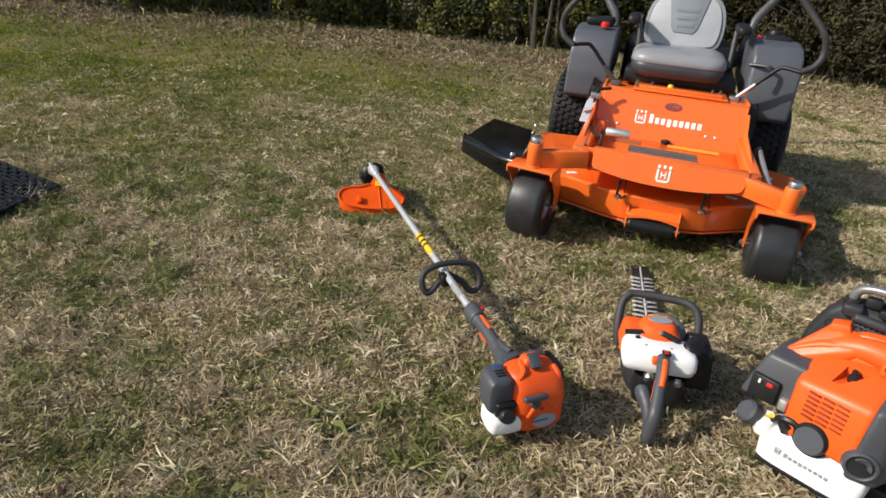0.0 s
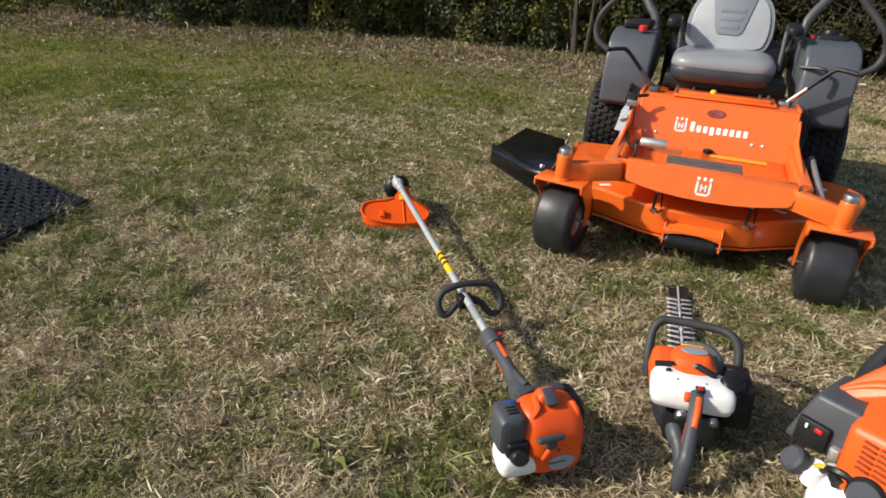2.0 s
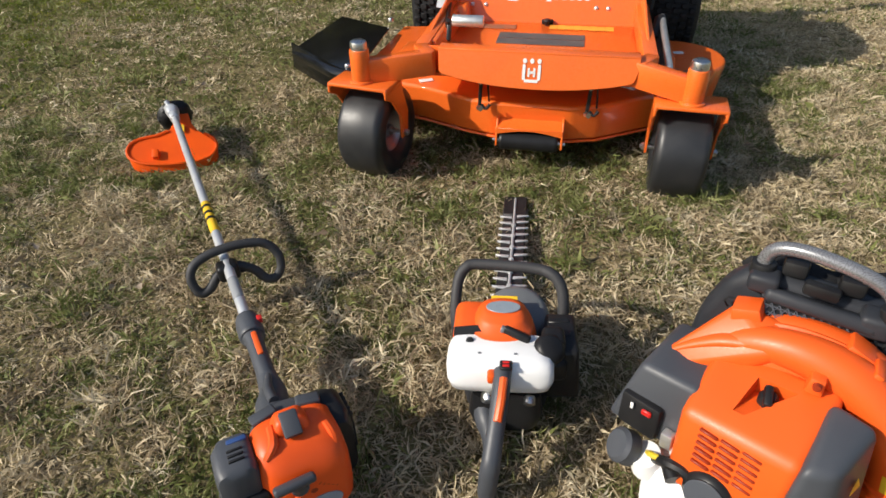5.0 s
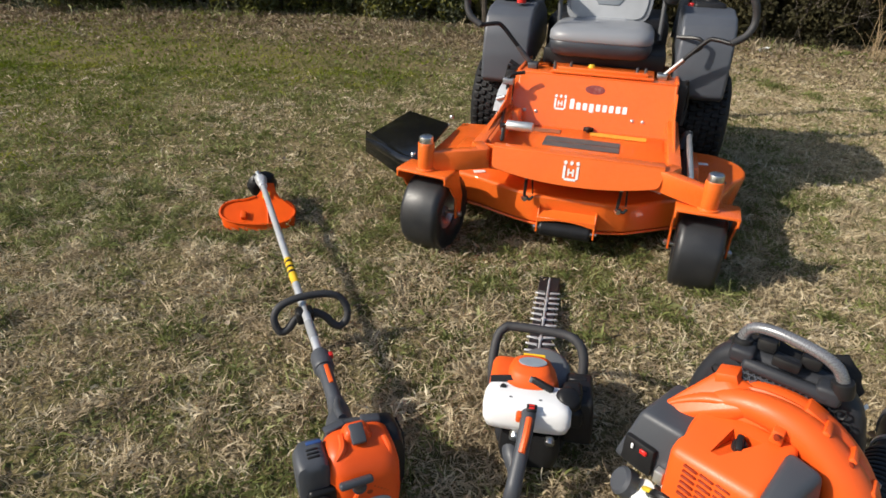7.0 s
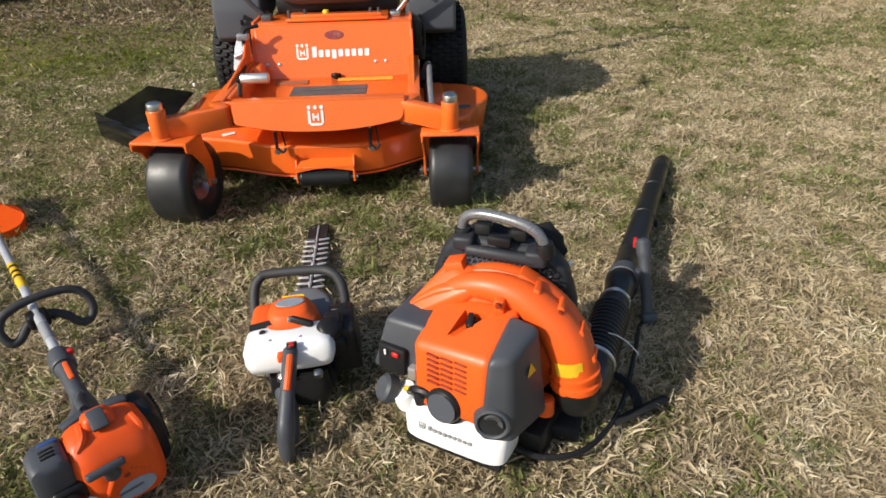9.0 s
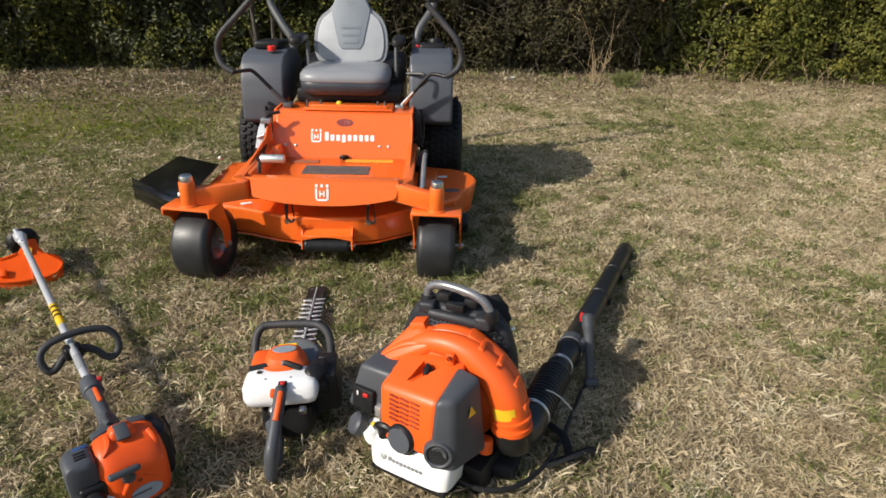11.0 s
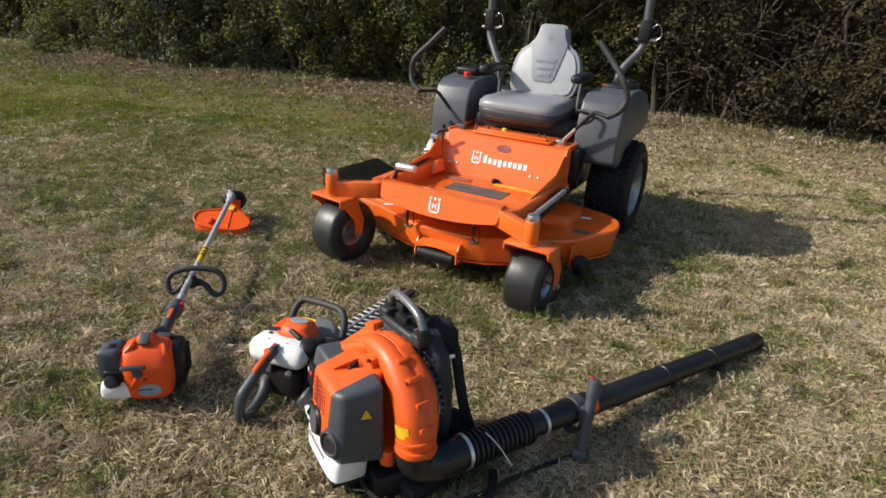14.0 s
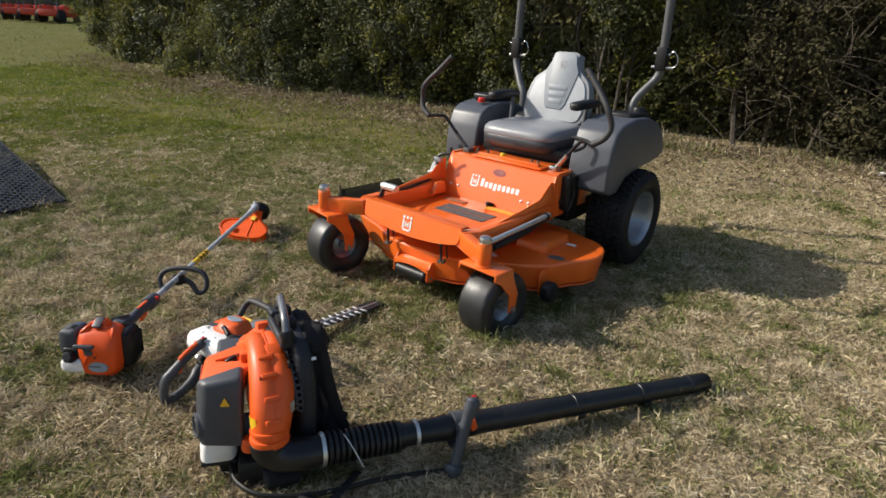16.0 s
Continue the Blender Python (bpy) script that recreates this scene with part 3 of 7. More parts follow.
    for x, y, w, d in ((0.004, 0.477, 0.350, 0.064), (0.004, 0.553, 0.350, 0.064), (-0.19, 0.665, 0.155, 0.055)):
        bm = B()
        box(bm, (x, y, 0.368), (w, d, 0.004), 0.001, 1)
        part("grip_strip", bm, M_PAD if w > 0.2 else M_BROWN_STRIP, root, "dark non-slip strip" if w > 0.2 else "brown non-slip strip")
    bm = B()
    for k in range(8):
        box(bm, (0.045 + 0.0335 * k, 0.690, 0.368), (0.0325, 0.046 + 0.008 * (k % 2), 0.003), 0.0008, 1)
    part("warning_label", bm, M_WARN, root, "amber warning label")
    bm = B()
    lathe(bm, [(0.0, 0.028), (0.012, 0.027), (0.017, 0.020), (0.010, 0.012), (0.009, 0.0)], pose(0.015, 0.715, 0.366), 16)
    box(bm, (0.015, 0.735, 0.376), (0.05, 0.02, 0.022), 0.006)
    part("floor_latch", bm, M_BLACK, root)
    # pedal: a bright roller on a bracket
    bm = B()
    rod(bm, (-0.285, 0.136, 0.536), (-0.175, 0.136, 0.536), 0.020, n=20, bevel=0.003)
    ped = part("foot_pedal", bm, M_ZINC, root, "bright steel foot pedal")
    bm = B()
    box(bm, (-0.30, 0.15, 0.498), (0.014, 0.030, 0.075), 0.004, 2, (-25, 0, 0))
    tube(bm, [(-0.30, 0.136, 0.536), (-0.31, 0.20, 0.49), (-0.36, 0.40, 0.455), (-0.40, 0.66, 0.46)], 0.008)
    part("pedal_arm", bm, M_BLACK, ped)

    # cheek plates that rise from the rails to the panel
    yz = Matrix(((0, 0, 1, 0), (1, 0, 0, 0), (0, 1, 0, 0), (0, 0, 0, 1)))
    for s in (-1, 1):
        bm = B()
        slab(bm, [(0.28, 0.40), (0.80, 0.38), (0.80, 0.575), (0.765, 0.580), (0.66, 0.500), (0.28, 0.452)], 0.010, Matrix.Translation((0.399 * s - 0.005, 0, 0)) @ yz, 0.003, 2)
        part("cheek_plate", bm, M_PAINT, root, "sloping orange side plate")

    # the panel in front of the seat
    slope = math.degrees(math.atan2(0.235, 0.085))
    pan = pose(0.015, 0.745, 0.367, slope, 0, 0)        # x across, y up the slope, z out of the face
    bm = B()
    slab(bm, rounded(0.785, 0.262, 0.012), 0.010, pan @ pose(-0.010, 0.128, -0.010), 0.002, 1)
    for s in (-1, 1):
        slab(bm, [(0.0, 0.0), (0.20, 0.0), (0.24, 0.245), (0.085, 0.245)], 0.010, Matrix.Translation((0.015 + s * 0.378 - 0.005, 0.745, 0.36)) @ Matrix(((0, 0, 1, 0), (1, 0, 0, 0), (0, 1, 0, 0), (0, 0, 0, 1))), 0.002, 1)
    panel = part("seat_panel", bm, M_PAINT, root, "sloping orange panel below the seat")
    crest(panel, pan @ pose(-0.159, 0.118, 0.001), 0.068, M_DECAL)
    wordmark(panel, pan @ pose(-0.116, 0.096, 0.001), 0.290, 0.050, M_DECAL)
    bm = B()
    slab(bm, oval(0.048, 0.022), 0.002, pan @ pose(0.002, 0.199, 0.0005), 0.0005, 1)
    part("badge", bm, M_DKBADGE, panel, "oval dark red badge")
    for x in (-0.335, -0.275, 0.200, 0.250):
        bm = B()
        lathe(bm, [(0.0, 0.007), (0.006, 0.006), (0.009, 0.003), (0.010, 0.0)], pan @ pose(x, 0.068, 0.0), 12)
        part("bolt_head", bm, M_ZINC, panel)
    # seat base
    bm = B()
    box(bm, (0.035, 0.93, 0.622), (0.50, 0.20, 0.012), 0.004)
    box(bm, (0.035, 0.865, 0.634), (0.44, 0.025, 0.022), 0.005)
    box(bm, (0.015, 0.91, 0.606), (0.765, 0.16, 0.010), 0.003)
    box(bm, (0.02, 1.16, 0.50), (0.70, 0.36, 0.20), 0.01)
    part("seat_base", bm, M_PAINT, root, "orange plate under the seat")
    bm = B()
    lathe(bm, [(0.0, 0.016), (0.012, 0.015), (0.017, 0.008), (0.017, 0.0)], pose(-0.02, 0.885, 0.645), 14)
    part("indicator_knob", bm, M_YELLOW, root, "small yellow knob")
    for x in (-0.20, -0.12, 0.24, 0.20):
        bm = B()
        rod(bm, (x, 0.87, 0.62), (x, 0.87, 0.665), 0.007, n=8)
        part("seat_bolt", bm, M_DARKMETAL, root)
    # dark body behind and below the seat
    bm = B()
    box(bm, (0.02, 1.24, 0.66), (0.62, 0.42, 0.09), 0.02)
    box(bm, (0.0, 1.62, 0.62), (0.66, 0.50, 0.42), 0.05, 3)
    box(bm, (0.0, 1.45, 0.36), (0.70, 0.70, 0.20), 0.02)
    part("engine_body", bm, M_BLACK, root, "black engine housing behind the seat")
    for s in (-1, 1):
        bm = B()
        box(bm, (0.385 * s + 0.01, 1.02, 0.50), (0.016, 0.36, 0.24), 0.004)
        part("side_plate", bm, M_PAINT, root)
        bm = B()
        for k in range(5):
            rod(bm, (0.40 * s, 0.88 + 0.03 * k, 0.45 + 0.035 * k), (0.455 * s, 0.90 + 0.025 * k, 0.46 + 0.04 * k), 0.012, n=8)
        box(bm, (0.425 * s, 0.95, 0.50), (0.05, 0.14, 0.20), 0.01)
        tube(bm, [(0.44 * s, 0.90, 0.62), (0.46 * s, 0.93, 0.50), (0.45 * s, 0.90, 0.40)], 0.009)
        part("linkage", bm, M_BLACK, root, "black lever linkage")

    # seat
    sx = -0.006
    bm = B()
    loft(bm, [((sx, 1.19, 0.672), 0.231, 0.205), ((sx, 1.18, 0.684), 0.252, 0.225), ((sx, 1.175, 0.715), 0.261, 0.235), ((sx, 1.175, 0.748), 0.261, 0.236), ((sx, 1.175, 0.752), 0.258, 0.232)], 5.0, 40)
    cushion = part("seat_cushion", bm, M_VINYL, root, "dark grey padded seat cushion", 60)
    bm = B()
    loft(bm, [((sx, 1.175, 0.750), 0.259, 0.233), ((sx, 1.175, 0.756), 0.264, 0.238), ((sx, 1.177, 0.786), 0.261, 0.234), ((sx, 1.182, 0.806), 0.246, 0.218), ((sx, 1.19, 0.816), 0.217, 0.188), ((sx, 1.20, 0.819), 0.170, 0.14)], 5.0, 44)
    part("cushion_top", bm, M_VMID, cushion, "mid-grey padded top", 60)
    bm = B()
    t = B()
    box(t, (0, 0, 0), (0.20, 0.40, 0.016), 0.007, 3)
    for v in t.verts:                                  # wider towards the back, bent down over the front roll
        v.co.x *= 1.0 + 0.5 * v.co.y
        v.co.z -= 0.9 * max(0.0, -0.10 - v.co.y) ** 2 * 4
    merge(bm, t, Matrix.Translation((sx, 1.175, 0.8155)))
    part("cushion_panel", bm, M_VLIGHT, cushion, "light grey sewn centre panel", 60)

    half = [(0.150, 0.0), (0.208, 0.020), (0.230, 0.085), (0.230, 0.16), (0.217, 0.23), (0.188, 0.285), (0.140, 0.325), (0.108, 0.365), (0.096, 0.410), (0.088, 0.445), (0.060, 0.456)]

    def shield(k=1.0, drop=0.0):
        r = [(x * k, (y - 0.22) * k + 0.22 + drop) for x, y in half]
        r = [(p.x, p.y) for p in curve_points([(x, y, 0) for x, y in r], 4)]
        return r + [(-x, y) for x, y in reversed(r)]

    back = pose(sx, 1.378, 0.800, 73.5, 0, 0)
    bm = B()
    slab(bm, shield(), 0.075, back @ pose(0, 0, -0.075), 0.022, 4)
    rest = part("backrest", bm, M_VMID, root, "high padded backrest in two greys", 70)
    bm = B()
    lower = [p for p in shield(0.90, -0.008) if p[1] < 0.335]
    slab(bm, lower, 0.016, back @ pose(0, 0, -0.006), 0.007, 3)
    part("back_panel", bm, M_VLIGHT, rest, "light grey back panel", 70)
    bm = B()
    ins = [(0.056, 0.085), (0.078, 0.115), (0.112, 0.27), (0.122, 0.325), (0.093, 0.385), (0.084, 0.432), (0.060, 0.446)]
    slab(bm, ins + [(-x, y) for x, y in reversed(ins)], 0.017, back @ pose(0, 0, -0.001), 0.005, 3)
    insert = part("back_insert", bm, M_VBLUE, rest, "blue-grey centre insert with stitched bars", 70)
    bm = B()
    for y, w in ((0.135, 0.098), (0.180, 0.118), (0.225, 0.136)):
        slab(bm, rounded(w, 0.030, 0.006), 0.004, back @ pose(0, y, 0.0150), 0.0018, 2)
    part("stitched_bar", bm, M_VBLUE, insert)
    crest(insert, back @ pose(0, 0.365, 0.0162), 0.046, M_VMID, "embossed_mark", "embossed crest mark")
    # armrests
    for s in (-1, 1):
        x = 0.30 * s + 0.005
        bm = B()
        loft(bm, [((x, 1.10, 0.955), 0.026, 0.016), ((x, 1.115, 0.958), 0.036, 0.025), ((x, 1.25, 0.962), 0.038, 0.027), ((x, 1.36, 0.958), 0.034, 0.024), ((x, 1.39, 0.955), 0.024, 0.015)], 3, 20, "y")
        ar = part("armrest", bm, M_BLACK, root, "black padded armrest", 60)
        bm = B()
        rod(bm, (0.272 * s + 0.01, 1.30, 0.94), (0.265 * s + 0.02, 1.26, 0.74), 0.012)
        part("armrest_bracket", bm, M_DARKMETAL, ar)

    # fenders over the rear wheels
    prof = [(0.985, 0.525), (0.985, 0.66), (1.005, 0.77), (1.045, 0.855), (1.12, 0.895), (1.28, 0.915), (1.45, 0.905), (1.60, 0.862), (1.69, 0.790), (1.74, 0.69), (1.73, 0.655), (1.67, 0.64), (1.60, 0.625), (1.40, 0.605), (1.22, 0.575), (1.13, 0.50), (1.05, 0.495)]
    yz = Matrix(((0, 0, 1, 0), (1, 0, 0, 0), (0, 1, 0, 0), (0, 0, 0, 1)))
    for s in (-1, 1):
        bm = B()
        slab(bm, prof if s > 0 else [(1.74 - (1.74 - a) * 0.89, b - 0.026) for a, b in prof], 0.255, Matrix.Translation((0.375 if s > 0 else -0.630, 0, 0)) @ yz, 0.028, 4)
        fen = part("fender", bm, M_FENDER, root, "grey moulded plastic fender", 50)
        bm = B()
        box(bm, (0.505 * s, 1.42, 0.905), (0.16, 0.28, 0.05), 0.018, 3, (-3, 0, 0))
        part("fender_lid", bm, M_BLACK, fen)
        if s < 0:
            bm = B()
            lathe(bm, [(0.0, 0.030), (0.020, 0.029), (0.026, 0.022), (0.026, 0.0)], pose(-0.46, 1.22, 0.888), 18)
            part("fuel_cap", bm, M_RED, fen, "red fuel cap")
        else:
            bm = B()
            lathe(bm, [(0.0, 0.022), (0.014, 0.021), (0.018, 0.014), (0.018, 0.0)], pose(0.415, 1.34, 0.905), 18)
            part("side_knob", bm, M_RED, fen, "small red knob")
            bm = B()
            lathe(bm, [(0.0, 0.035), (0.035, 0.034), (0.043, 0.022), (0.043, 0.0)], pose(0.52, 1.52, 0.915), 20)
            part("tank_cap", bm, M_BLACK, fen)

    # rear wheels
    for s in (-1, 1):
        wm = pose(0.570 * s, 1.41, 0.298) @ side
        if s < 0:
            wm = pose(0.570 * s, 1.41, 0.298) @ pose(0, 0, 0, 0, -90, 0)
        bm = B()
        lathe(bm, [(0.0, 0.035), (0.040, 0.035), (0.045, 0.015), (0.070, -0.005), (0.120, -0.002), (0.138, 0.020), (0.146, 0.085), (0.158, 0.108), (0.172, 0.118), (0.176, 0.112), (0.172, -0.118), (0.150, -0.10), (0.0, -0.08)], wm, 40)
        rim = part("rear_wheel", bm, M_RIM, root, "large rear wheel with silver rim")
        for k in range(5):
            bm = B()
            a = 2 * math.pi * k / 5
            t = B()
            rod(t, (0.075 * math.cos(a), 0.075 * math.sin(a), -0.006), (0.075 * math.cos(a), 0.075 * math.sin(a), 0.016), 0.010, n=6)
            merge(bm, t, wm)
            part("wheel_nut", bm, M_STEEL, rim)
        bm = B()
        lathe(bm, tyre_profile(0.290, 0.268, 0.166, 0.010, 0.045), wm, 56)
        part("tyre", bm, M_RUBBER, rim, "black tyre")
        bm = B()
        rows = 6
        for j in range(rows):
            h = (-0.5 + (j + 0.5) / rows) * 0.225
            lift = 0.008 if abs(h) < 0.08 else 0.002
            for k in range(42):
                a = 2 * math.pi * (k + 0.5 * (j % 2)) / 42
                t = B()
                box(t, (0.2885 + lift - 0.006, 0, h), (0.022, 0.026, 0.030), 0.003, 1, top=(1, 1))
                merge(bm, t, wm @ pose(0, 0, 0, 0, 0, math.degrees(a)))
        part("tread_block", bm, M_RUBBER, rim, "rows of turf tread blocks")

    # steering levers
    for s in (-1, 1):
        pts = [(0.335 * s, 0.925, 0.635), (0.42 * s, 0.905, 0.735), (0.49 * s, 0.89, 0.812), (0.525 * s, 0.87, 0.822), (0.585 * s, 0.835, 0.815), (0.645 * s, 0.845, 0.855), (0.667 * s, 0.86, 0.92), (0.640 * s, 0.85, 1.005), (0.555 * s, 0.885, 1.10), (0.468 * s, 0.905, 1.190)]
        bm = B()
        tube(bm, pts[:5], 0.0105, 10, 5)
        lev = part("control_lever", bm, M_BLACK, root, "bent black steering lever")
        bm = B()
        tube(bm, pts[4:], 0.0165, 12, 6)
        part("lever_grip", bm, M_GRIP, lev, "ribbed foam grip", 60)
        bm = B()
        rod(bm, (0.325 * s, 0.93, 0.625), (0.405 * s, 0.908, 0.716), 0.0125)
        box(bm, (0.32 * s, 0.93, 0.625), (0.05, 0.06, 0.03), 0.006)
        part("lever_base", bm, M_STEEL if s > 0 else M_DARKMETAL, lev, "steel lever socket")
        if s > 0:
            bm = B()
            tube(bm, [(0.36, 1.02, 0.80), (0.46, 0.97, 0.805), (0.475, 0.96, 0.77), (0.43, 0.93, 0.74)], 0.009, 8, 4)
            part("brake_handle", bm, M_BLACK, root)

    # roll bar
    rx, ry = -0.036, 0.035
    for s in (-1, 1):
        bm = B()
        tube(bm, [(0.40 * s + rx * 0.5, 1.66, 0.70), (0.415 * s + rx * 0.5, 1.68, 0.90), (0.455 * s + rx, 1.71, 0.99), (0.535 * s + rx, 1.765, 1.11), (0.548 * s + rx, 1.74 + ry, 1.19), (0.548 * s + rx, 1.74 + ry, 1.235)], 0.026, 12, 5)
        post = part("roll_bar_post", bm, M_DARKMETAL, root, "bent dark grey post")
        px, py = 0.548 * s + rx, 1.74 + ry
        bm = B()
        box(bm, (px, py, 1.225), (0.066, 0.066, 0.14), 0.006)
        box(bm, (px, py, 1.225), (0.076, 0.040, 0.10), 0.004)
        part("hinge_bracket", bm, M_BLACK, post)
        bm = B()
        rod(bm, (px - 0.06, py - 0.005, 1.175), (px + 0.075, py - 0.005, 1.175), 0.010, n=10)
        rod(bm, (px - 0.055, py - 0.005, 1.255), (px + 0.05, py - 0.005, 1.255), 0.008, n=10)
        tube(bm, [(px + 0.05, py - 0.005, 1.175), (px + 0.095, py - 0.01, 1.19), (px + 0.100, py - 0.01, 1.235), (px + 0.075, py - 0.01, 1.272), (px + 0.05, py - 0.01, 1.262)], 0.003, 6, 5)
        part("hinge_pin", bm, M_STEEL, post, "steel pin with a wire clip")
    bm = B()
    tube(bm, [(x + rx, 1.74 + ry, z) for x, z in ((-0.548, 1.22), (-0.545, 1.50), (-0.535, 1.72), (-0.495, 1.86), (-0.40, 1.94), (-0.25, 1.965), (0.25, 1.965), (0.40, 1.94), (0.495, 1.86), (0.535, 1.72), (0.545, 1.50), (0.548, 1.22))], 0.027, 14, 5)
    part("roll_bar_hoop", bm, M_DARKMETAL, root, "dark grey roll bar hoop")

    # cutting deck
    outline = [(-0.70, 0.98), (-0.72, 0.40), (-0.62, 0.27), (-0.42, 0.21), (-0.24, 0.13), (-0.14, 0.10), (0.16, 0.10), (0.26, 0.13), (0.42, 0.24), (0.54, 0.31), (0.65, 0.41)]
    outline += [(0.565 + 0.205 * math.cos(radians(a)), 0.725 + 0.215 * math.sin(radians(a))) for a in range(-44, 100, 12)]
    outline += [(0.40, 1.0), (-0.30, 1.05)]
    bm = B()
    slab(bm, outline, 0.138, pose(0, 0, 0.122), 0.012, 3)
    for v in bm.verts:                                  # the skirt leans in towards its foot
        if v.co.z < 0.19:
            v.co.x, v.co.y = v.co.x * 0.975, 0.6 + (v.co.y - 0.6) * 0.965
    deck = part("cutting_deck", bm, M_PAINT, root, "orange steel cutting deck", 14)
    bm = B()
    slab(bm, [(x * 0.970, 0.6 + (y - 0.6) * 0.955) for x, y in outline], 0.010, pose(0, 0, 0.118 - 0.012), 0.003, 1)
    part("deck_lip", bm, M_PAINT, deck)
    bm = B()
    box(bm, (0.45, 0.66, 0.284), (0.20, 0.26, 0.060), 0.012, top=(0.9, 0.9))
    part("belt_cover", bm, M_PAINT, deck)
    bm = B()
    box(bm, (-0.47, 0.50, 0.276), (0.26, 0.30, 0.05), 0.012, top=(0.9, 0.9))
    part("belt_cover", bm, M_PAINT, deck)
    bm = B()
    slab(bm, oval(0.048, 0.026), 0.003, pose(0.620, 0.525, 0.2605, 0, 0, 12), 0.001, 1)
    part("deck_label", bm, M_PAD, deck, "black deck label")
    for x, y, z, r in ((0.575, 0.758, 0.2625, 10), (-0.42, 0.27, 0.2625, 28), (0.36, 0.32, 0.2620, -30)):
        bm = B()
        box(bm, (x, y, z), (0.055, 0.028, 0.003), 0.001, 1, (0, 0, r))
        part("sticker", bm, M_DECAL, deck, "small white sticker")
    # nose bracket and roller
    bm = B()
    for x in (-0.112, 0.128):
        slab(bm, [(0.20, 0.235), (0.085, 0.205), (0.055, 0.160), (0.050, 0.110), (0.090, 0.098), (0.14, 0.115), (0.20, 0.15)], 0.008, Matrix.Translation((x, 0, 0)) @ yz, 0.002, 1)
    box(bm, (0.010, 0.122, 0.200), (0.236, 0.135, 0.008), 0.002, 1, (24, 0, 0))
    arch = [(0.132 - 0.244 * k / 12, 0.154 + 0.018 * math.sin(math.pi * k / 12)) for k in range(13)]
    slab(bm, [(-0.114, 0.180), (0.134, 0.180)][::-1] + arch[::-1], 0.006, pose(0, 0.062, 0, 90, 0, 0), 0.001, 1)
    part("nose_bracket", bm, M_PAINT, deck, "folded orange nose bracket")
    bm = B()
    lathe(bm, [(0.0, -0.108), (0.029, -0.108), (0.035, -0.100)] + [(0.035 - 0.001 * (k % 2), -0.095 + 0.19 * k / 16) for k in range(17)] + [(0.035, 0.100), (0.029, 0.108), (0.0, 0.108)], pose(0.010, 0.078, 0.124) @ side, 24)
    roll = part("front_roller", bm, M_BLACK, root, "black plastic anti-scalp roller")
    bm = B()
    rod(bm, (-0.125, 0.078, 0.124), (0.145, 0.078, 0.124), 0.008, n=8)
    part("roller_pin", bm, M_STEEL, roll)
    # hangers: a black link bolted between the frame and the deck
    for x in (-0.172, 0.212):
        bm = B()
        box(bm, (x, 0.070, 0.312), (0.013, 0.010, 0.130), 0.004, 2, (4, 3, 0))
        box(bm, (x + 0.026, 0.082, 0.320), (0.007, 0.007, 0.110), 0.003, 1, (4, -4, 0))
        tube(bm, [(x + 0.004, 0.066, 0.262), (x + 0.022, 0.060, 0.250), (x + 0.036, 0.064, 0.266)], 0.006, 8, 4)
        hang = part("deck_hanger", bm, M_BLACK, root, "black bolted deck hanger")
        for z in (0.262, 0.362):
            bm = B()
            rod(bm, (x - 0.006, 0.070, z - 0.012), (x + 0.004, 0.050, z - 0.010), 0.010, n=6)
            part("hanger_nut", bm, M_STEEL, hang)
    # anti-scalp wheel on the deck's corner
    bm = B()
    lathe(bm, [(0.0, -0.030), (0.045, -0.030), (0.055, -0.018), (0.055, 0.018), (0.045, 0.030), (0.0, 0.030)], pose(0.678, 0.385, 0.130) @ side, 22)
    part("scalp_wheel", bm, M_BLACK, root, "small black anti-scalp wheel")
    bm = B()
    slab(bm, [(0.35, 0.235), (0.46, 0.235), (0.41, 0.11), (0.35, 0.11)], 0.008, Matrix.Translation((0.630, 0, 0)) @ yz, 0.002, 1)
    part("scalp_wheel_bracket", bm, M_PAINT, root)
    # lift rod and damper beside the footwell
    bm = B()
    rod(bm, (0.465, 0.10, 0.405), (0.475, 0.66, 0.435), 0.013, n=14, bevel=0.003)
    part("lift_rod", bm, M_ZINC, root, "bright steel lift rod")
    bm = B()
    rod(bm, (0.455, 0.18, 0.360), (0.46, 0.50, 0.385), 0.017, n=12)
    rod(bm, (0.44, 0.50, 0.385), (0.47, 0.64, 0.43), 0.024, n=12)
    rod(bm, (0.43, 0.10, 0.40), (0.49, 0.10, 0.40), 0.018, n=10)
    part("damper", bm, M_BLACK, root)
    # cutting-height gauge
    bm = B()
    slab(bm, [(-0.030, -0.075), (0.018, -0.075), (0.030, 0.0), (0.034, 0.075), (0.004, 0.085), (-0.018, 0.03)], 0.005, pose(-0.435, 0.715, 0.50, 74, 0, -12), 0.001, 1)
    box(bm, (-0.405, 0.735, 0.575), (0.055, 0.035, 0.030), 0.004)
    rod(bm, (-0.45, 0.70, 0.49), (-0.41, 0.70, 0.505), 0.012, n=10)
    gauge = part("height_gauge", bm, M_RIM, root, "grey slotted height gauge plate")
    bm = B()
    tube(bm, [(-0.42, 0.72, 0.44), (-0.405, 0.725, 0.56), (-0.395, 0.74, 0.605), (-0.33, 0.76, 0.620)], 0.009, 8, 4)
    part("gauge_handle", bm, M_BLACK, gauge)

    # side discharge chute
    bm = B()
    slab(bm, [(-0.69, 0.20), (-0.80, 0.24), (-1.085, 0.50), (-1.075, 0.62), (-1.035, 1.03), (-0.72, 0.80)], 0.010, pose(0, 0, 0.0) @ pose(-0.69, 0, 0.295, 0, -4, 0) @ pose(0.69, 0, 0), 0.003, 2)
    d = Vector((-0.395, 0.30, 0))
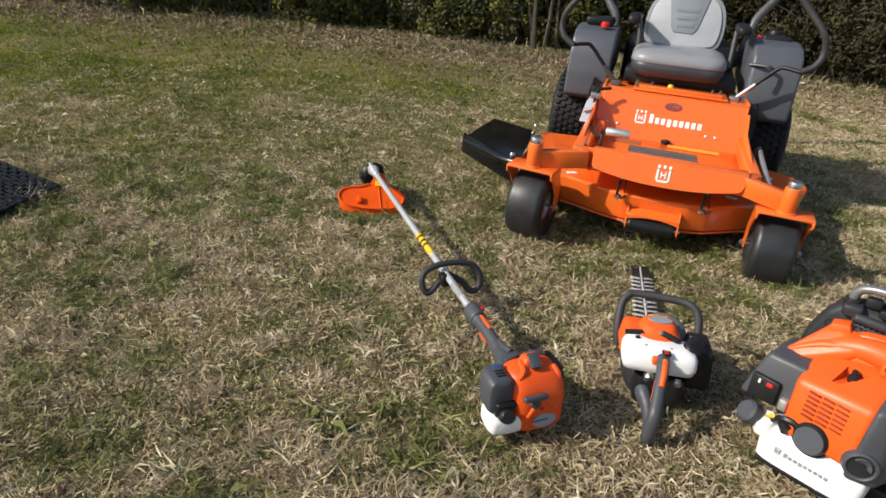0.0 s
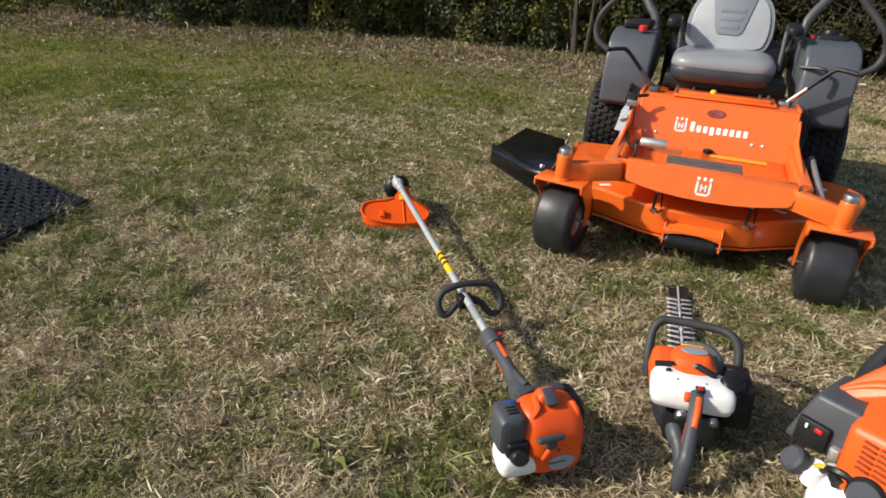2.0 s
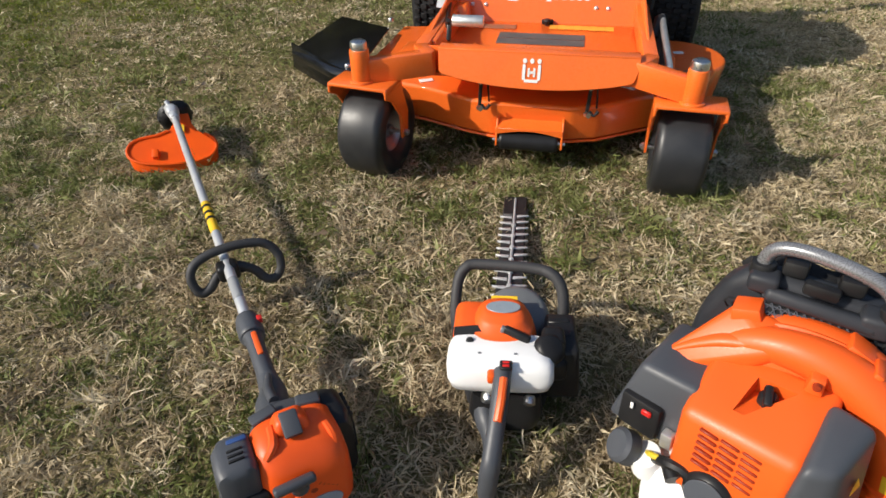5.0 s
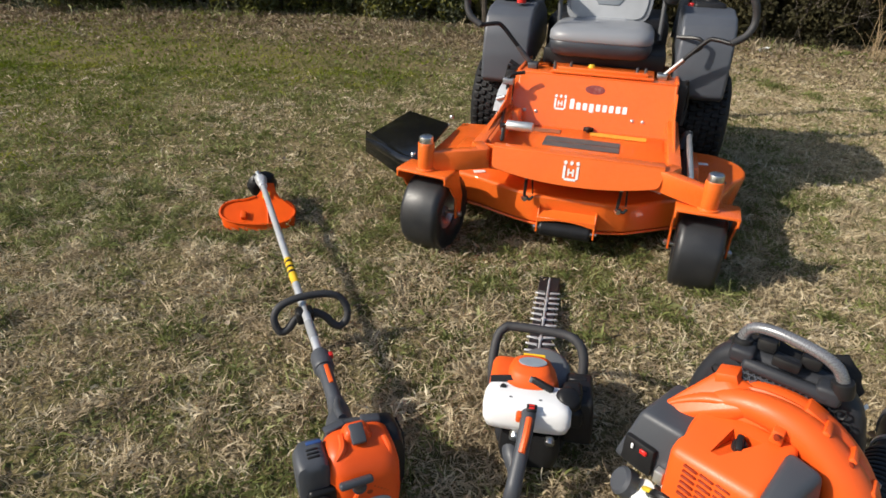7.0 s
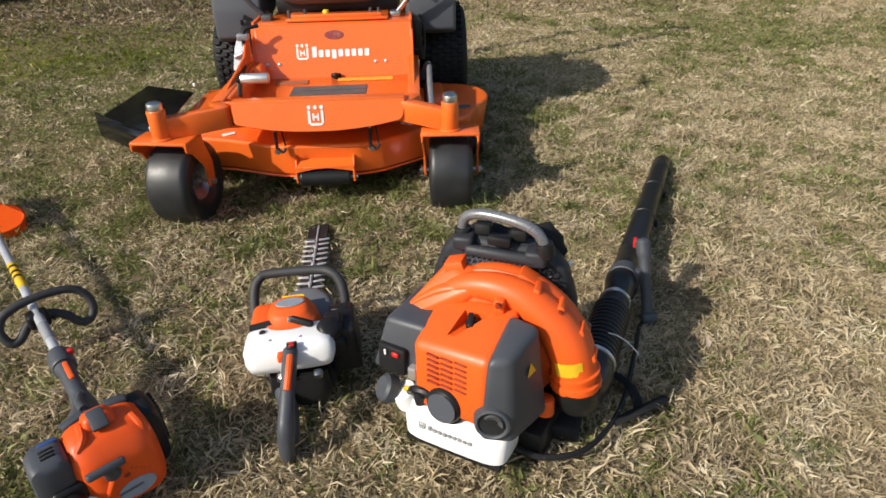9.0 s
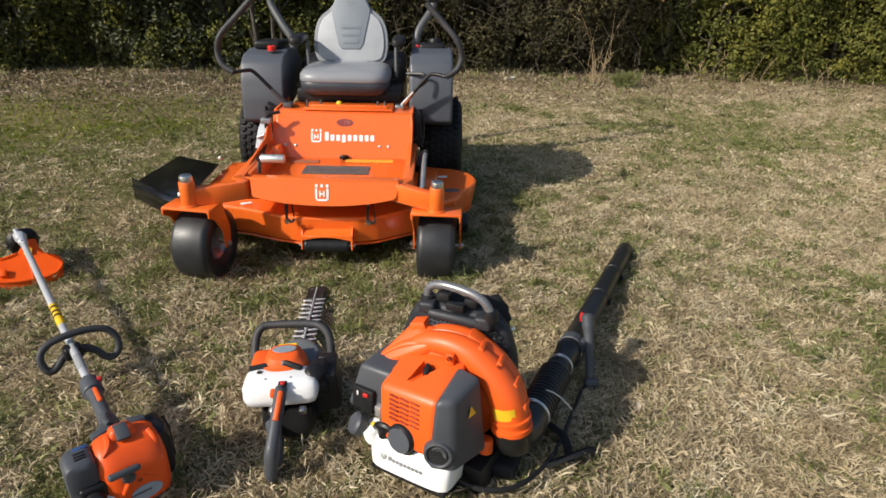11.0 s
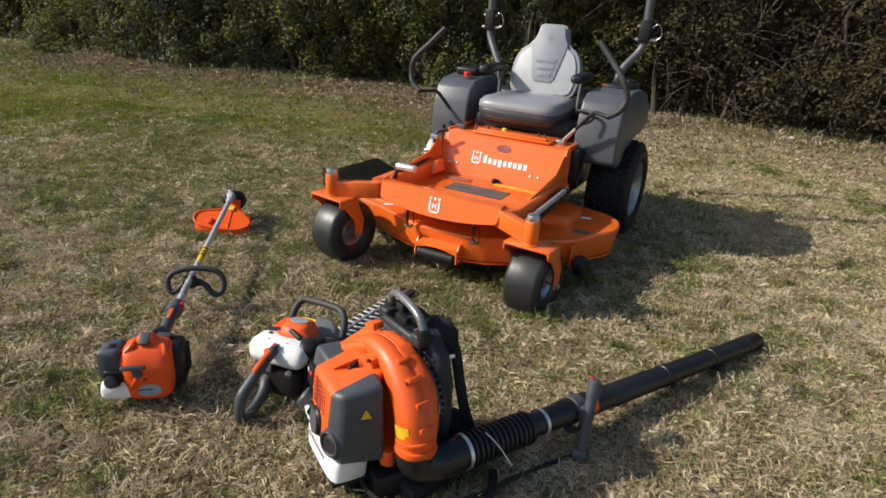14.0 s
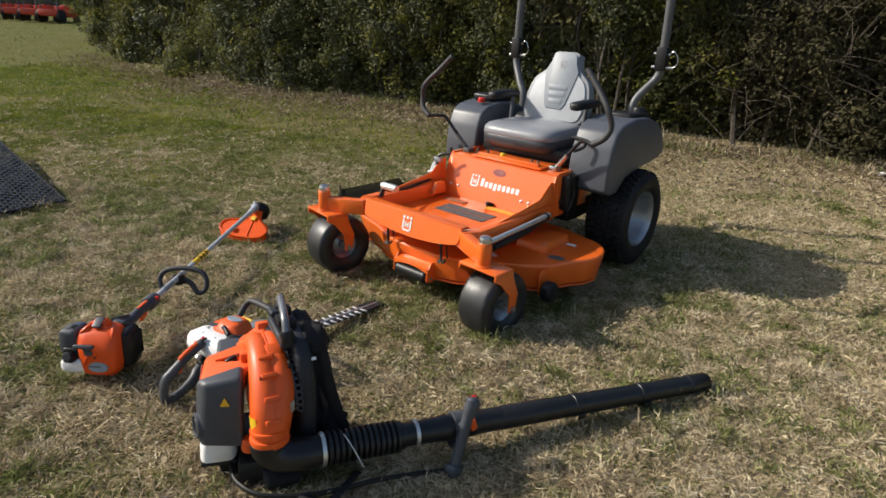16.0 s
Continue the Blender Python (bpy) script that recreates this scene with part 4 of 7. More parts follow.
    box(bm, (-0.888, 0.352, 0.236), (d.length, 0.010, 0.115), 0.004, 2, (0, 4, math.degrees(math.atan2(d.y, d.x)) - 180))
    tube(bm, [(-0.70, 0.212, 0.281), (-0.795, 0.256, 0.276), (-0.930, 0.382, 0.268), (-1.066, 0.508, 0.259)], 0.026, 18, 4)
    box(bm, (-1.062, 0.77, 0.245), (0.010, 0.52, 0.06), 0.004, 2, (0, 0, -5))
    part("discharge_chute", bm, M_CHUTE, root, "black plastic side discharge chute")
    for x, y, z in ((-0.74, 0.262, 0.305), (-0.74, 0.90, 0.31), (-0.76, 0.235, 0.265)):
        bm = B()
        lathe(bm, [(0.0, 0.012), (0.010, 0.010), (0.014, 0.004), (0.014, -0.006)], pose(x, y, z), 12)
        part("chute_bolt", bm, M_STEEL, root)
    return root


build_mower()


# ---- the string trimmer ----
def build_trimmer():
    root = thing("string_trimmer", pose(0.33, 1.47, 0.0, 0, 0, 21.97), "orange and grey petrol string trimmer lying on the grass", "trimmer")
    A, Bp = Vector((0.010, 0.16, 0.120)), Vector((0.013, 1.83, 0.215))

    def on(y, dx=0.0, dz=0.0):
        f = (y - A.y) / (Bp.y - A.y)
        p = A.lerp(Bp, f)
        return (p.x + dx, y, p.z + dz)

    # engine
    bm = B()
    loft(bm, [((0.014, -0.093, 0.082), 0.044, 0.046), ((0.013, -0.090, 0.084), 0.056, 0.060), ((0.010, -0.080, 0.090), 0.068, 0.076), ((0.006, -0.064, 0.100), 0.077, 0.092), ((0.004, -0.040, 0.106), 0.079, 0.100), ((0.004, 0.012, 0.107), 0.079, 0.102), ((0.004, 0.022, 0.107), 0.075, 0.097)], 4.2, 44, "y")
    body = part("engine_cover", bm, M_TRIM, root, "rounded orange engine cover", 42)
    bm = B()
    box(bm, (0.002, -0.010, 0.214), (0.072, 0.058, 0.040), 0.010, 3, (0, 0, 0), top=(0.62, 0.62))
    part("cover_hump", bm, M_TRIM, body)
    for line, radii in (([(-0.052, -0.058, 0.188), (-0.034, -0.046, 0.206), (-0.030, -0.01, 0.214)], [0.006, 0.009, 0.008]),
                        ([(0.060, -0.070, 0.150), (0.064, -0.058, 0.186), (0.058, -0.035, 0.205)], [0.005, 0.008, 0.007]),
                        ([(-0.040, -0.092, 0.060), (-0.020, -0.094, 0.100), (0.0, -0.088, 0.135)], [0.004, 0.007, 0.004])):
        bm = B()
        tube(bm, line, radii, 8, 3)
        part("cover_rib", bm, M_TRIM, body)
    bm = B()
    box(bm, (0.002, -0.028, 0.224), (0.031, 0.050, 0.014), 0.004, 2, (28, 0, 0))
    part("top_vent", bm, M_GREY, body, "dark grey top vent")
    bm = B()
    slab(bm, oval(0.036, 0.022), 0.004, pose(0.018, -0.0935, 0.058, 84, 0, 2), 0.001, 1)
    badge = part("maker_badge", bm, M_BADGE, body, "oval pale blue badge")
    bm = B()
    box(bm, (0.018, -0.0980, 0.059), (0.050, 0.0012, 0.006), 0.0004, 1, (-6, 0, 2))
    part("badge_bar", bm, M_FENDER, badge)
    # slots laid on the cover, their inner shade given by colour
    for k in range(5):
        bm = B()
        tube(bm, [(0.018 + 0.007 * k, -0.0925, 0.112 - 0.006 * k), (0.036 + 0.005 * k, -0.0885, 0.124 - 0.008 * k), (0.052 + 0.003 * k, -0.0815, 0.130 - 0.010 * k)], 0.0016, 6, 3)
        part("cooling_slot", bm, M_SLOT_SHADE, body)
    bm = B()
    lathe(bm, [(0.0, 0.002), (0.006, 0.002), (0.008, 0.0)], pose(0.008, -0.0915, 0.100, 86), 14)
    part("screw_hole", bm, M_SLOT_SHADE, body)
    bm = B()
    box(bm, (-0.021, -0.103, 0.152), (0.072, 0.020, 0.017), 0.006, 3, (-20, 2, 4))
    rod(bm, (-0.019, -0.100, 0.148), (-0.014, -0.090, 0.124), 0.010, 0.014, n=14)
    lathe(bm, [(0.0, 0.010), (0.014, 0.009), (0.017, 0.0)], pose(-0.013, -0.089, 0.121, 80), 16)
    part("starter_handle", bm, M_GREY, root, "grey pull-start handle")
    bm = B()
    loft(bm, [((-0.100, -0.070, 0.140), 0.024, 0.044), ((-0.100, -0.064, 0.141), 0.033, 0.054), ((-0.100, -0.05, 0.142), 0.036, 0.058), ((-0.100, 0.0, 0.144), 0.036, 0.058), ((-0.096, 0.022, 0.144), 0.030, 0.052), ((-0.094, 0.028, 0.144), 0.02, 0.042)], 4.5, 30, "y")
    filt = part("filter_cover", bm, M_GREY, root, "dark grey air filter cover", 42)
    # black bars on the cover paint the dark inside of its vents
    for k in range(3):
        bm = B()
        box(bm, (-0.095, -0.042 + 0.012 * k, 0.2015), (0.026, 0.005, 0.006), 0.001, 1)
        part("vent_slot", bm, M_BLACK, filt)
    bm = B()
    box(bm, (-0.088, 0.004, 0.2000), (0.034, 0.013, 0.007), 0.003, 2, (-6, 0, 0))
    part("choke_tab", bm, M_BLUE, filt, "blue choke tab")
    bm = B()
    lathe(bm, [(0.0, 0.012), (0.009, 0.011), (0.013, 0.0)], pose(-0.124, -0.050, 0.135, 80, 0, -55), 14)
    part("cover_knob", bm, M_GREY, filt)
    bm = B()
    box(bm, (-0.088, -0.066, 0.104), (0.060, 0.030, 0.050), 0.010, 3)
    part("carburettor_box", bm, M_BLACK, root)
    bm = B()
    lathe(bm, [(0.0, 0.018), (0.017, 0.017), (0.022, 0.011), (0.024, -0.010), (0.0, -0.010)], pose(-0.090, -0.086, 0.092, 66, 0, -8), 20)
    part("fuel_cap", bm, M_BLACK, root, "black fuel cap")
    bm = B()
    loft(bm, [((-0.082, -0.088, 0.048), 0.036, 0.018), ((-0.082, -0.082, 0.050), 0.048, 0.029), ((-0.082, -0.06, 0.052), 0.052, 0.036), ((-0.076, 0.0, 0.050), 0.050, 0.045), ((-0.07, 0.03, 0.050), 0.035, 0.032)], 3.4, 28, "y")
    part("fuel_tank", bm, M_WHITE, root, "white translucent fuel tank", 55)
    bm = B()
    loft(bm, [((0.074, -0.036, 0.098), 0.016, 0.050), ((0.077, -0.028, 0.100), 0.028, 0.074), ((0.078, 0.0, 0.102), 0.033, 0.086), ((0.074, 0.055, 0.104), 0.035, 0.086), ((0.062, 0.085, 0.106), 0.026, 0.062)], 3.6, 28, "y")
    for k in range(5):
        box(bm, (0.108, 0.0 + 0.014 * k, 0.112), (0.012, 0.006, 0.105), 0.002, 1)
    part("muffler_guard", bm, M_BLACK, root, "black ribbed muffler guard", 45)
    bm = B()
    loft(bm, [((0.0, 0.018, 0.110), 0.074, 0.088), ((0.0, 0.045, 0.114), 0.068, 0.080), ((0.0, 0.080, 0.124), 0.045, 0.054)], 3.4, 28, "y")
    box(bm, (-0.035, 0.040, 0.196), (0.048, 0.030, 0.016), 0.004, 2, (-10, -8, 12))
    box(bm, (0.045, 0.036, 0.200), (0.044, 0.030, 0.014), 0.004, 2, (-10, 6, -8))
    part("crankcase", bm, M_GREY, root, "grey engine shroud", 45)
    for ob in [o for o in bpy.data.objects if o.parent and (o.parent == root or o.parent.parent == root)]:
        ob.data.transform(Matrix(((1.07, 0, 0, 0.013), (0, 1.0, 0, 0.0), (0, 0, 0.955, 0.0), (0, 0, 0, 1))))
    # neck and rear grip
    bm = B()
    tube(bm, [(0.0, 0.065, 0.132), (0.0, 0.11, 0.130), on(0.155, 0, 0.004), on(0.195), on(0.23)], [0.043, 0.036, 0.029, 0.024, 0.020], 16, 4)
    tube(bm, [(0.004, 0.085, 0.172), (0.002, 0.13, 0.162), on(0.19, 0.002, 0.026)], [0.010, 0.011, 0.006], 8, 4)
    part("clutch_neck", bm, M_GREY, root, "grey clutch cone", 60)
    bm = B()
    tube(bm, [on(0.21), on(0.25, 0, 0.002), on(0.30, 0, 0.003), on(0.335, 0, 0.002), on(0.345), on(0.355), on(0.395), on(0.417), on(0.425)], [0.0205, 0.0205, 0.020, 0.022, 0.026, 0.0305, 0.0305, 0.027, 0.020], 16, 4, flat=1.1)
    grip = part("rear_grip", bm, M_GREY, root, "dark grey throttle grip", 60)
    bm = B()
    box(bm, on(0.300, 0.003, 0.0235), (0.013, 0.080, 0.010), 0.004, 2, (3, 0, 0))
    part("throttle_lock", bm, M_OPLAST, grip, "orange throttle lock")
    bm = B()
    box(bm, on(0.300, 0.002, -0.030), (0.013, 0.060, 0.026), 0.006, 2, (10, 0, 0))
    part("trigger", bm, M_OPLAST, grip, "orange trigger")
    bm = B()
    box(bm, on(0.385, 0.026, 0.018), (0.016, 0.020, 0.016), 0.005)
    part("stop_switch", bm, M_RED, grip, "red stop switch")
    # shaft
    bm = B()
    rod(bm, on(0.41), on(1.80), 0.0135, n=18)
    shaft = part("shaft", bm, M_ALU, root, "bright aluminium shaft", 60)
    bm = B()
    rod(bm, on(0.835), on(1.015), 0.0142, n=18)
    part("shaft_label", bm, M_YELLOW, shaft, "yellow warning band")
    bm = B()
    for y in (0.905, 0.940, 0.980):
        rod(bm, on(y), on(y + 0.014), 0.0147, n=18)
    part("label_bars", bm, M_BLACK, shaft)
    bm = B()
    rod(bm, on(0.500), on(0.590), 0.0142, n=18)
    part("shaft_label", bm, M_GDECAL, shaft, "dark printed band")
    # loop handle
    cx, cy, cz = on(0.665, 0.018, -0.010)
    ring = [(-0.112, -0.034), (-0.116, 0.0), (-0.094, 0.030), (-0.04, 0.046), (0.03, 0.048), (0.092, 0.034), (0.120, -0.002), (0.118, -0.042), (0.095, -0.064), (0.070, -0.056), (0.045, -0.024), (0.0, -0.002), (-0.045, -0.014), (-0.075, -0.042), (-0.098, -0.050)]
    bm = B()
    tube(bm, [(cx + x, cy + 0.35 * (z + 0.02), cz + z) for x, z in ring], [0.0125] * 9 + [0.013] * 7, 12, 4, closed=True)
    loop = part("loop_handle", bm, M_GRIP, root, "closed grey loop handle", 60)
    bm = B()
    box(bm, (cx - 0.02, cy - 0.005, cz - 0.004), (0.058, 0.05, 0.05), 0.012, 3)
    rod(bm, (cx - 0.06, cy, cz - 0.018), (cx + 0.03, cy, cz - 0.018), 0.008, n=8)
    part("handle_clamp", bm, M_BLACK, loop)
    # gear head, spool and guard
    hx, _, hz = on(1.83)
    bm = B()
    rod(bm, on(1.745), on(1.80), 0.019, n=18, bevel=0.003)
    loft(bm, [(on(1.79), 0.020, 0.020), ((hx, 1.82, hz + 0.002), 0.026, 0.028), ((hx - 0.004, 1.855, hz), 0.024, 0.026), ((hx - 0.006, 1.87, hz - 0.005), 0.012, 0.014)], 2.5, 20, "y")
    rod(bm, (hx, 1.842, hz), (hx - 0.012, 1.865, hz + 0.035), 0.010, n=10)
    part("gear_head", bm, M_ALU, root, "cast aluminium gear head", 50)
    bm = B()
    sm = pose(hx + 0.006, 1.895, hz - 0.038, -62, 0, 12)
    lathe(bm, [(0.0, -0.044), (0.046, -0.042), (0.064, -0.028), (0.070, -0.004), (0.070, 0.012), (0.056, 0.022), (0.046, 0.036), (0.0, 0.038)], sm, 28)
    for k in range(8):
        t = B()
        box(t, (0.067, 0, -0.008), (0.012, 0.014, 0.020), 0.003, 1)
        merge(bm, t, sm @ pose(0, 0, 0, 0, 0, 45 * k))
    part("spool_head", bm, M_BLACK, root, "black line spool head")
    bm = B()
    gm = pose(-0.015, 1.688, 0.094, 36, 0, -9) @ pose(0, 0, 0, 0, 0, -6)
    # a flat tray with a raised rim, a lip along its foot and a neck that flares up to the gear head
    edge = [(0.150, 0.030), (0.132, 0.060), (0.105, 0.077), (0.078, 0.098), (0.057, 0.130), (0.043, 0.182), (-0.006, 0.182), (-0.016, 0.135), (-0.034, 0.100), (-0.078, 0.082), (-0.132, 0.073), (-0.172, 0.054), (-0.188, 0.020), (-0.178, -0.014), (-0.135, -0.040), (-0.065, -0.052), (0.0, -0.054), (0.070, -0.048), (0.122, -0.030), (0.147, 0.0)]
    slab(bm, edge, 0.008, gm @ pose(0, 0, -0.006), 0.002, 1)
    ring = edge[8:] + edge[:3]
    tube(bm, [gm @ Vector((x, y, 0.004)) for x, y in ring], 0.0065, 8, 3)
    lip = curve_points([Vector((x, y, 0.0)) for x, y in edge[12:] + edge[:1]], 3)
    rows_ = [[bm.verts.new(gm @ Vector((p.x * f, p.y * g, h)) - Vector((0, 0, drop))) for p in lip] for f, g, h, drop in ((1.0, 1.0, 0.004, 0.0), (1.0, 1.0, 0.007, 0.006), (0.985, 0.98, 0.006, 0.048), (0.96, 0.90, -0.002, 0.048), (0.97, 0.92, -0.004, 0.0))]
    for lo_, hi_ in zip(rows_, rows_[1:]):
        for k in range(len(lip) - 1):
            bm.faces.new((lo_[k], lo_[k + 1], hi_[k + 1], hi_[k]))
    tube(bm, [gm @ Vector((0.018 + 0.004 * k, 0.085 - 0.033 * k, 0.003)) for k in range(5)], 0.005, 8, 2)
    t = B()
    box(t, (-0.080, -0.008, 0.012), (0.026, 0.040, 0.022), 0.006, 2)
    merge(bm, t, gm)
    guard = part("cutting_guard", bm, M_GUARD, root, "curved orange cutting guard", 30)
    bm = B()
    t = B()
    box(t, (0.014, 0.105, 0.009), (0.034, 0.034, 0.008), 0.001, 1)
    merge(bm, t, gm)
    part("guard_label", bm, M_YELLOW, guard, "yellow warning label")
    return root


build_trimmer()


# ---- the hedge trimmer ----
def settle(root, depth, below, spare=()):
    """Draws the underside of a thing down into the grass, by up to depth, where it is lower than below, but for the parts to spare."""
    for piece in root.children_recursive:
        if piece.name.split(".")[0] in spare:
            continue
        for v in piece.data.vertices:
            if v.co.z < below:
                v.co.z -= depth * (below - v.co.z) / below


def build_hedge_trimmer():
    root = thing("hedge_trimmer", pose(0.782, 1.648, 0.0, 0, 0, -10.2), "orange, white and grey petrol hedge trimmer lying on the grass", "hedge trimmer")
    bm = B()
    loft(bm, [((-0.015, 0.055, 0.11), 0.086, 0.092), ((-0.015, 0.052, 0.150), 0.082, 0.088), ((-0.014, 0.058, 0.176), 0.074, 0.078), ((-0.012, 0.066, 0.188), 0.066, 0.066), ((-0.011, 0.070, 0.190), 0.060, 0.058), ((-0.010, 0.072, 0.206), 0.053, 0.050), ((-0.010, 0.073, 0.209), 0.049, 0.044), ((-0.009, 0.074, 0.215), 0.043, 0.034), ((-0.009, 0.074, 0.217), 0.036, 0.026)], 2.6, 38)
    box(bm, (-0.078, 0.082, 0.146), (0.094, 0.136, 0.088), 0.020, 3, top=(0.80, 0.85))
    cover = part("engine_cover", bm, M_OPLAST, root, "domed orange engine cover", 50)
    bm = B()
    slab(bm, oval(0.038, 0.022), 0.003, pose(-0.008, 0.074, 0.2170, -3), 0.001, 1)
    part("maker_badge", bm, M_BADGE, cover, "oval pale blue badge")
    bm = B()
    box(bm, (0.022, 0.010, 0.196), (0.062, 0.016, 0.018), 0.006, 3, (-20, 14, -20))
    rod(bm, (0.016, 0.020, 0.182), (0.018, 0.012, 0.196), 0.009, n=12)
    starter = part("starter_handle", bm, M_BLACK, root, "black pull-start handle")
    bm = B()
    rod(bm, (-0.012, 0.020, 0.203), (-0.004, 0.018, 0.201), 0.0085, n=12, bevel=0.002)
    part("handle_tip", bm, M_COVER, starter, "grey handle tip")
    bm = B()
    lathe(bm, [(0.0, 0.005), (0.008, 0.004), (0.009, 0)], pose(-0.078, -0.002, 0.185, 40), 12)
    part("cover_screw", bm, M_BLACK, cover)
    # a black block stands in for the shade inside the air gap
    bm = B()
    box(bm, (-0.082, 0.028, 0.183), (0.066, 0.030, 0.010), 0.003, 1, (25, -8, 0))
    part("air_gap", bm, M_BLACK, cover)
    # tank
    bm = B()
    loft(bm, [((-0.012, -0.044, 0.112), 0.088, 0.026), ((-0.012, -0.040, 0.117), 0.104, 0.042), ((-0.012, -0.034, 0.138), 0.112, 0.051), ((-0.013, -0.026, 0.166), 0.112, 0.052), ((-0.014, -0.021, 0.180), 0.104, 0.049), ((-0.014, -0.016, 0.186), 0.08, 0.034)], 5.5, 44)
    tank = part("fuel_tank", bm, M_WHITE, root, "white translucent fuel tank", 60)
    for x in (-0.055, 0.020):
        bm = B()
        lathe(bm, [(0.0, 0.005), (0.005, 0.004), (0.006, 0.0)], pose(x, -0.040, 0.182, 30), 12)
        part("tank_screw", bm, M_HANDLE, tank)
    # muffler side
    bm = B()
    box(bm, (0.120, 0.052, 0.112), (0.082, 0.150, 0.118), 0.010, 3, top=(0.82, 0.88))
    for k in range(2):
        box(bm, (0.116, 0.045 + 0.045 * k, 0.169), (0.050, 0.020, 0.008), 0.004, 1)
    box(bm, (0.10, -0.005, 0.125), (0.06, 0.05, 0.06), 0.015, 3)
    part("muffler_guard", bm, M_BLACK, root, "black ribbed muffler guard")
    # gear case and rear body
    bm = B()
    loft(bm, [((0.0, 0.10, 0.02), 0.090, 0.15), ((0.0, 0.10, 0.035), 0.100, 0.165), ((0.0, 0.10, 0.085), 0.095, 0.15), ((0.0, 0.09, 0.105), 0.08, 0.12)], 3, 30)
    part("gear_case", bm, M_FRAME, root, "charcoal gear case", 50)
    bm = B()
    loft(bm, [((0.0, -0.045, 0.022), 0.070, 0.036), ((0.0, -0.046, 0.05), 0.080, 0.042), ((0.0, -0.042, 0.09), 0.074, 0.036)], 3.4, 26)
    part("base_plate", bm, M_BLACK, root, "black base under the tank", 50)
    for x, z, r_ in ((-0.035, 0.0, 0.017), (0.050, -0.004, 0.012)):
        bm = B()
        rod(bm, (x, -0.088, 0.093 + z), (x, -0.072, 0.103 + z), r_, n=16, bevel=0.003)
        part("damper_cap", bm, M_STEEL, root)
    # rear handle: a closed loop behind the tank
    bm = B()
    tube(bm, [(-0.010, -0.072, 0.195), (-0.013, -0.115, 0.180), (-0.020, -0.175, 0.146), (-0.028, -0.232, 0.108), (-0.031, -0.250, 0.094), (-0.034, -0.258, 0.080), (-0.038, -0.262, 0.050), (-0.039, -0.258, 0.036), (-0.039, -0.246, 0.030)], [0.0175, 0.0175, 0.017, 0.018, 0.019, 0.019, 0.018, 0.017, 0.015], 14, 4, flat=1.05, up=(1, 0, 0))
    tube(bm, [(-0.052, -0.055, 0.078), (-0.044, -0.092, 0.070), (-0.034, -0.122, 0.058), (-0.030, -0.175, 0.042), (-0.035, -0.225, 0.030), (-0.039, -0.250, 0.030)], [0.022, 0.021, 0.018, 0.015, 0.015, 0.016], 12, 5, flat=1.1, up=(1, 0, 0))
    rear = part("rear_handle", bm, M_GREY, root, "dark grey looped rear handle", 60)
    bm = B()
    tube(bm, [(-0.008, -0.105, 0.201), (-0.012, -0.15, 0.183), (-0.019, -0.19, 0.157)], 0.0085, 8, 4)
    part("throttle_lock", bm, M_OPLAST, rear, "orange throttle lock")
    bm = B()
    box(bm, (-0.034, -0.082, 0.186), (0.016, 0.028, 0.022), 0.005)
    part("interlock_tab", bm, M_OPLAST, rear)
    bm = B()
    tube(bm, [(-0.025, -0.14, 0.148), (-0.03, -0.17, 0.125), (-0.032, -0.185, 0.10)], 0.008, 8, 4)
    part("trigger", bm, M_OPLAST, rear, "orange trigger")
    bm = B()
    box(bm, (-0.004, -0.075, 0.212), (0.026, 0.026, 0.008), 0.003, 1, (12, 0, 0))
    sw = part("stop_switch", bm, M_BLACK, rear)
    bm = B()
    for y in (-0.070, -0.081):
        box(bm, (-0.004, y, 0.2165), (0.014, 0.006, 0.003), 0.001, 1, (12, 0, 0))
    part("switch_mark", bm, M_RED, sw, "small red switch marks")
    # front handle
    bm = B()
    tube(bm, [(-0.118, 0.14, 0.070), (-0.124, 0.165, 0.13), (-0.118, 0.205, 0.192), (-0.100, 0.220, 0.220), (-0.068, 0.224, 0.228), (0.06, 0.205, 0.232), (0.105, 0.185, 0.227), (0.126, 0.165, 0.200), (0.130, 0.140, 0.15), (0.125, 0.115, 0.09)], 0.0135, 12, 5)
    part("front_handle", bm, M_GRIP, root, "grey tubular front handle", 60)
    # blades
    bm = B()
    box(bm, (0.0, 0.575, 0.030), (0.074, 0.68, 0.006), 0.002, 1)
    box(bm, (0.0, 0.870, 0.031), (0.080, 0.135, 0.009), 0.003, 1)
    bar = part("blade_bar", bm, M_BLADE, root, "dark steel cutter bar with a blunt black end")
    bm = B()
    rod(bm, (0.0, 0.26, 0.035), (0.0, 0.92, 0.035), 0.0045, n=8)
    for k in range(7):
        lathe(bm, [(0.0, 0.008), (0.007, 0.006), (0.008, 0.0)], pose(0, 0.30 + 0.07 * k, 0.036), 8)
    part("blade_spine", bm, M_TOOTH, bar)
    for k in range(13):
        y = 0.29 + 0.0415 * k
        for s in (-1, 1):
            bm = B()
            slab(bm, [(0.008 * s, y - 0.006), (0.046 * s, y + 0.002), (0.048 * s, y + 0.007), (0.008 * s, y + 0.006)], 0.005, pose(0, 0.004 * s, 0.031), 0.0008, 1)
            part("tooth", bm, M_TOOTH, bar)
    # the bar dips to the grass at its tip and stands a little askew
    dip = Matrix.Translation((0, 0.25, 0.060)) @ pose(0, 0, 0, -2.0, 0, -2.0) @ Matrix.Translation((0, -0.25, -0.030))
    for piece in [bar] + list(bar.children):
        piece.data.transform(dip)
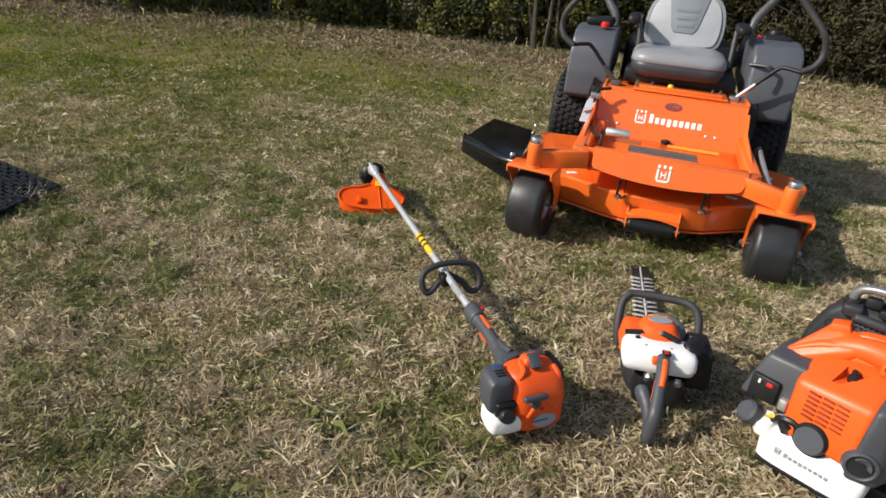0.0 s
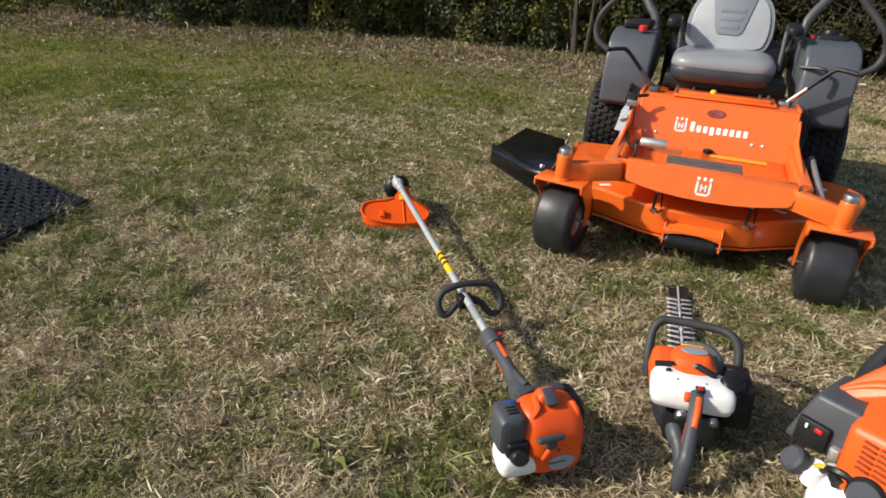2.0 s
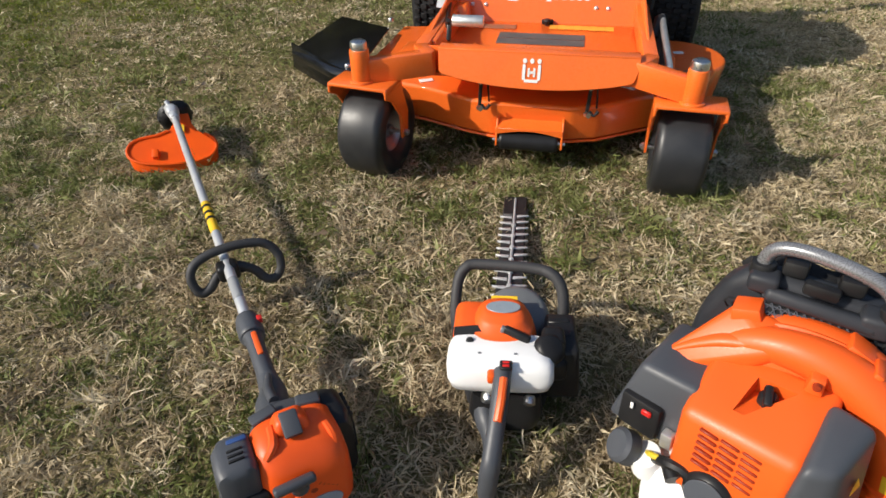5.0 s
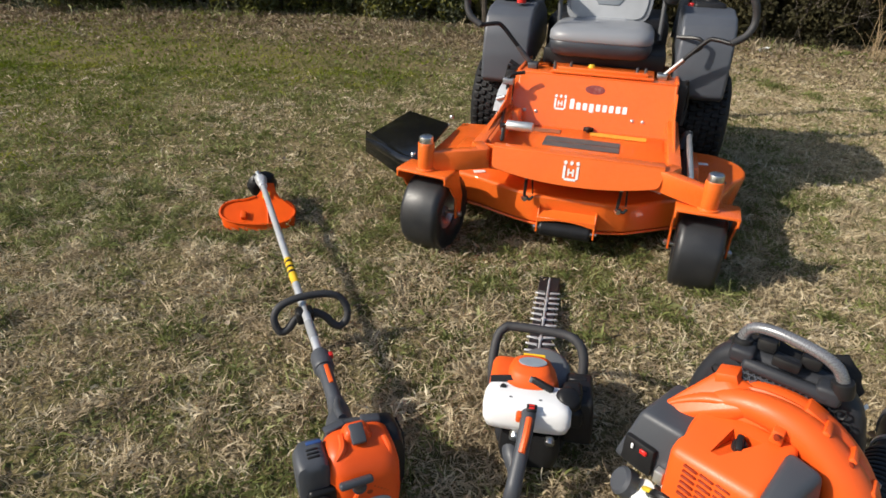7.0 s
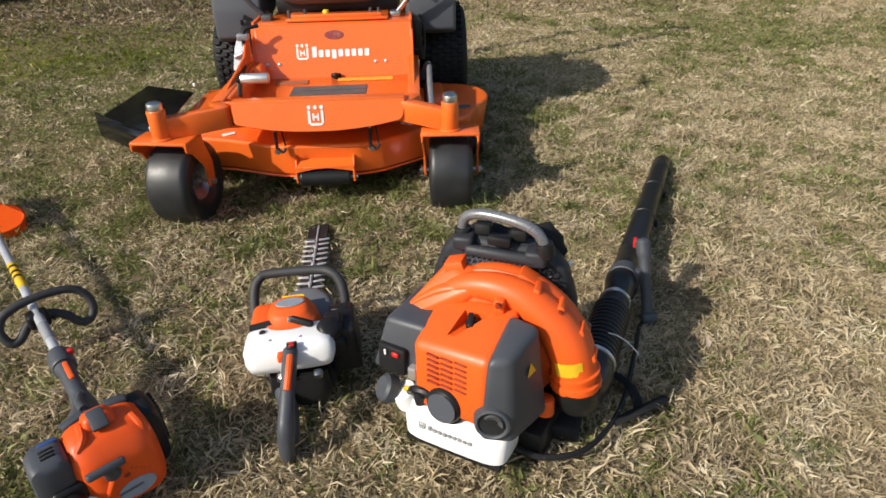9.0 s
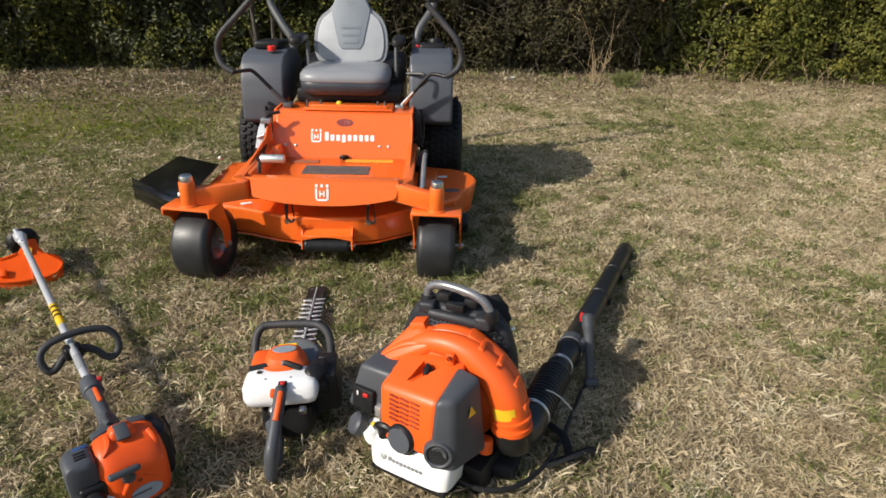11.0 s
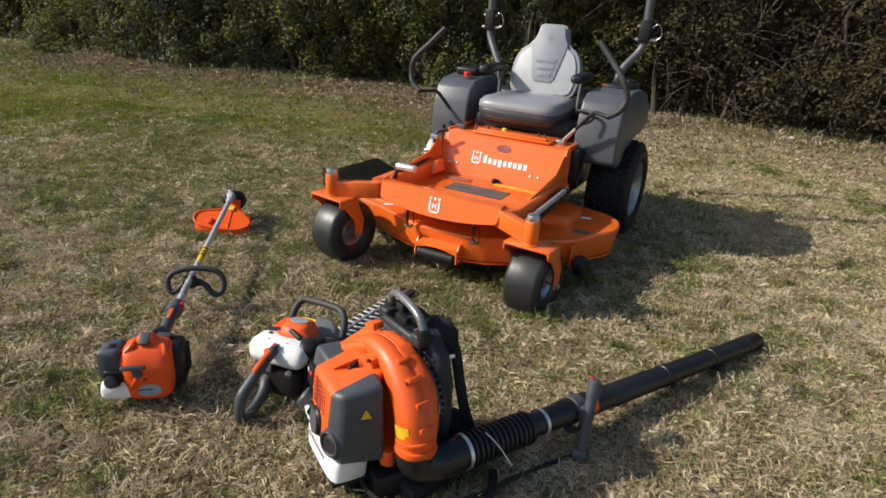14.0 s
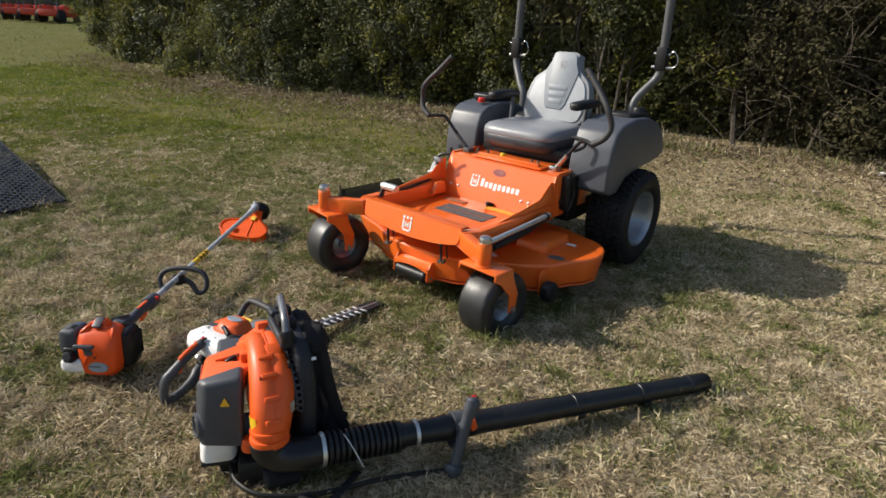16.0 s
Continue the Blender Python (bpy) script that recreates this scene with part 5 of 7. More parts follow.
    # the rear handle hangs low behind the tank
    low = Matrix(((1, 0, 0, 0.004), (0, 0.86, 0, -0.014), (0, 0, 1.0, -0.022), (0, 0, 0, 1)))
    for piece in [rear] + list(rear.children_recursive):
        piece.data.transform(low)
    # grey gear cover behind the dome, with its label, and the black filter knob beside the tank
    bm = B()
    lathe(bm, [(0.0, 0.024), (0.060, 0.024), (0.074, 0.016), (0.078, 0.0), (0.078, -0.030)], pose(0.022, 0.150, 0.128, 28, 0, 0), 36)
    cov = part("gear_cover", bm, M_COVER, root, "grey metal gear cover", 50)
    bm = B()
    box(bm, (-0.006, 0.128, 0.196), (0.060, 0.020, 0.004), 0.001, 1, (28, 0, 0))
    part("cover_label", bm, M_YELLOW, cov, "faded yellow label")
    bm = B()
    lathe(bm, [(0.0, 0.020), (0.022, 0.019), (0.031, 0.012), (0.034, 0.0), (0.032, -0.030), (0.0, -0.030)], pose(0.090, -0.012, 0.176, 24, 16, 0), 26)
    box(bm, (0.100, 0.020, 0.172), (0.050, 0.060, 0.045), 0.014, 3)
    part("filter_knob", bm, M_BLACK, root, "round black filter knob", 50)
    settle(root, 0.03, 0.09)
    return root


build_hedge_trimmer()


# ---- the backpack blower ----
def build_blower():
    root = thing("backpack_blower", pose(1.17, 1.33, 0.0, 0, 0, -38), "orange and grey backpack blower with its black tube on grass", "leaf blower")
    # tank and foot
    bm = B()
    loft(bm, [((-0.032, -0.076, 0.020), 0.116, 0.046), ((-0.034, -0.078, 0.026), 0.129, 0.058), ((-0.033, -0.075, 0.070), 0.133, 0.058), ((-0.030, -0.070, 0.115), 0.132, 0.052), ((-0.030, -0.068, 0.124), 0.118, 0.040)], 5, 36)
    lathe(bm, [(0.034, 0.0), (0.032, 0.024), (0.028, 0.040), (0.0, 0.044)], pose(-0.160, -0.092, 0.092, 18, -12, 0), 18)
    tank = part("fuel_tank", bm, M_WHITE, root, "white translucent fuel tank", 55)
    crest(tank, pose(-0.104, -0.1350, 0.072, 90, 0, 0), 0.018, M_GDECAL, "emblem", "plain grey crest mark")
    wordmark(tank, pose(-0.090, -0.1350, 0.065, 90, 0, 0), 0.115, 0.014, M_GDECAL)
    bm = B()
    box(bm, (-0.034, -0.078, 0.015), (0.246, 0.108, 0.016), 0.006, 2)
    box(bm, (-0.030, -0.050, -0.020), (0.19, 0.060, 0.070), 0.012, 2)
    box(bm, (-0.010, 0.07, -0.006), (0.30, 0.18, 0.090), 0.012, 2)
    part("base_frame", bm, M_BLACK, root, "black plastic base frame")
    bm = B()
    lathe(bm, [(0.0, 0.020), (0.026, 0.019), (0.033, 0.012), (0.034, -0.012), (0.0, -0.012)], pose(-0.206, -0.112, 0.126, 56, 0, -40), 24)
    part("tank_cap", bm, M_GREY, root, "round black fuel cap")
    bm = B()
    tube(bm, [(-0.165, -0.10, 0.130), (-0.15, -0.115, 0.150), (-0.125, -0.12, 0.158), (-0.10, -0.118, 0.150)], 0.006, 8, 5)
    part("fuel_hose", bm, M_BRASS, root, "yellow fuel hose")
    bm = B()
    tube(bm, [(-0.145, -0.11, 0.140), (-0.12, -0.125, 0.165), (-0.09, -0.125, 0.168), (-0.07, -0.125, 0.150)], 0.010, 8, 5)
    rod(bm, (-0.125, -0.105, 0.150), (-0.10, -0.13, 0.140), 0.016, n=12)
    part("throttle_linkage", bm, M_BLACK, root)
    # engine cover, its top cut by a wedge-shaped recess for the spark plug
    bm = B()
    t = B()
    vs = [(-0.122, -0.128, 0.125), (0.056, -0.138, 0.125), (0.056, -0.030, 0.125), (-0.122, -0.030, 0.125),
          (-0.124, -0.112, 0.288), (0.064, -0.118, 0.296), (0.072, 0.040, 0.340), (-0.132, 0.040, 0.332)]
    v = [t.verts.new(p) for p in vs]
    c4, c5, c6, c7 = (Vector(vs[k]) for k in (4, 5, 6, 7))
    hole = [c4.lerp(c5, f).lerp(c7.lerp(c6, f), g) for f, g in ((0.36, 0.26), (0.45, 0.26), (0.70, 0.74), (0.40, 0.74))]
    rim_ = [t.verts.new(q) for q in hole]
    pit = [t.verts.new(q - Vector((0, 0, d_))) for q, d_ in zip(hole, (0.002, 0.002, 0.030, 0.030))]
    for f in ((3, 2, 1, 0), (0, 1, 5, 4), (1, 2, 6, 5), (2, 3, 7, 6), (3, 0, 4, 7)):
        t.faces.new([v[i] for i in f])
    for k in range(4):
        o1, o2 = v[4 + k], v[4 + (k + 1) % 4]
        t.faces.new((o1, o2, rim_[(k + 1) % 4], rim_[k]))
        t.faces.new((rim_[k], rim_[(k + 1) % 4], pit[(k + 1) % 4], pit[k]))
    t.faces.new(pit)
    outer = set(v)
    bmesh.ops.bevel(t, geom=[e for e in t.edges if e.verts[0] in outer and e.verts[1] in outer], offset=0.018, segments=4, profile=0.5, affect="EDGES")
    merge(bm, t)
    cover = part("engine_cover", bm, M_OPLAST, root, "orange engine cover with a slotted grille", 50)
    # grille slots are thin blocks on the face, coloured as if shaded inside
    for j in range(6):
        for i in range(3):
            bm = B()
            z = 0.205 + 0.0135 * j
            box(bm, (-0.070 + 0.034 * i, -0.1250 + 0.11 * (z - 0.205), z), (0.030, 0.008, 0.0048), 0.0015, 1, (-8, 4, -2))
            part("grille_slot", bm, M_SLOT_SHADE, cover)
    bm = B()
    lathe(bm, [(0.0, 0.022), (0.011, 0.021), (0.015, 0.015), (0.016, 0.0)], pose(-0.024, -0.018, 0.297, 12), 16)
    box(bm, (-0.024, -0.026, 0.317), (0.014, 0.038, 0.016), 0.005, 2, (20, 0, 20))
    part("plug_boot", bm, M_BLACK, root, "black spark plug boot")
    bm = B()
    lathe(bm, [(0.0, 0.010), (0.036, 0.009), (0.042, 0.004), (0.044, -0.004), (0.050, -0.006), (0.052, -0.02), (0.0, -0.02)], pose(-0.044, -0.131, 0.153, 84, 0, -3), 32)
    star = part("starter_cover", bm, M_BLACK, root, "round black starter boss")
    bm = B()
    slab(bm, oval(0.036, 0.036), 0.002, pose(-0.044, -0.1415, 0.1538, 84, 0, -3), 0.0006, 1)
    part("starter_badge", bm, M_FENDER, star, "grey starter badge")
    # filter cover
    bm = B()
    t = B()
    box(t, (-0.184, -0.004, 0.232), (0.150, 0.182, 0.140), 0.013, 3, top=(0.72, 0.86), shift=(0.020, 0.008))
    merge(bm, t)
    filt = part("filter_cover", bm, M_GREY, root, "dark grey air filter cover", 50)
    bm = B()
    box(bm, (-0.195, -0.092, 0.205), (0.078, 0.020, 0.070), 0.008, 2, (-6, 0, -4))
    ctl = part("choke_panel", bm, M_BLACK, filt, "black choke panel")
    bm = B()
    box(bm, (-0.180, -0.104, 0.226), (0.018, 0.006, 0.012), 0.002, 1)
    part("choke_button", bm, M_RED, ctl, "red choke button")
    bm = B()
    box(bm, (-0.208, -0.1035, 0.226), (0.006, 0.003, 0.014), 0.001, 1)
    part("choke_mark", bm, M_DECAL, ctl)
    bm = B()
    box(bm, (-0.136, -0.100, 0.190), (0.022, 0.020, 0.034), 0.004, 2)
    part("carburettor", bm, M_ZINC, root)
    # muffler cover
    bm = B()
    t = B()
    vs = [(0.044, -0.146, 0.100), (0.116, -0.122, 0.100), (0.148, 0.004, 0.100), (0.044, 0.004, 0.100),
          (0.062, -0.128, 0.306), (0.106, -0.104, 0.308), (0.124, 0.008, 0.328), (0.052, 0.012, 0.340)]
    v = [t.verts.new(p) for p in vs]
    for f in ((3, 2, 1, 0), (4, 5, 6, 7), (0, 1, 5, 4), (1, 2, 6, 5), (2, 3, 7, 6), (3, 0, 4, 7)):
        t.faces.new([v[i] for i in f])
    bmesh.ops.bevel(t, geom=list(t.edges), offset=0.016, segments=4, profile=0.5, affect="EDGES")
    merge(bm, t)
    muf = part("muffler_cover", bm, M_GREY, root, "dark grey muffler cover", 50)
    bm = B()
    em = pose(0.0755, -0.1350, 0.153, 86, 0, 18)
    lathe(bm, [(0.029, -0.004), (0.030, 0.003), (0.033, 0.005), (0.038, 0.003), (0.044, -0.02)], em, 28)
    part("exhaust_ring", bm, M_GREY, muf)
    # closed disc, its dark colour standing in for shade within the mouth
    bm = B()
    lathe(bm, [(0.0, -0.001), (0.0295, -0.001), (0.0305, 0.002)], em, 28)
    part("exhaust_mouth", bm, M_BLADE, muf, "dark disc for the shaded exhaust mouth")
    bm = B()
    t = B()
    lathe(t, [(0.0, -0.004), (0.014, 0.000), (0.021, 0.004), (0.023, 0.000)], pose(0, 0, 0), 20)
    bmesh.ops.delete(t, geom=[f for f in t.faces if f.calc_center_median().y + 0.6 * f.calc_center_median().x < 0.003], context="FACES")
    merge(bm, t, em @ pose(0.002, 0.002, 0.0))
    part("exhaust_pipe", bm, M_DARKMETAL, muf, "grey exhaust pipe inside the mouth")
    bm = B()
    slab(bm, [(-0.015, -0.011), (0.015, -0.011), (0.0, 0.016)], 0.0012, pose(0.1250, -0.045, 0.250, 85, 0, 80))
    part("warning_triangle", bm, M_YELLOW, muf, "yellow warning triangle")
    # fan housing: a swelling pipe that curls over and down to the outlet
    bm = B()
    path = [(-0.150, 0.066, 0.225), (-0.128, 0.066, 0.288), (-0.075, 0.062, 0.338), (0.0, 0.055, 0.360), (0.080, 0.051, 0.346), (0.145, 0.046, 0.298), (0.188, 0.041, 0.240), (0.205, 0.039, 0.180), (0.208, 0.038, 0.135)]
    tube(bm, [(-0.185, 0.030, 0.292), (-0.150, 0.040, 0.316), (-0.105, 0.048, 0.340), (-0.06, 0.052, 0.352)], [0.004, 0.010, 0.016, 0.020], 10, 4, flat=0.7)
    t = B()                                            # the shoulder between the tail, the first lug and the cover
    for p, r_ in (((-0.186, 0.030, 0.288), 0.005), ((-0.150, 0.022, 0.292), 0.010), ((-0.090, 0.096, 0.374), 0.016), ((-0.030, 0.085, 0.370), 0.014), ((-0.030, 0.045, 0.352), 0.020), ((-0.060, 0.036, 0.326), 0.016)):
        bmesh.ops.create_icosphere(t, subdivisions=2, radius=r_, matrix=Matrix.Translation(p))
    hull = bmesh.ops.convex_hull(t, input=t.verts)
    bmesh.ops.delete(t, geom=[g for g in hull["geom_interior"] if isinstance(g, bmesh.types.BMVert)], context="VERTS")
    merge(bm, t)
    tube(bm, path, [0.022, 0.024, 0.028, 0.033, 0.040, 0.046, 0.050, 0.051, 0.052], 20, 6, up=(0, 1, 0))
    tube(bm, [(x, y + min(0.045, 0.3 * max(0.0, z - 0.135)), z) for x, y, z in path], [0.022, 0.024, 0.028, 0.032, 0.039, 0.044, 0.048, 0.050, 0.051], 16, 6, up=(0, 1, 0))
    tube(bm, [(0.015 + (x - 0.015) * (1 + f / 0.2), y + min(0.024, 0.15 * max(0.0, z - 0.135)), 0.2 + (z - 0.2) * (1 + f / 0.2)) for (x, y, z), f in zip(path, (0.024, 0.027, 0.030, 0.033, 0.039, 0.044, 0.048, 0.050, 0.050))][2:-1], 0.0045, 6, 6)
    lathe(bm, [(0.0, -0.04), (0.135, -0.04), (0.155, -0.020), (0.158, 0.030), (0.140, 0.042), (0.0, 0.042)], pose(0.015, 0.072, 0.205, 90), 40)
    lathe(bm, [(0.052, -0.012), (0.058, -0.010), (0.060, 0.0), (0.058, 0.010), (0.052, 0.012)], pose(0.208, 0.040, 0.150, 0, 0, 0), 28)
    lathe(bm, [(0.050, -0.006), (0.057, -0.004), (0.057, 0.004), (0.050, 0.006)], pose(0.206, 0.040, 0.178, 0, -8, 0), 28)
    fan = part("fan_housing", bm, M_OPLAST, root, "curled orange fan housing and outlet", 50)
    for x, y, z, r, w in ((0.170, 0.056, 0.334, 44, 0.018), (0.216, 0.052, 0.280, 60, 0.018), (0.244, 0.046, 0.220, 76, 0.018), (0.117, 0.058, 0.368, 28, 0.018), (0.045, 0.020, 0.352, 4, 0.026), (-0.082, 0.096, 0.388, -14, 0.052), (0.090, 0.088, 0.376, 28, 0.050)):
        bm = B()
        box(bm, (0.015 + 0.97 * (x - 0.015), y, 0.2 + 0.97 * (z - 0.2)), (w, 0.050, 0.030), 0.004, 2, (0, r, 0), top=(0.85, 0.9))
        part("housing_lug", bm, M_OPLAST, fan)
    bm = B()
    rod(bm, (0.150, -0.015, 0.085), (0.150, -0.010, 0.125), 0.022, n=16, bevel=0.006)
    part("drain_boss", bm, M_OPLAST, fan)
    for x, y, z in ((0.045, -0.0115, 0.356), (0.170, 0.030, 0.330), (0.205, 0.024, 0.270)):
        bm = B()
        lathe(bm, [(0.0, 0.004), (0.006, 0.003), (0.007, -0.004)], pose(x, y, z, 90), 10)
        part("housing_screw", bm, M_SLOT_SHADE, fan)
    bm = B()
    t = B()
    lathe(t, [(0.0525, -0.018), (0.0530, 0.018)], pose(0, 0, 0), 48)
    bmesh.ops.delete(t, geom=[f for f in t.faces if not (-122 < math.degrees(math.atan2(f.calc_center_median().y, f.calc_center_median().x)) < -55)], context="FACES")
    merge(bm, t, pose(0.1965, 0.0405, 0.210, 0, -8, 0))
    part("housing_label", bm, M_YELLOW, fan, "yellow warning label")
    bm = B()
    slab(bm, rounded(0.026, 0.034, 0.004), 0.0015, pose(0.2200, 0.1085, 0.245, 90, 0, 140))
    part("data_plate", bm, M_ZINC, fan, "silver data plate")
    # back frame, mesh grille and top handle
    bm = B()
    ou = [(-0.170, 0.03), (-0.180, 0.20), (-0.162, 0.32), (-0.130, 0.400), (-0.090, 0.438), (0.125, 0.420), (0.168, 0.37), (0.192, 0.28), (0.190, 0.15), (0.170, 0.03)]
    slab(bm, ou[::-1], 0.056, pose(0, 0.166, 0.0, 90, 0, 0) @ pose(0, 0, -0.028), 0.022, 3)
    box(bm, (0.02, 0.128, 0.402), (0.17, 0.050, 0.026), 0.010, 3, (-25, 4, 0))
    box(bm, (-0.07, 0.135, 0.425), (0.05, 0.045, 0.035), 0.010, 3)
    box(bm, (0.10, 0.130, 0.405), (0.05, 0.050, 0.040), 0.010, 3)
    frame_ = part("back_frame", bm, M_FRAME, root, "dark grey moulded back frame", 50)
    bm = B()
    for j in range(7):
        for i in range(9):
            x, z = -0.11 + 0.030 * i + 0.015 * (j % 2), 0.215 + 0.026 * j
            if (x - 0.02) ** 2 + (z - 0.2) ** 2 > 0.155 ** 2 and x < 0.165 and z < 0.385:
                lathe(bm, [(0.0105, -0.002), (0.0135, 0.0), (0.0105, 0.004)], pose(x, 0.121, z, 90), 6)
    part("intake_mesh", bm, M_BLACK, frame_, "honeycomb intake mesh")
    # the grille between the two lugs: a slanting plate of cells
    gp = pose(0.006, 0.105, 0.386, 38, 5, 0)
    bm = B()
    t = B()
    box(t, (0, 0, -0.006), (0.150, 0.062, 0.006), 0.002, 1)
    merge(bm, t, gp)
    gr = part("top_grille", bm, M_BLACK, frame_, "dark slanting intake grille")
    bm = B()
    for j in range(5):
        for i in range(11):
            lathe(bm, [(0.0050, -0.003), (0.0056, 0.0015), (0.0072, 0.0015), (0.0074, -0.003)], gp @ pose(-0.068 + 0.0128 * i + 0.0064 * (j % 2), -0.024 + 0.0118 * j, 0), 6)
    part("grille_cells", bm, M_FENDER, gr, "grey honeycomb cells")
    bm = B()
    for j in range(3):
        for i in range(14):
            a = 8 + 6.2 * i + 3.1 * (j % 2)
            lathe(bm, [(0.0072, -0.004), (0.0092, 0.0), (0.0120, 0.0), (0.0120, -0.006)], pose(0.015 + 0.192 * math.cos(radians(a)), 0.100 + 0.019 * j, 0.195 + 0.192 * math.sin(radians(a))) @ pose(0, 0, 0, 0, 90 - a, 0), 6)
    part("guard_mesh", bm, M_GREY, frame_, "curved honeycomb guard")
    bm = B()
    tube(bm, [(-0.078, 0.152, 0.430), (-0.077, 0.152, 0.462), (-0.060, 0.150, 0.484), (-0.015, 0.142, 0.493), (0.055, 0.132, 0.486), (0.098, 0.126, 0.470), (0.118, 0.124, 0.440), (0.124, 0.125, 0.410)], 0.0125, 12, 6)
    hand = part("top_handle", bm, M_HANDLE, root, "grey metal carrying handle", 60)
    for p, q in (((-0.078, 0.152, 0.425), (-0.078, 0.152, 0.452)), ((0.123, 0.125, 0.410), (0.116, 0.124, 0.445))):
        bm = B()
        rod(bm, p, q, 0.021, n=14, bevel=0.004)
        part("handle_socket", bm, M_BLACK, hand)
    # harness
    for x, w in ((-0.075, 0.04), (0.125, 0.036)):
        bm = B()
        tube(bm, [(x, 0.175, 0.40), (x + 0.01, 0.225, 0.37), (x + 0.02, 0.245, 0.26), (x + 0.02, 0.275, 0.14), (x + 0.03, 0.31, 0.05), (x + 0.05, 0.36, 0.016)], w / 2, 10, 5, flat=0.35, up=(1, 0, 0))
        part("shoulder_strap", bm, M_WEB, root, "black padded shoulder strap", 60)
    bm = B()
    box(bm, (0.015, 0.200, 0.22), (0.22, 0.035, 0.30), 0.015, 3)
    for k, (x, y, z, a, b, c) in enumerate(((-0.02, 0.205, 0.385, 0.09, 0.04, 0.05), (0.08, 0.215, 0.380, 0.07, 0.05, 0.06), (0.03, 0.235, 0.10, 0.10, 0.035, 0.07), (0.11, 0.270, 0.06, 0.05, 0.05, 0.05))):
        t = B()
        bmesh.ops.create_icosphere(t, subdivisions=3, radius=1.0)
        for v in t.verts:
            v.co = Vector((v.co.x * a, v.co.y * b, v.co.z * c)) * (1 + 0.28 * noise.noise(v.co * 2.6 + Vector((k, 0, 0))))
        merge(bm, t, pose(x, y, z))
    part("back_pad", bm, M_WEB, root, "black quilted back pad", 60)
    bm = B()
    box(bm, (0.015, 0.128, 0.437), (0.055, 0.020, 0.024), 0.006, 2, (0, 4, 0))
    box(bm, (0.055, 0.155, 0.445), (0.04, 0.03, 0.03), 0.008)
    box(bm, (-0.03, 0.16, 0.45), (0.04, 0.03, 0.03), 0.008)
    part("strap_buckle", bm, M_BLACK, root)
    bm = B()
    box(bm, (0.165, 0.19, 0.36), (0.010, 0.022, 0.003), 0.001, 1, (30, 60, 0))
    part("strap_tag", bm, M_DECAL, root, "white tag on the harness")
    # elbow, bellows and tube
    bm = B()
    p0 = Vector((0.236, 0.185, 0.080))
    tube(bm, [(0.214, 0.032, 0.150), (0.212, 0.040, 0.110), (0.220, 0.078, 0.086), (0.236, 0.140, 0.082), p0], [0.053, 0.054, 0.054, 0.052, 0.050], 20, 6, up=(1, 0, 0))
    part("elbow", bm, M_TUBE, root, "black outlet elbow", 60)
    d = Vector((0.126, 1.605, -0.068)).normalized()

    def at(s):
        return p0 + d * s

    def ring_m(s):
        return Matrix.Translation(at(s)) @ d.to_track_quat("Z", "Y").to_matrix().to_4x4()

    bm = B()
    prof = [(0.048, 0.0)]
    for k in range(13):
        s = 0.018 + k * 0.0185
        prof += [(0.042, s), (0.0525, s + 0.004), (0.054, s + 0.0085), (0.0525, s + 0.013), (0.042, s + 0.017)]
    prof += [(0.046, 0.265), (0.042, 0.275), (0.0, 0.275)]
    lathe(bm, prof, ring_m(0.0), 32)
    part("bellows", bm, M_TUBE, root, "ribbed black flexible hose", 50)
    for s, r in ((0.006, 0.0535), (0.316, 0.0450)):
        bm = B()
        lathe(bm, [(0.040, -0.006), (r, -0.006), (r, 0.006), (0.040, 0.006)], ring_m(s), 32)
        box(bm, at(s) + Vector((0.0, 0.0, r)), (0.022, 0.013, 0.008), 0.003, 1)
        part("hose_clamp", bm, M_ZINC, root, "silver hose clamp")
    bm = B()
    lathe(bm, [(0.0, 0.27), (0.0386, 0.27), (0.0395, 0.345), (0.0409, 0.365), (0.0414, 0.40), (0.0437, 0.405), (0.0437, 0.53), (0.0414, 0.535), (0.0409, 0.64)], ring_m(0), 28)
    lathe(bm, [(0.0409, 0.64), (0.0418, 0.642), (0.0405, 0.94), (0.0432, 0.942), (0.0432, 0.972), (0.0400, 0.974), (0.0386, 1.25), (0.0414, 1.252), (0.0414, 1.282), (0.0386, 1.284), (0.0377, 1.505), (0.0395, 1.507), (0.0391, 1.606), (0.0363, 1.610), (0.0353, 1.58), (0.0344, 1.35), (0.0, 1.35)], ring_m(0), 28)
    pipe = part("blower_tube", bm, M_TUBE, root, "long black blower tube", 40)
    for s in (0.957, 1.267):
        bm = B()
        box(bm, at(s) + Vector((0.046, 0, 0.0)), (0.012, 0.03, 0.016), 0.003, 1)
        part("tube_stud", bm, M_BLACK, pipe)
    # control handle
    top, low = Vector((0.320, 0.685, 0.176)), Vector((0.356, 0.602, -0.004))
    along = (top - low).to_track_quat("Z", "Y").to_matrix().to_4x4()
    bm = B()
    tube(bm, [top, top.lerp(low, 0.18), top.lerp(low, 0.3), top.lerp(low, 0.6), top.lerp(low, 0.9), low], [0.023, 0.022, 0.018, 0.016, 0.016, 0.019], 14, 4, flat=1.15, up=(0, 1, 0))
    lathe(bm, [(0.0, 0.012), (0.015, 0.009), (0.0235, 0.0), (0.022, -0.02)], Matrix.Translation(top) @ along, 16)
    t = B()
    box(t, (0, 0, -0.004), (0.046, 0.056, 0.026), 0.007, 2)
    box(t, (0, 0, -0.022), (0.034, 0.040, 0.020), 0.006, 2)
    merge(bm, t, Matrix.Translation(low) @ along)
    lathe(bm, [(0.046, -0.022), (0.0505, -0.020), (0.0505, 0.020), (0.046, 0.022)], ring_m(0.47), 28)
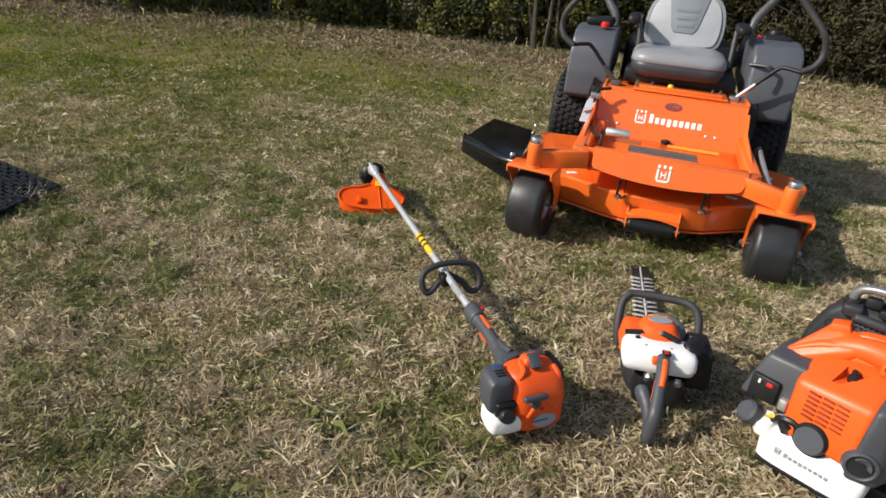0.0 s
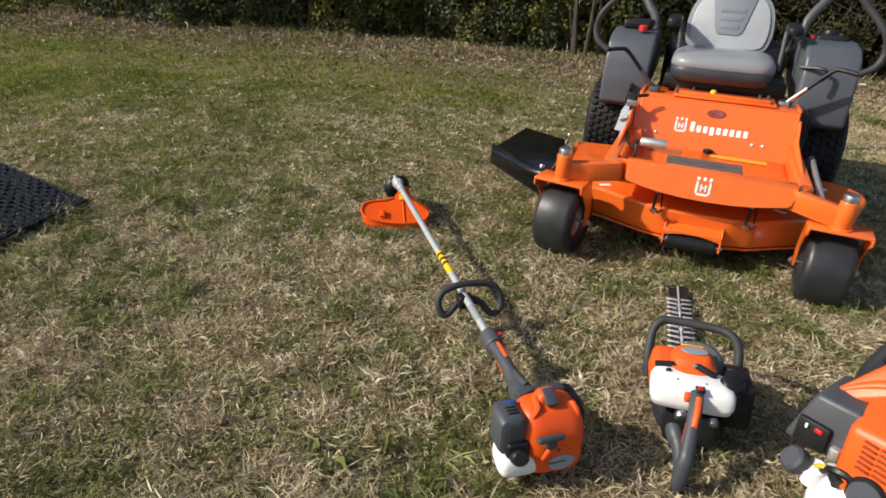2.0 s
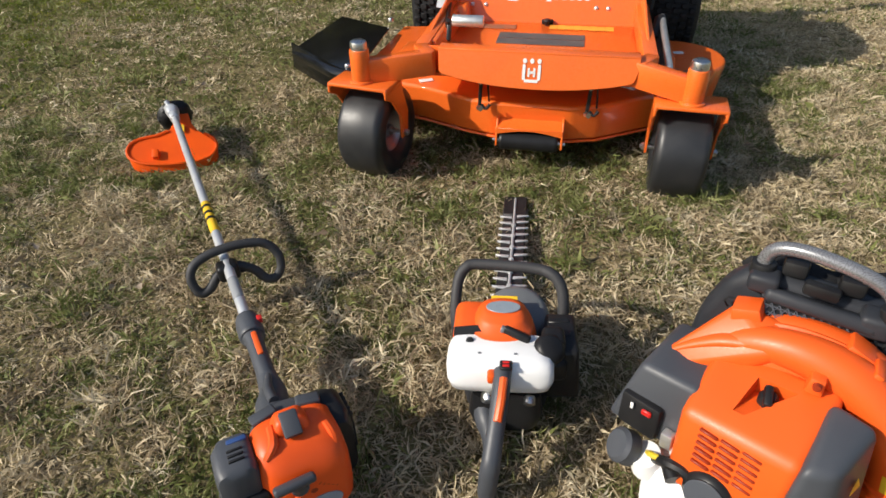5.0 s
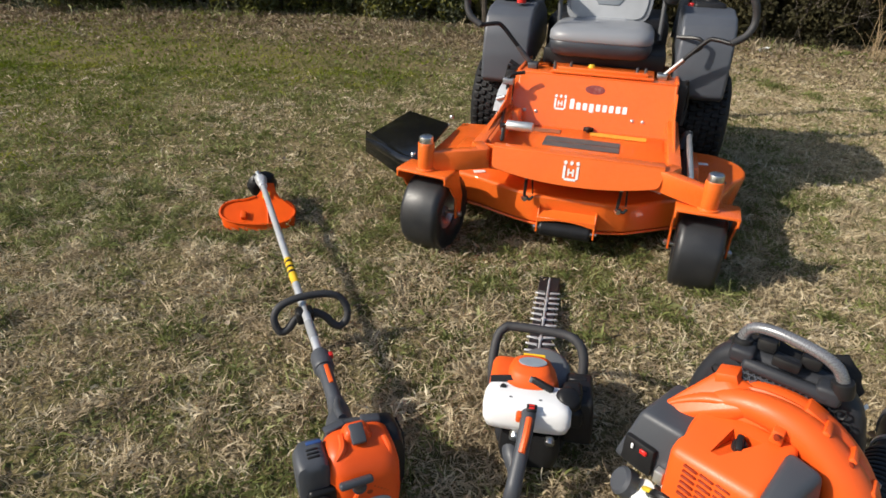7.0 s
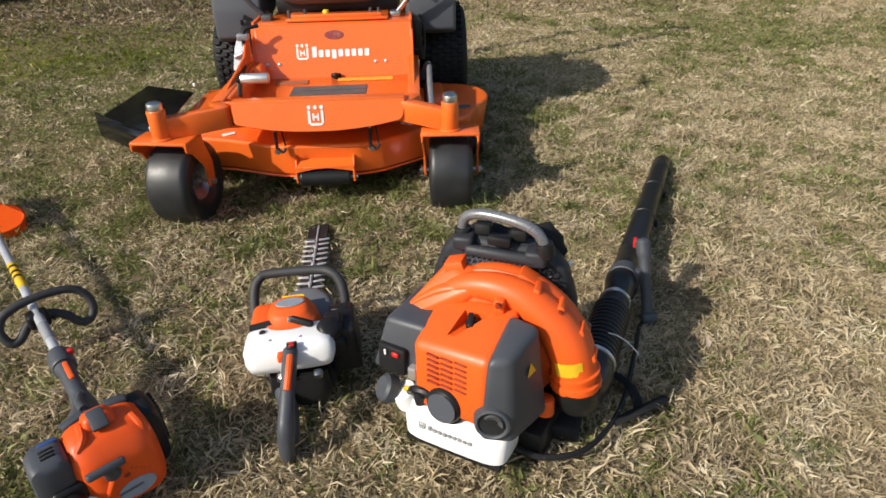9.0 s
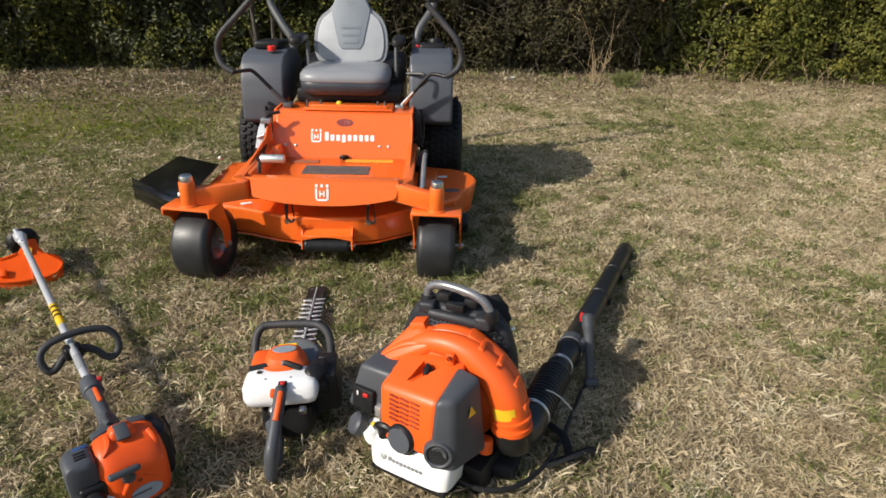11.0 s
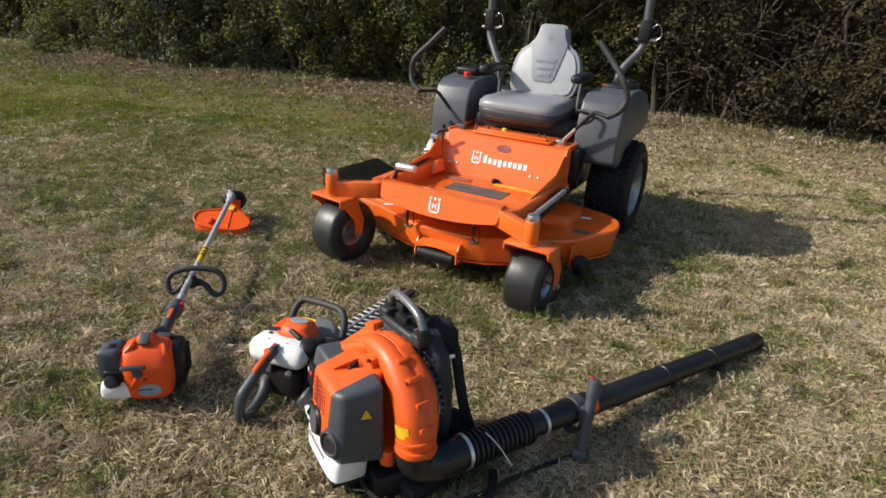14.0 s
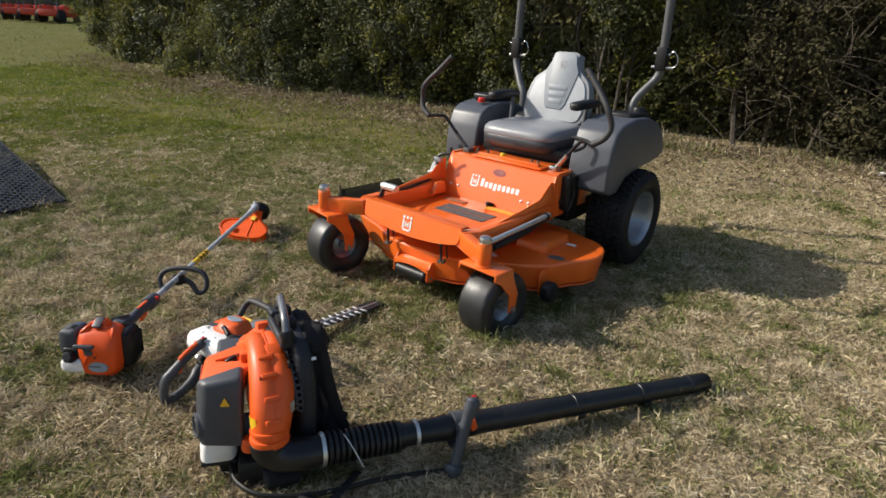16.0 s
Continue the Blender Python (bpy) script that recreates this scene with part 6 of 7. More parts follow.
    box(bm, at(0.47) + Vector((0.040, 0, 0.020)), (0.036, 0.040, 0.034), 0.010, 3)
    ch = part("control_handle", bm, M_GREY, root, "dark grey throttle handle", 60)
    bm = B()
    box(bm, top + Vector((-0.022, 0.012, -0.012)), (0.012, 0.022, 0.030), 0.004)
    part("stop_switch", bm, M_RED, ch, "red stop switch")
    bm = B()
    box(bm, top.lerp(low, 0.42) + Vector((0.005, 0.026, 0.004)), (0.012, 0.022, 0.045), 0.005, 2, (20, 0, 0))
    part("throttle_trigger", bm, M_OPLAST, ch, "orange throttle trigger")
    bm = B()
    tube(bm, [low, low + Vector((-0.02, -0.06, -0.004)), (0.33, 0.36, 0.012), (0.31, 0.15, 0.012), (0.25, 0.0, 0.014), (0.16, -0.06, 0.018), (0.08, -0.06, 0.03)], 0.0065, 8, 6)
    part("throttle_cable", bm, M_BLACK, root, "black throttle cable")
    bm = B()
    tube(bm, [(0.262, 0.254, 0.133), (0.284, 0.260, 0.124), (0.310, 0.272, 0.100), (0.340, 0.290, 0.066)], 0.0016, 6, 6)
    part("tube_wire", bm, M_DECAL, root, "white cable tie")
    bm = B()
    for a, b in (((0.30, 0.10, 0.012), (0.42, 0.25, 0.006)), ((0.26, 0.30, 0.010), (0.36, 0.16, 0.012))):
        a, b = Vector(a), Vector(b)
        tube(bm, [a, a.lerp(b, 0.5) + Vector((0.02, 0, 0.008)), b - Vector((0, 0, 0.012))], 0.013, 8, 4, flat=0.25)
    part("loose_strap", bm, M_WEB, root, "loose black strap end")
    bm = B()
    box(bm, (0.175, 0.075, 0.016), (0.10, 0.11, 0.034), 0.012, 3)
    part("foot_plate", bm, M_WEB, root, "black foot under the outlet", 60)
    # the engine sits a little askew on its frame
    askew = Matrix.Translation((0.016, -0.003, 0.0)) @ Matrix.Rotation(radians(-11), 4, "Z")
    block = ("fuel_tank", "base_frame", "tank_cap", "fuel_hose", "throttle_linkage", "engine_cover", "plug_boot", "starter_cover", "filter_cover", "carburettor", "muffler_cover")
    for ob in [o for o in root.children if o.name.split(".")[0] in block]:
        for piece in [ob] + list(ob.children) + [q for p in ob.children for q in p.children]:
            piece.data.transform(askew)
    settle(root, 0.035, 0.10, ("fuel_tank", "base_frame", "emblem", "wordmark_bar", "tank_cap", "hose_clamp", "bellows", "elbow", "blower_tube"))
    return root


build_blower()


# ---- woven mesh ramp at the side ----
def build_ramp():
    root = thing("mesh_ramp", pose(-1.945, 2.945, 0.100), "black woven wire mesh ramp rising from the grass", "ramp")
    ex, ey = Vector((-0.942, 0.274, 0.195)).normalized(), Vector((-0.123, -0.985, -0.02)).normalized()
    n, L, Wd = ex.cross(ey).normalized(), 2.2, 1.5
    if n.z < 0:
        n = -n
    bm = B()
    step = 0.030
    for i in range(int(L / step)):
        a = ex * (i * step)
        tube(bm, [a + ey * (Wd * k / 40) + n * (0.006 if (k + i) % 2 else -0.006) for k in range(41)], 0.011, 4, 1, flat=0.4)
    part("cross_mesh", bm, M_CHUTE, root, sharp=60)
    bm = B()
    for j in range(int(Wd / step)):
        a = ey * (j * step)
        tube(bm, [a + ex * (L * k / 60) + n * (0.004 if (k + j) % 2 == 0 else -0.004) for k in range(61)], 0.011, 4, 1, flat=0.4)
    part("woven_mesh", bm, M_WEB, root, sharp=60)
    bm = B()
    for p, q in ((Vector(), ex * L), (ey * Wd, ey * Wd + ex * L), (Vector(), ey * Wd), (ex * L, ex * L + ey * Wd)):
        rod(bm, p, q, 0.008, n=8)
    part("edge_rail", bm, M_WEB, root)
    bm = B()
    for p in (ex * L, ex * L + ey * Wd, ex * 1.1 + ey * Wd, ex * 1.1):
        rod(bm, p - Vector((0, 0, p.z + 0.02)), p, 0.02, n=8)
    part("support_leg", bm, M_BLACK, root)
    return root


build_ramp()


# ---- hedge ----
HEDGE = [(-16.5, 14.2), (-13.0, 12.0), (-8.9, 10.0), (-6.0, 9.1), (-3.5, 8.75), (-1.4, 8.55), (0.6, 7.95), (2.2, 7.9), (3.9, 7.6), (5.2, 7.25), (7.0, 6.85), (8.7, 6.0), (11.5, 4.6), (14.0, 2.8)]
rng = np.random.default_rng(7)


def leaf_mesh(name, centre, normal, size, mat, parent, label=""):
    """Many folded leaves: each two triangles either side of its rib."""
    k = len(centre)
    ref = rng.normal(size=(k, 3))
    a = np.cross(normal, ref)
    a /= np.linalg.norm(a, axis=1, keepdims=True) + 1e-9
    b = np.cross(normal, a)
    ln, wd = size[:, None], (size * rng.uniform(0.42, 0.62, k))[:, None]
    fold = normal * (wd * rng.uniform(0.1, 0.5, k)[:, None])
    v = np.stack([centre - a * ln / 2, centre + b * wd / 2 + fold - a * ln * 0.06, centre + a * ln / 2, centre - b * wd / 2 + fold - a * ln * 0.06], 1).reshape(-1, 3)
    i = np.arange(k) * 4
    tri = np.stack([i, i + 1, i + 2, i, i + 2, i + 3], 1).reshape(-1, 3)
    me = bpy.data.meshes.new(name)
    me.vertices.add(len(v))
    me.vertices.foreach_set("co", v.astype(np.float32).ravel())
    me.loops.add(len(tri) * 3)
    me.loops.foreach_set("vertex_index", tri.astype(np.int32).ravel())
    me.polygons.add(len(tri))
    me.polygons.foreach_set("loop_start", np.arange(0, len(tri) * 3, 3, dtype=np.int32))
    me.update()
    me.materials.append(mat)
    ob = new(name, me)
    ob.parent = parent
    return tagged(ob, label, "", "", "stuff")


def shrub(x, y, width, depth, height, count, mat, seed, label, size=0.06, tint2=None, along=0.0, skirt=0.0, close=0.42):
    """One bush of the hedge: stems, a shaggy shell of leaf clumps and sparser leaves inside."""
    r = np.random.default_rng(seed)
    z0 = float(ground_z(x, y))
    root = thing("hedge_shrub", pose(x, y, z0), label, "shrub", "overgrown hedge behind the lawn", "")
    for k in range(6):
        bm = B()
        bx, by = r.uniform(-width * 0.40, width * 0.40), r.uniform(0.35, depth * 0.8)
        pts = [(bx, by, -0.05)]
        for j in range(1, 5):
            pts.append((bx + r.normal(0, 0.10) * j, by + r.normal(0, 0.08) * j, height * j / 4.3))
        tube(bm, pts, [r.uniform(0.018, 0.045), 0.02, 0.015, 0.010, 0.005], 6, 3)
        for j in range(3):
            p = Vector(pts[1 + j])
            q = p + Vector((r.normal(0, 0.4), r.uniform(-0.5, 0.1), r.uniform(0.15, 0.6)))
            tube(bm, [p, p.lerp(q, 0.5) + Vector((0, 0, 0.05)), q], [0.011, 0.008, 0.004], 5, 3)
        part("stem", bm, M_WOOD, root)
    if mat == M_TANGLE:
        bm = B()
        for k in range(210):
            p = Vector((r.uniform(-0.6, 0.6) * width, r.uniform(0.0, 0.5), r.uniform(0.1, 1.0) * height))
            q = p + Vector((r.normal(0, 0.30), r.normal(-0.05, 0.12), r.normal(-0.05, 0.30)))
            tube(bm, [p, p.lerp(q, 0.5) + Vector((r.normal(0, 0.05), 0, r.normal(0, 0.05))), q], [0.0035, 0.003, 0.0015], 4, 2)
        tagged(part("dead_brush", bm, M_TWIG, root, "grey-brown dead twigs"), kind="stuff")
    # clumps of leaves on an uneven shell
    nc = max(60, count // 34)
    u, h = r.uniform(-0.58, 0.58, nc) * width, r.beta(1.0, 1.15, nc) * height
    g = u + along
    bulge = 0.75 * (lattice(g, h, 1.15, 41) - 0.5) + 0.40 * (lattice(g, h, 0.45, 42) - 0.5)
    keep = lattice(g, h, 0.8, 43) + 0.5 * lattice(g, h, 0.3, 44) > close - skirt * np.exp(-h / 0.6)
    g, u, h, bulge = g[keep], u[keep], h[keep], bulge[keep]
    nc = len(u)
    front = 0.12 + bulge - 0.38 * np.sin(np.clip(h / height, 0, 1) * np.pi * 0.75) + (0.12 - 0.55 * skirt) * np.exp(-h / (0.22 + 0.4 * skirt))
    din = np.abs(r.normal(0, 0.16, nc))
    cen = np.stack([u, front + 0.22 + din, h + 0.03], 1)
    rad = r.uniform(0.08, 0.20, nc)
    which = r.integers(0, nc, count)
    off = r.normal(size=(count, 3))
    off /= np.linalg.norm(off, axis=1, keepdims=True)
    pos = cen[which] + off * (rad[which] * r.uniform(0.45, 1.05, count) ** 0.6)[:, None]
    nrm = off + np.array([0.0, -0.35, 0.45]) + r.normal(0, 0.45, (count, 3))
    nrm /= np.linalg.norm(nrm, axis=1, keepdims=True)
    pos[:, 2] = np.maximum(pos[:, 2], 0.02)
    sz = size * r.uniform(0.6, 1.45, count)
    if tint2 is None:
        leaf_mesh("leaves", pos, nrm, sz, mat, root)
    else:
        pick = r.random(nc)[which] < 0.35
        leaf_mesh("leaves", pos[~pick], nrm[~pick], sz[~pick], mat, root)
        leaf_mesh("leaves", pos[pick], nrm[pick], sz[pick], tint2, root)
    # inner leaves, large and dense, that close the bush; fill light is in their colour
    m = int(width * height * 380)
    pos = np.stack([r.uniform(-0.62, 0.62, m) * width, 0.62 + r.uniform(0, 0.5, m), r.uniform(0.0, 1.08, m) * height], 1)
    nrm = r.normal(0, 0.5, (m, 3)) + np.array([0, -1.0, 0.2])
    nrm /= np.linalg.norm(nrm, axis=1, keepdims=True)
    leaf_mesh("inner_leaves", pos, nrm, r.uniform(0.10, 0.19, m), M_TANGLE if mat == M_TANGLE else M_INNER_FILL, root)
    return root


def hedge_row():
    pts = [Vector((x, y, 0)) for x, y in HEDGE]
    seg, total = [], 0.0
    for a, b in zip(pts, pts[1:]):
        seg.append((total, a, b))
        total += (b - a).length
    s, k = 0.0, 0
    r = random.Random(5)
    while s < total:
        t0, a, b = [g for g in seg if g[0] <= s][-1]
        d = (b - a).normalized()
        p = a + d * (s - t0)
        far = p.x < -8 or p.x > 10
        if p.x > 5.6:
            mat, t2, lab = M_LEAFO, M_LEAFY, "bushy yellow-green shrub at the lawn's edge"
        elif 1.6 < p.x < 5.6:
            mat, t2, lab = M_TANGLE, None, "dark tangled shrub with bare stems and dead twigs"
        elif -2.6 < p.x < 1.6:
            mat, t2, lab = M_LEAFG if k % 2 else M_LEAF, M_LEAFY, "dense dark green broadleaf shrub with yellowing leaves"
        else:
            mat, t2, lab = M_LEAFG if k % 3 == 0 else M_LEAF, M_LEAFY if p.x < -4.4 else None, "dense dark green shrub at the lawn's edge"
        ob = shrub(p.x, p.y, 1.75, 1.3, 3.1 + r.uniform(-0.3, 0.5) + 0.28 * max(0.0, -6.0 - p.x), 9500 if far else 16000 if p.x > 5.6 else 11000 if 1.6 < p.x < 5.6 else 14000, mat, 11 + k, lab, 0.072 if far else 0.046 if mat == M_TANGLE else 0.048, t2, s, 1.0 if p.x < -4.0 else 0.5 if p.x > 5.6 else 0.0, 0.30 if p.x > 5.6 else 0.42)
        ob.rotation_euler = (0, 0, math.atan2(d.y, d.x))
        s += 1.38
        k += 1


hedge_row()
shrub(-17.5, 14.85, 1.75, 1.3, 6.0, 8000, M_LEAF, 301, "dense dark green shrub at the hedge's end", 0.072, M_LEAFY, -1.2, 1.0).rotation_euler = (0, 0, math.atan2(-2.2, 3.5))

# dark sheet standing in for the hedge's shaded depth; nothing shows through it
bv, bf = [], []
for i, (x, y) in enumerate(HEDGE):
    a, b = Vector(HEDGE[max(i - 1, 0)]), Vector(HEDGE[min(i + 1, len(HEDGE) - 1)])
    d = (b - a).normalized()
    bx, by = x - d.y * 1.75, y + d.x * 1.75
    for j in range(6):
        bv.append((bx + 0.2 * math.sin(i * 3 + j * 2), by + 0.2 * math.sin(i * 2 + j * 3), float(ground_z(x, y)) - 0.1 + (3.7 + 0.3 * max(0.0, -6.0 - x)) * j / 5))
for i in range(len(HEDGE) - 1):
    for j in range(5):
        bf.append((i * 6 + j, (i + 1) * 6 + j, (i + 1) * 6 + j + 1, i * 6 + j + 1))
back = mesh_object("backdrop", bv, bf, M_WOOD, "structure", "dark sheet for the shaded depth behind the hedge", "backdrop")

# ---- dry stalks, weeds and litter at the foot of the hedge ----
def stalk_clump(x, y, n, height, spread, seed, label, mat=None, name="dry_weed_clump"):
    r = random.Random(seed)
    root = thing(name, pose(x, y, float(ground_z(x, y))), label, "weeds", "weeds along the hedge foot")
    many = n > 60
    bm = B()
    for k in range(n):
        a, h = r.uniform(0, 6.28), height * r.uniform(0.35, 1.0)
        bx, by = r.gauss(0, spread * 0.4), r.gauss(0, spread * 0.25)
        lx, ly = math.cos(a) * spread * r.uniform(0.2, 1.3), math.sin(a) * spread * r.uniform(0.2, 0.7)
        tube(bm, [(bx, by, -0.02), (bx + lx * 0.35, by + ly * 0.35, h * 0.55), (bx + lx, by + ly, h)], [0.0032, 0.0026, 0.0013], 5, 3)
        if h > height * 0.6 and k % 2 == 0:
            for j in range(4):
                f = 0.6 + 0.1 * j
                p = Vector((bx + lx * f, by + ly * f, h * f))
                tube(bm, [p, p + Vector((r.gauss(0, 0.05), r.gauss(0, 0.04), 0.07))], [0.003, 0.002], 4, 2)
        if not many:
            part("stalk", bm, mat or M_STALK, root)
            bm = B()
    if many:
        tagged(part("tuft", bm, mat or M_STALK, root), kind="stuff")
    return root


# a leaning grey trunk and bare boughs in the hedge, with a few rusty leaves
bare = thing("bare_sapling", pose(7.05, 6.95, float(ground_z(7.05, 6.95))), "leaning bare grey sapling with long boughs in the hedge", "tree")
for k, (pts, w) in enumerate((([(-0.30, 0.35, 0.0), (-0.15, 0.25, 0.8), (0.0, 0.0, 1.7), (0.14, -0.1, 2.9)], 0.022), ([(0.0, 0.05, 1.35), (0.5, -0.15, 1.75), (1.2, -0.25, 2.05), (2.2, -0.35, 2.2)], 0.018),
                              ([(0.05, 0.0, 1.5), (0.25, -0.1, 1.95), (0.55, -0.15, 2.6)], 0.014), ([(0.8, -0.2, 1.15), (1.3, -0.3, 1.28), (1.8, -0.35, 1.5)], 0.012))):
    bm = B()
    tube(bm, pts, [w, w * 0.8, w * 0.6, w * 0.35][:len(pts)], 8, 5)
    part("bough" if k else "trunk", bm, M_TWIG, bare, "pale grey bark")
rng2 = np.random.default_rng(17)
spots = np.array([(-1.45, -0.30, 1.25), (-1.10, -0.30, 1.22), (-0.25, -0.25, 1.85), (0.05, -0.25, 1.75)])
c = spots[rng2.integers(0, 4, 30)] + rng2.normal(0, 0.10, (30, 3))
n_ = rng2.normal(0, 0.5, (30, 3)) + np.array([0, -1.0, 0.3])
leaf_mesh("rusty_leaves", c, n_ / np.linalg.norm(n_, axis=1, keepdims=True), rng2.uniform(0.05, 0.09, 30), M_RUST, bare, "rusty orange autumn leaves")

stalk_clump(4.95, 7.02, 16, 0.42, 0.22, 1, "clump of tall dry tan weed stalks")
stalk_clump(5.05, 7.10, 6, 0.95, 0.30, 2, "tall dry weed stalks leaning over")
stalk_clump(6.35, 6.62, 7, 0.42, 0.20, 3, "short dry weed stalks")
stalk_clump(6.85, 6.50, 7, 0.45, 0.22, 4, "short dry weed stalks")
stalk_clump(7.6, 6.15, 6, 0.32, 0.22, 5, "short dry weed stalks")
stalk_clump(5.25, 6.75, 120, 0.16, 0.16, 6, "low tuft of blue-green weeds", M_GREEN, "green_weed_tuft")

bm = B()
bmesh.ops.create_icosphere(bm, subdivisions=3, radius=0.13)
for v in bm.verts:
    v.co = Vector((v.co.x * 1.5, v.co.y * 0.9, v.co.z * 0.75)) * (1 + 0.22 * noise.noise(v.co * 9))
stone = part("rock", bm, M_ROCK, None, "pale grey rock at the edge of the hedge", 60)
tagged(stone, "", "rock")
stone.matrix_world = pose(8.35, 5.55, float(ground_z(8.35, 5.55)) + 0.03, 0, 0, 20)

bm = B()
lathe(bm, [(0.0, -0.09), (0.03, -0.088), (0.034, -0.07), (0.034, 0.03), (0.026, 0.06), (0.013, 0.075), (0.013, 0.095), (0.0, 0.097)], pose(0, 0, 0), 16)
bottle = part("plastic_bottle", bm, M_DECAL, None, "crumpled white plastic bottle lying by the hedge", 50)
tagged(bottle, "", "bottle")
bottle.matrix_world = pose(3.98, 7.38, float(ground_z(3.98, 7.38)) + 0.03, 70, 0, 60) @ Matrix.Diagonal((0.6, 0.6, 0.6, 1))

# trees on the far side of the field
bv, bf = [], []
r = random.Random(3)
for i in range(81):
    x = -95 + 95 * i / 80
    top = 9.5 + 2.4 * math.sin(i * 0.8) + r.uniform(-1.2, 1.2)
    for j in range(9):
        bv.append((x + r.uniform(-0.5, 0.5), 44 + 0.12 * x + r.uniform(-0.9, 0.9), 1.0 + top * j / 8))
for i in range(80):
    for j in range(8):
        bf.append((i * 9 + j, (i + 1) * 9 + j, (i + 1) * 9 + j + 1, i * 9 + j + 1))
mesh_object("backdrop", bv, bf, M_LEAF, "structure", "dark line of trees across the far field", "backdrop", smooth=False)

# far machines on the lawn beyond the hedge's end
def far_mower(x, y, turn, seed):
    z = float(ground_z(x, y))
    root = thing("parked_mower", pose(x, y, z, 0, 0, turn), "red ride-on mower parked far across the lawn", "mower", "far parked mowers")
    bm = B()
    box(bm, (0, 0, 0.42), (1.0, 1.5, 0.30), 0.06, 2)
    box(bm, (0, -0.5, 0.66), (0.7, 0.5, 0.25), 0.06, 2)
    part("body", bm, M_FAR_RED, root)
    bm = B()
    box(bm, (0, 0.35, 0.80), (0.5, 0.45, 0.14), 0.04, 2)
    box(bm, (0, 0.58, 1.05), (0.48, 0.12, 0.50), 0.04, 2)
    part("seat", bm, M_VINYL, root)
    bm = B()
    tube(bm, [(-0.5, 0.7, 0.5), (-0.5, 0.7, 1.6), (-0.4, 0.7, 1.75), (0.4, 0.7, 1.75), (0.5, 0.7, 1.6), (0.5, 0.7, 0.5)], 0.03, 8, 4)
    part("roll_bar", bm, M_DARKMETAL, root)
    for sx_, sy_, rr in ((-0.5, 0.5, 0.28), (0.5, 0.5, 0.28), (-0.45, -0.65, 0.18), (0.45, -0.65, 0.18)):
        bm = B()
        lathe(bm, [(0.0, -0.08), (rr * 0.5, -0.08), (rr, -0.06), (rr, 0.06), (rr * 0.5, 0.08), (0.0, 0.08)], pose(sx_, sy_, rr) @ pose(0, 0, 0, 0, 90, 0), 20)
        part("wheel", bm, M_RUBBER, root)
    return root


for k, (x, y) in enumerate(((-26.5, 20.5), (-28.3, 20.8), (-30.4, 21.3), (-32.6, 21.8))):
    far_mower(x, y, 200 + 7 * k, k)


# ---- grass ----
def blades(name, count, box_, mat, length, width, lean, seed, label, density=None):
    """Bent blades, pointed at both ends, two triangles each, on the lawn."""
    r = np.random.default_rng(seed)
    x, y = r.uniform(box_[0], box_[1], count), r.uniform(box_[2], box_[3], count)
    if density is not None:
        keep = r.random(count) < density(x, y)
        x, y = x[keep], y[keep]
    k = len(x)
    z = ground_z(x, y) - 0.004
    tuft = lattice(x, y, 0.055, seed + 2) * lattice(x, y, 0.13, seed + 9)
    z = z + 0.026 * np.clip(tuft - 0.18, 0, 1)
    a = 6 * np.pi * lattice(x, y, 0.07, seed + 3) + 3 * np.pi * lattice(x, y, 0.3, seed + 5) + r.normal(0, 1.3, k)
    ln = length * r.lognormal(0, 0.32, k) * (0.62 + 1.2 * tuft)
    wd = width * r.uniform(0.5, 1.5, k)
    tilt = np.radians(np.clip(r.normal(lean, 20, k), 6, 88))
    a2 = a + r.normal(0, 0.85, k)
    dx, dy, ex, ey = np.cos(a), np.sin(a), np.cos(a2), np.sin(a2)
    bend = np.clip(tilt + np.radians(r.normal(20, 22, k)), 0, 1.75)
    h1, o1 = np.cos(tilt) * ln * 0.5, np.sin(tilt) * ln * 0.5
    h2, o2 = np.cos(bend) * ln * 0.5, np.sin(bend) * ln * 0.5
    roll = r.normal(0, 0.5, k) * wd
    v = np.stack([np.stack([x, y, z], 1),
                  np.stack([x + dx * o1 + dy * wd * 0.5, y + dy * o1 - dx * wd * 0.5, z + h1 - roll], 1),
                  np.stack([x + dx * o1 - dy * wd * 0.5, y + dy * o1 + dx * wd * 0.5, z + h1 + roll], 1),
                  np.stack([x + dx * o1 + ex * o2, y + dy * o1 + ey * o2, np.maximum(z + h1 + h2, z - 0.002)], 1)], 1).reshape(-1, 3)
    i = np.arange(k) * 4
    tri = np.stack([i, i + 1, i + 2, i + 2, i + 1, i + 3], 1).reshape(-1, 3)
    me = bpy.data.meshes.new(name)
    me.vertices.add(len(v))
    me.vertices.foreach_set("co", v.astype(np.float32).ravel())
    me.loops.add(len(tri) * 3)
    me.loops.foreach_set("vertex_index", tri.astype(np.int32).ravel())
    me.polygons.add(len(tri))
    me.polygons.foreach_set("loop_start", np.arange(0, len(tri) * 3, 3, dtype=np.int32))
    me.update()
    me.materials.append(mat)
    return tagged(new(name, me), label, "grass", "", "stuff")


def hedge_gap(x, y):
    """How far a spot lies before the foot of the hedge."""
    return np.interp(x, [p[0] for p in HEDGE], [p[1] for p in HEDGE]) - y


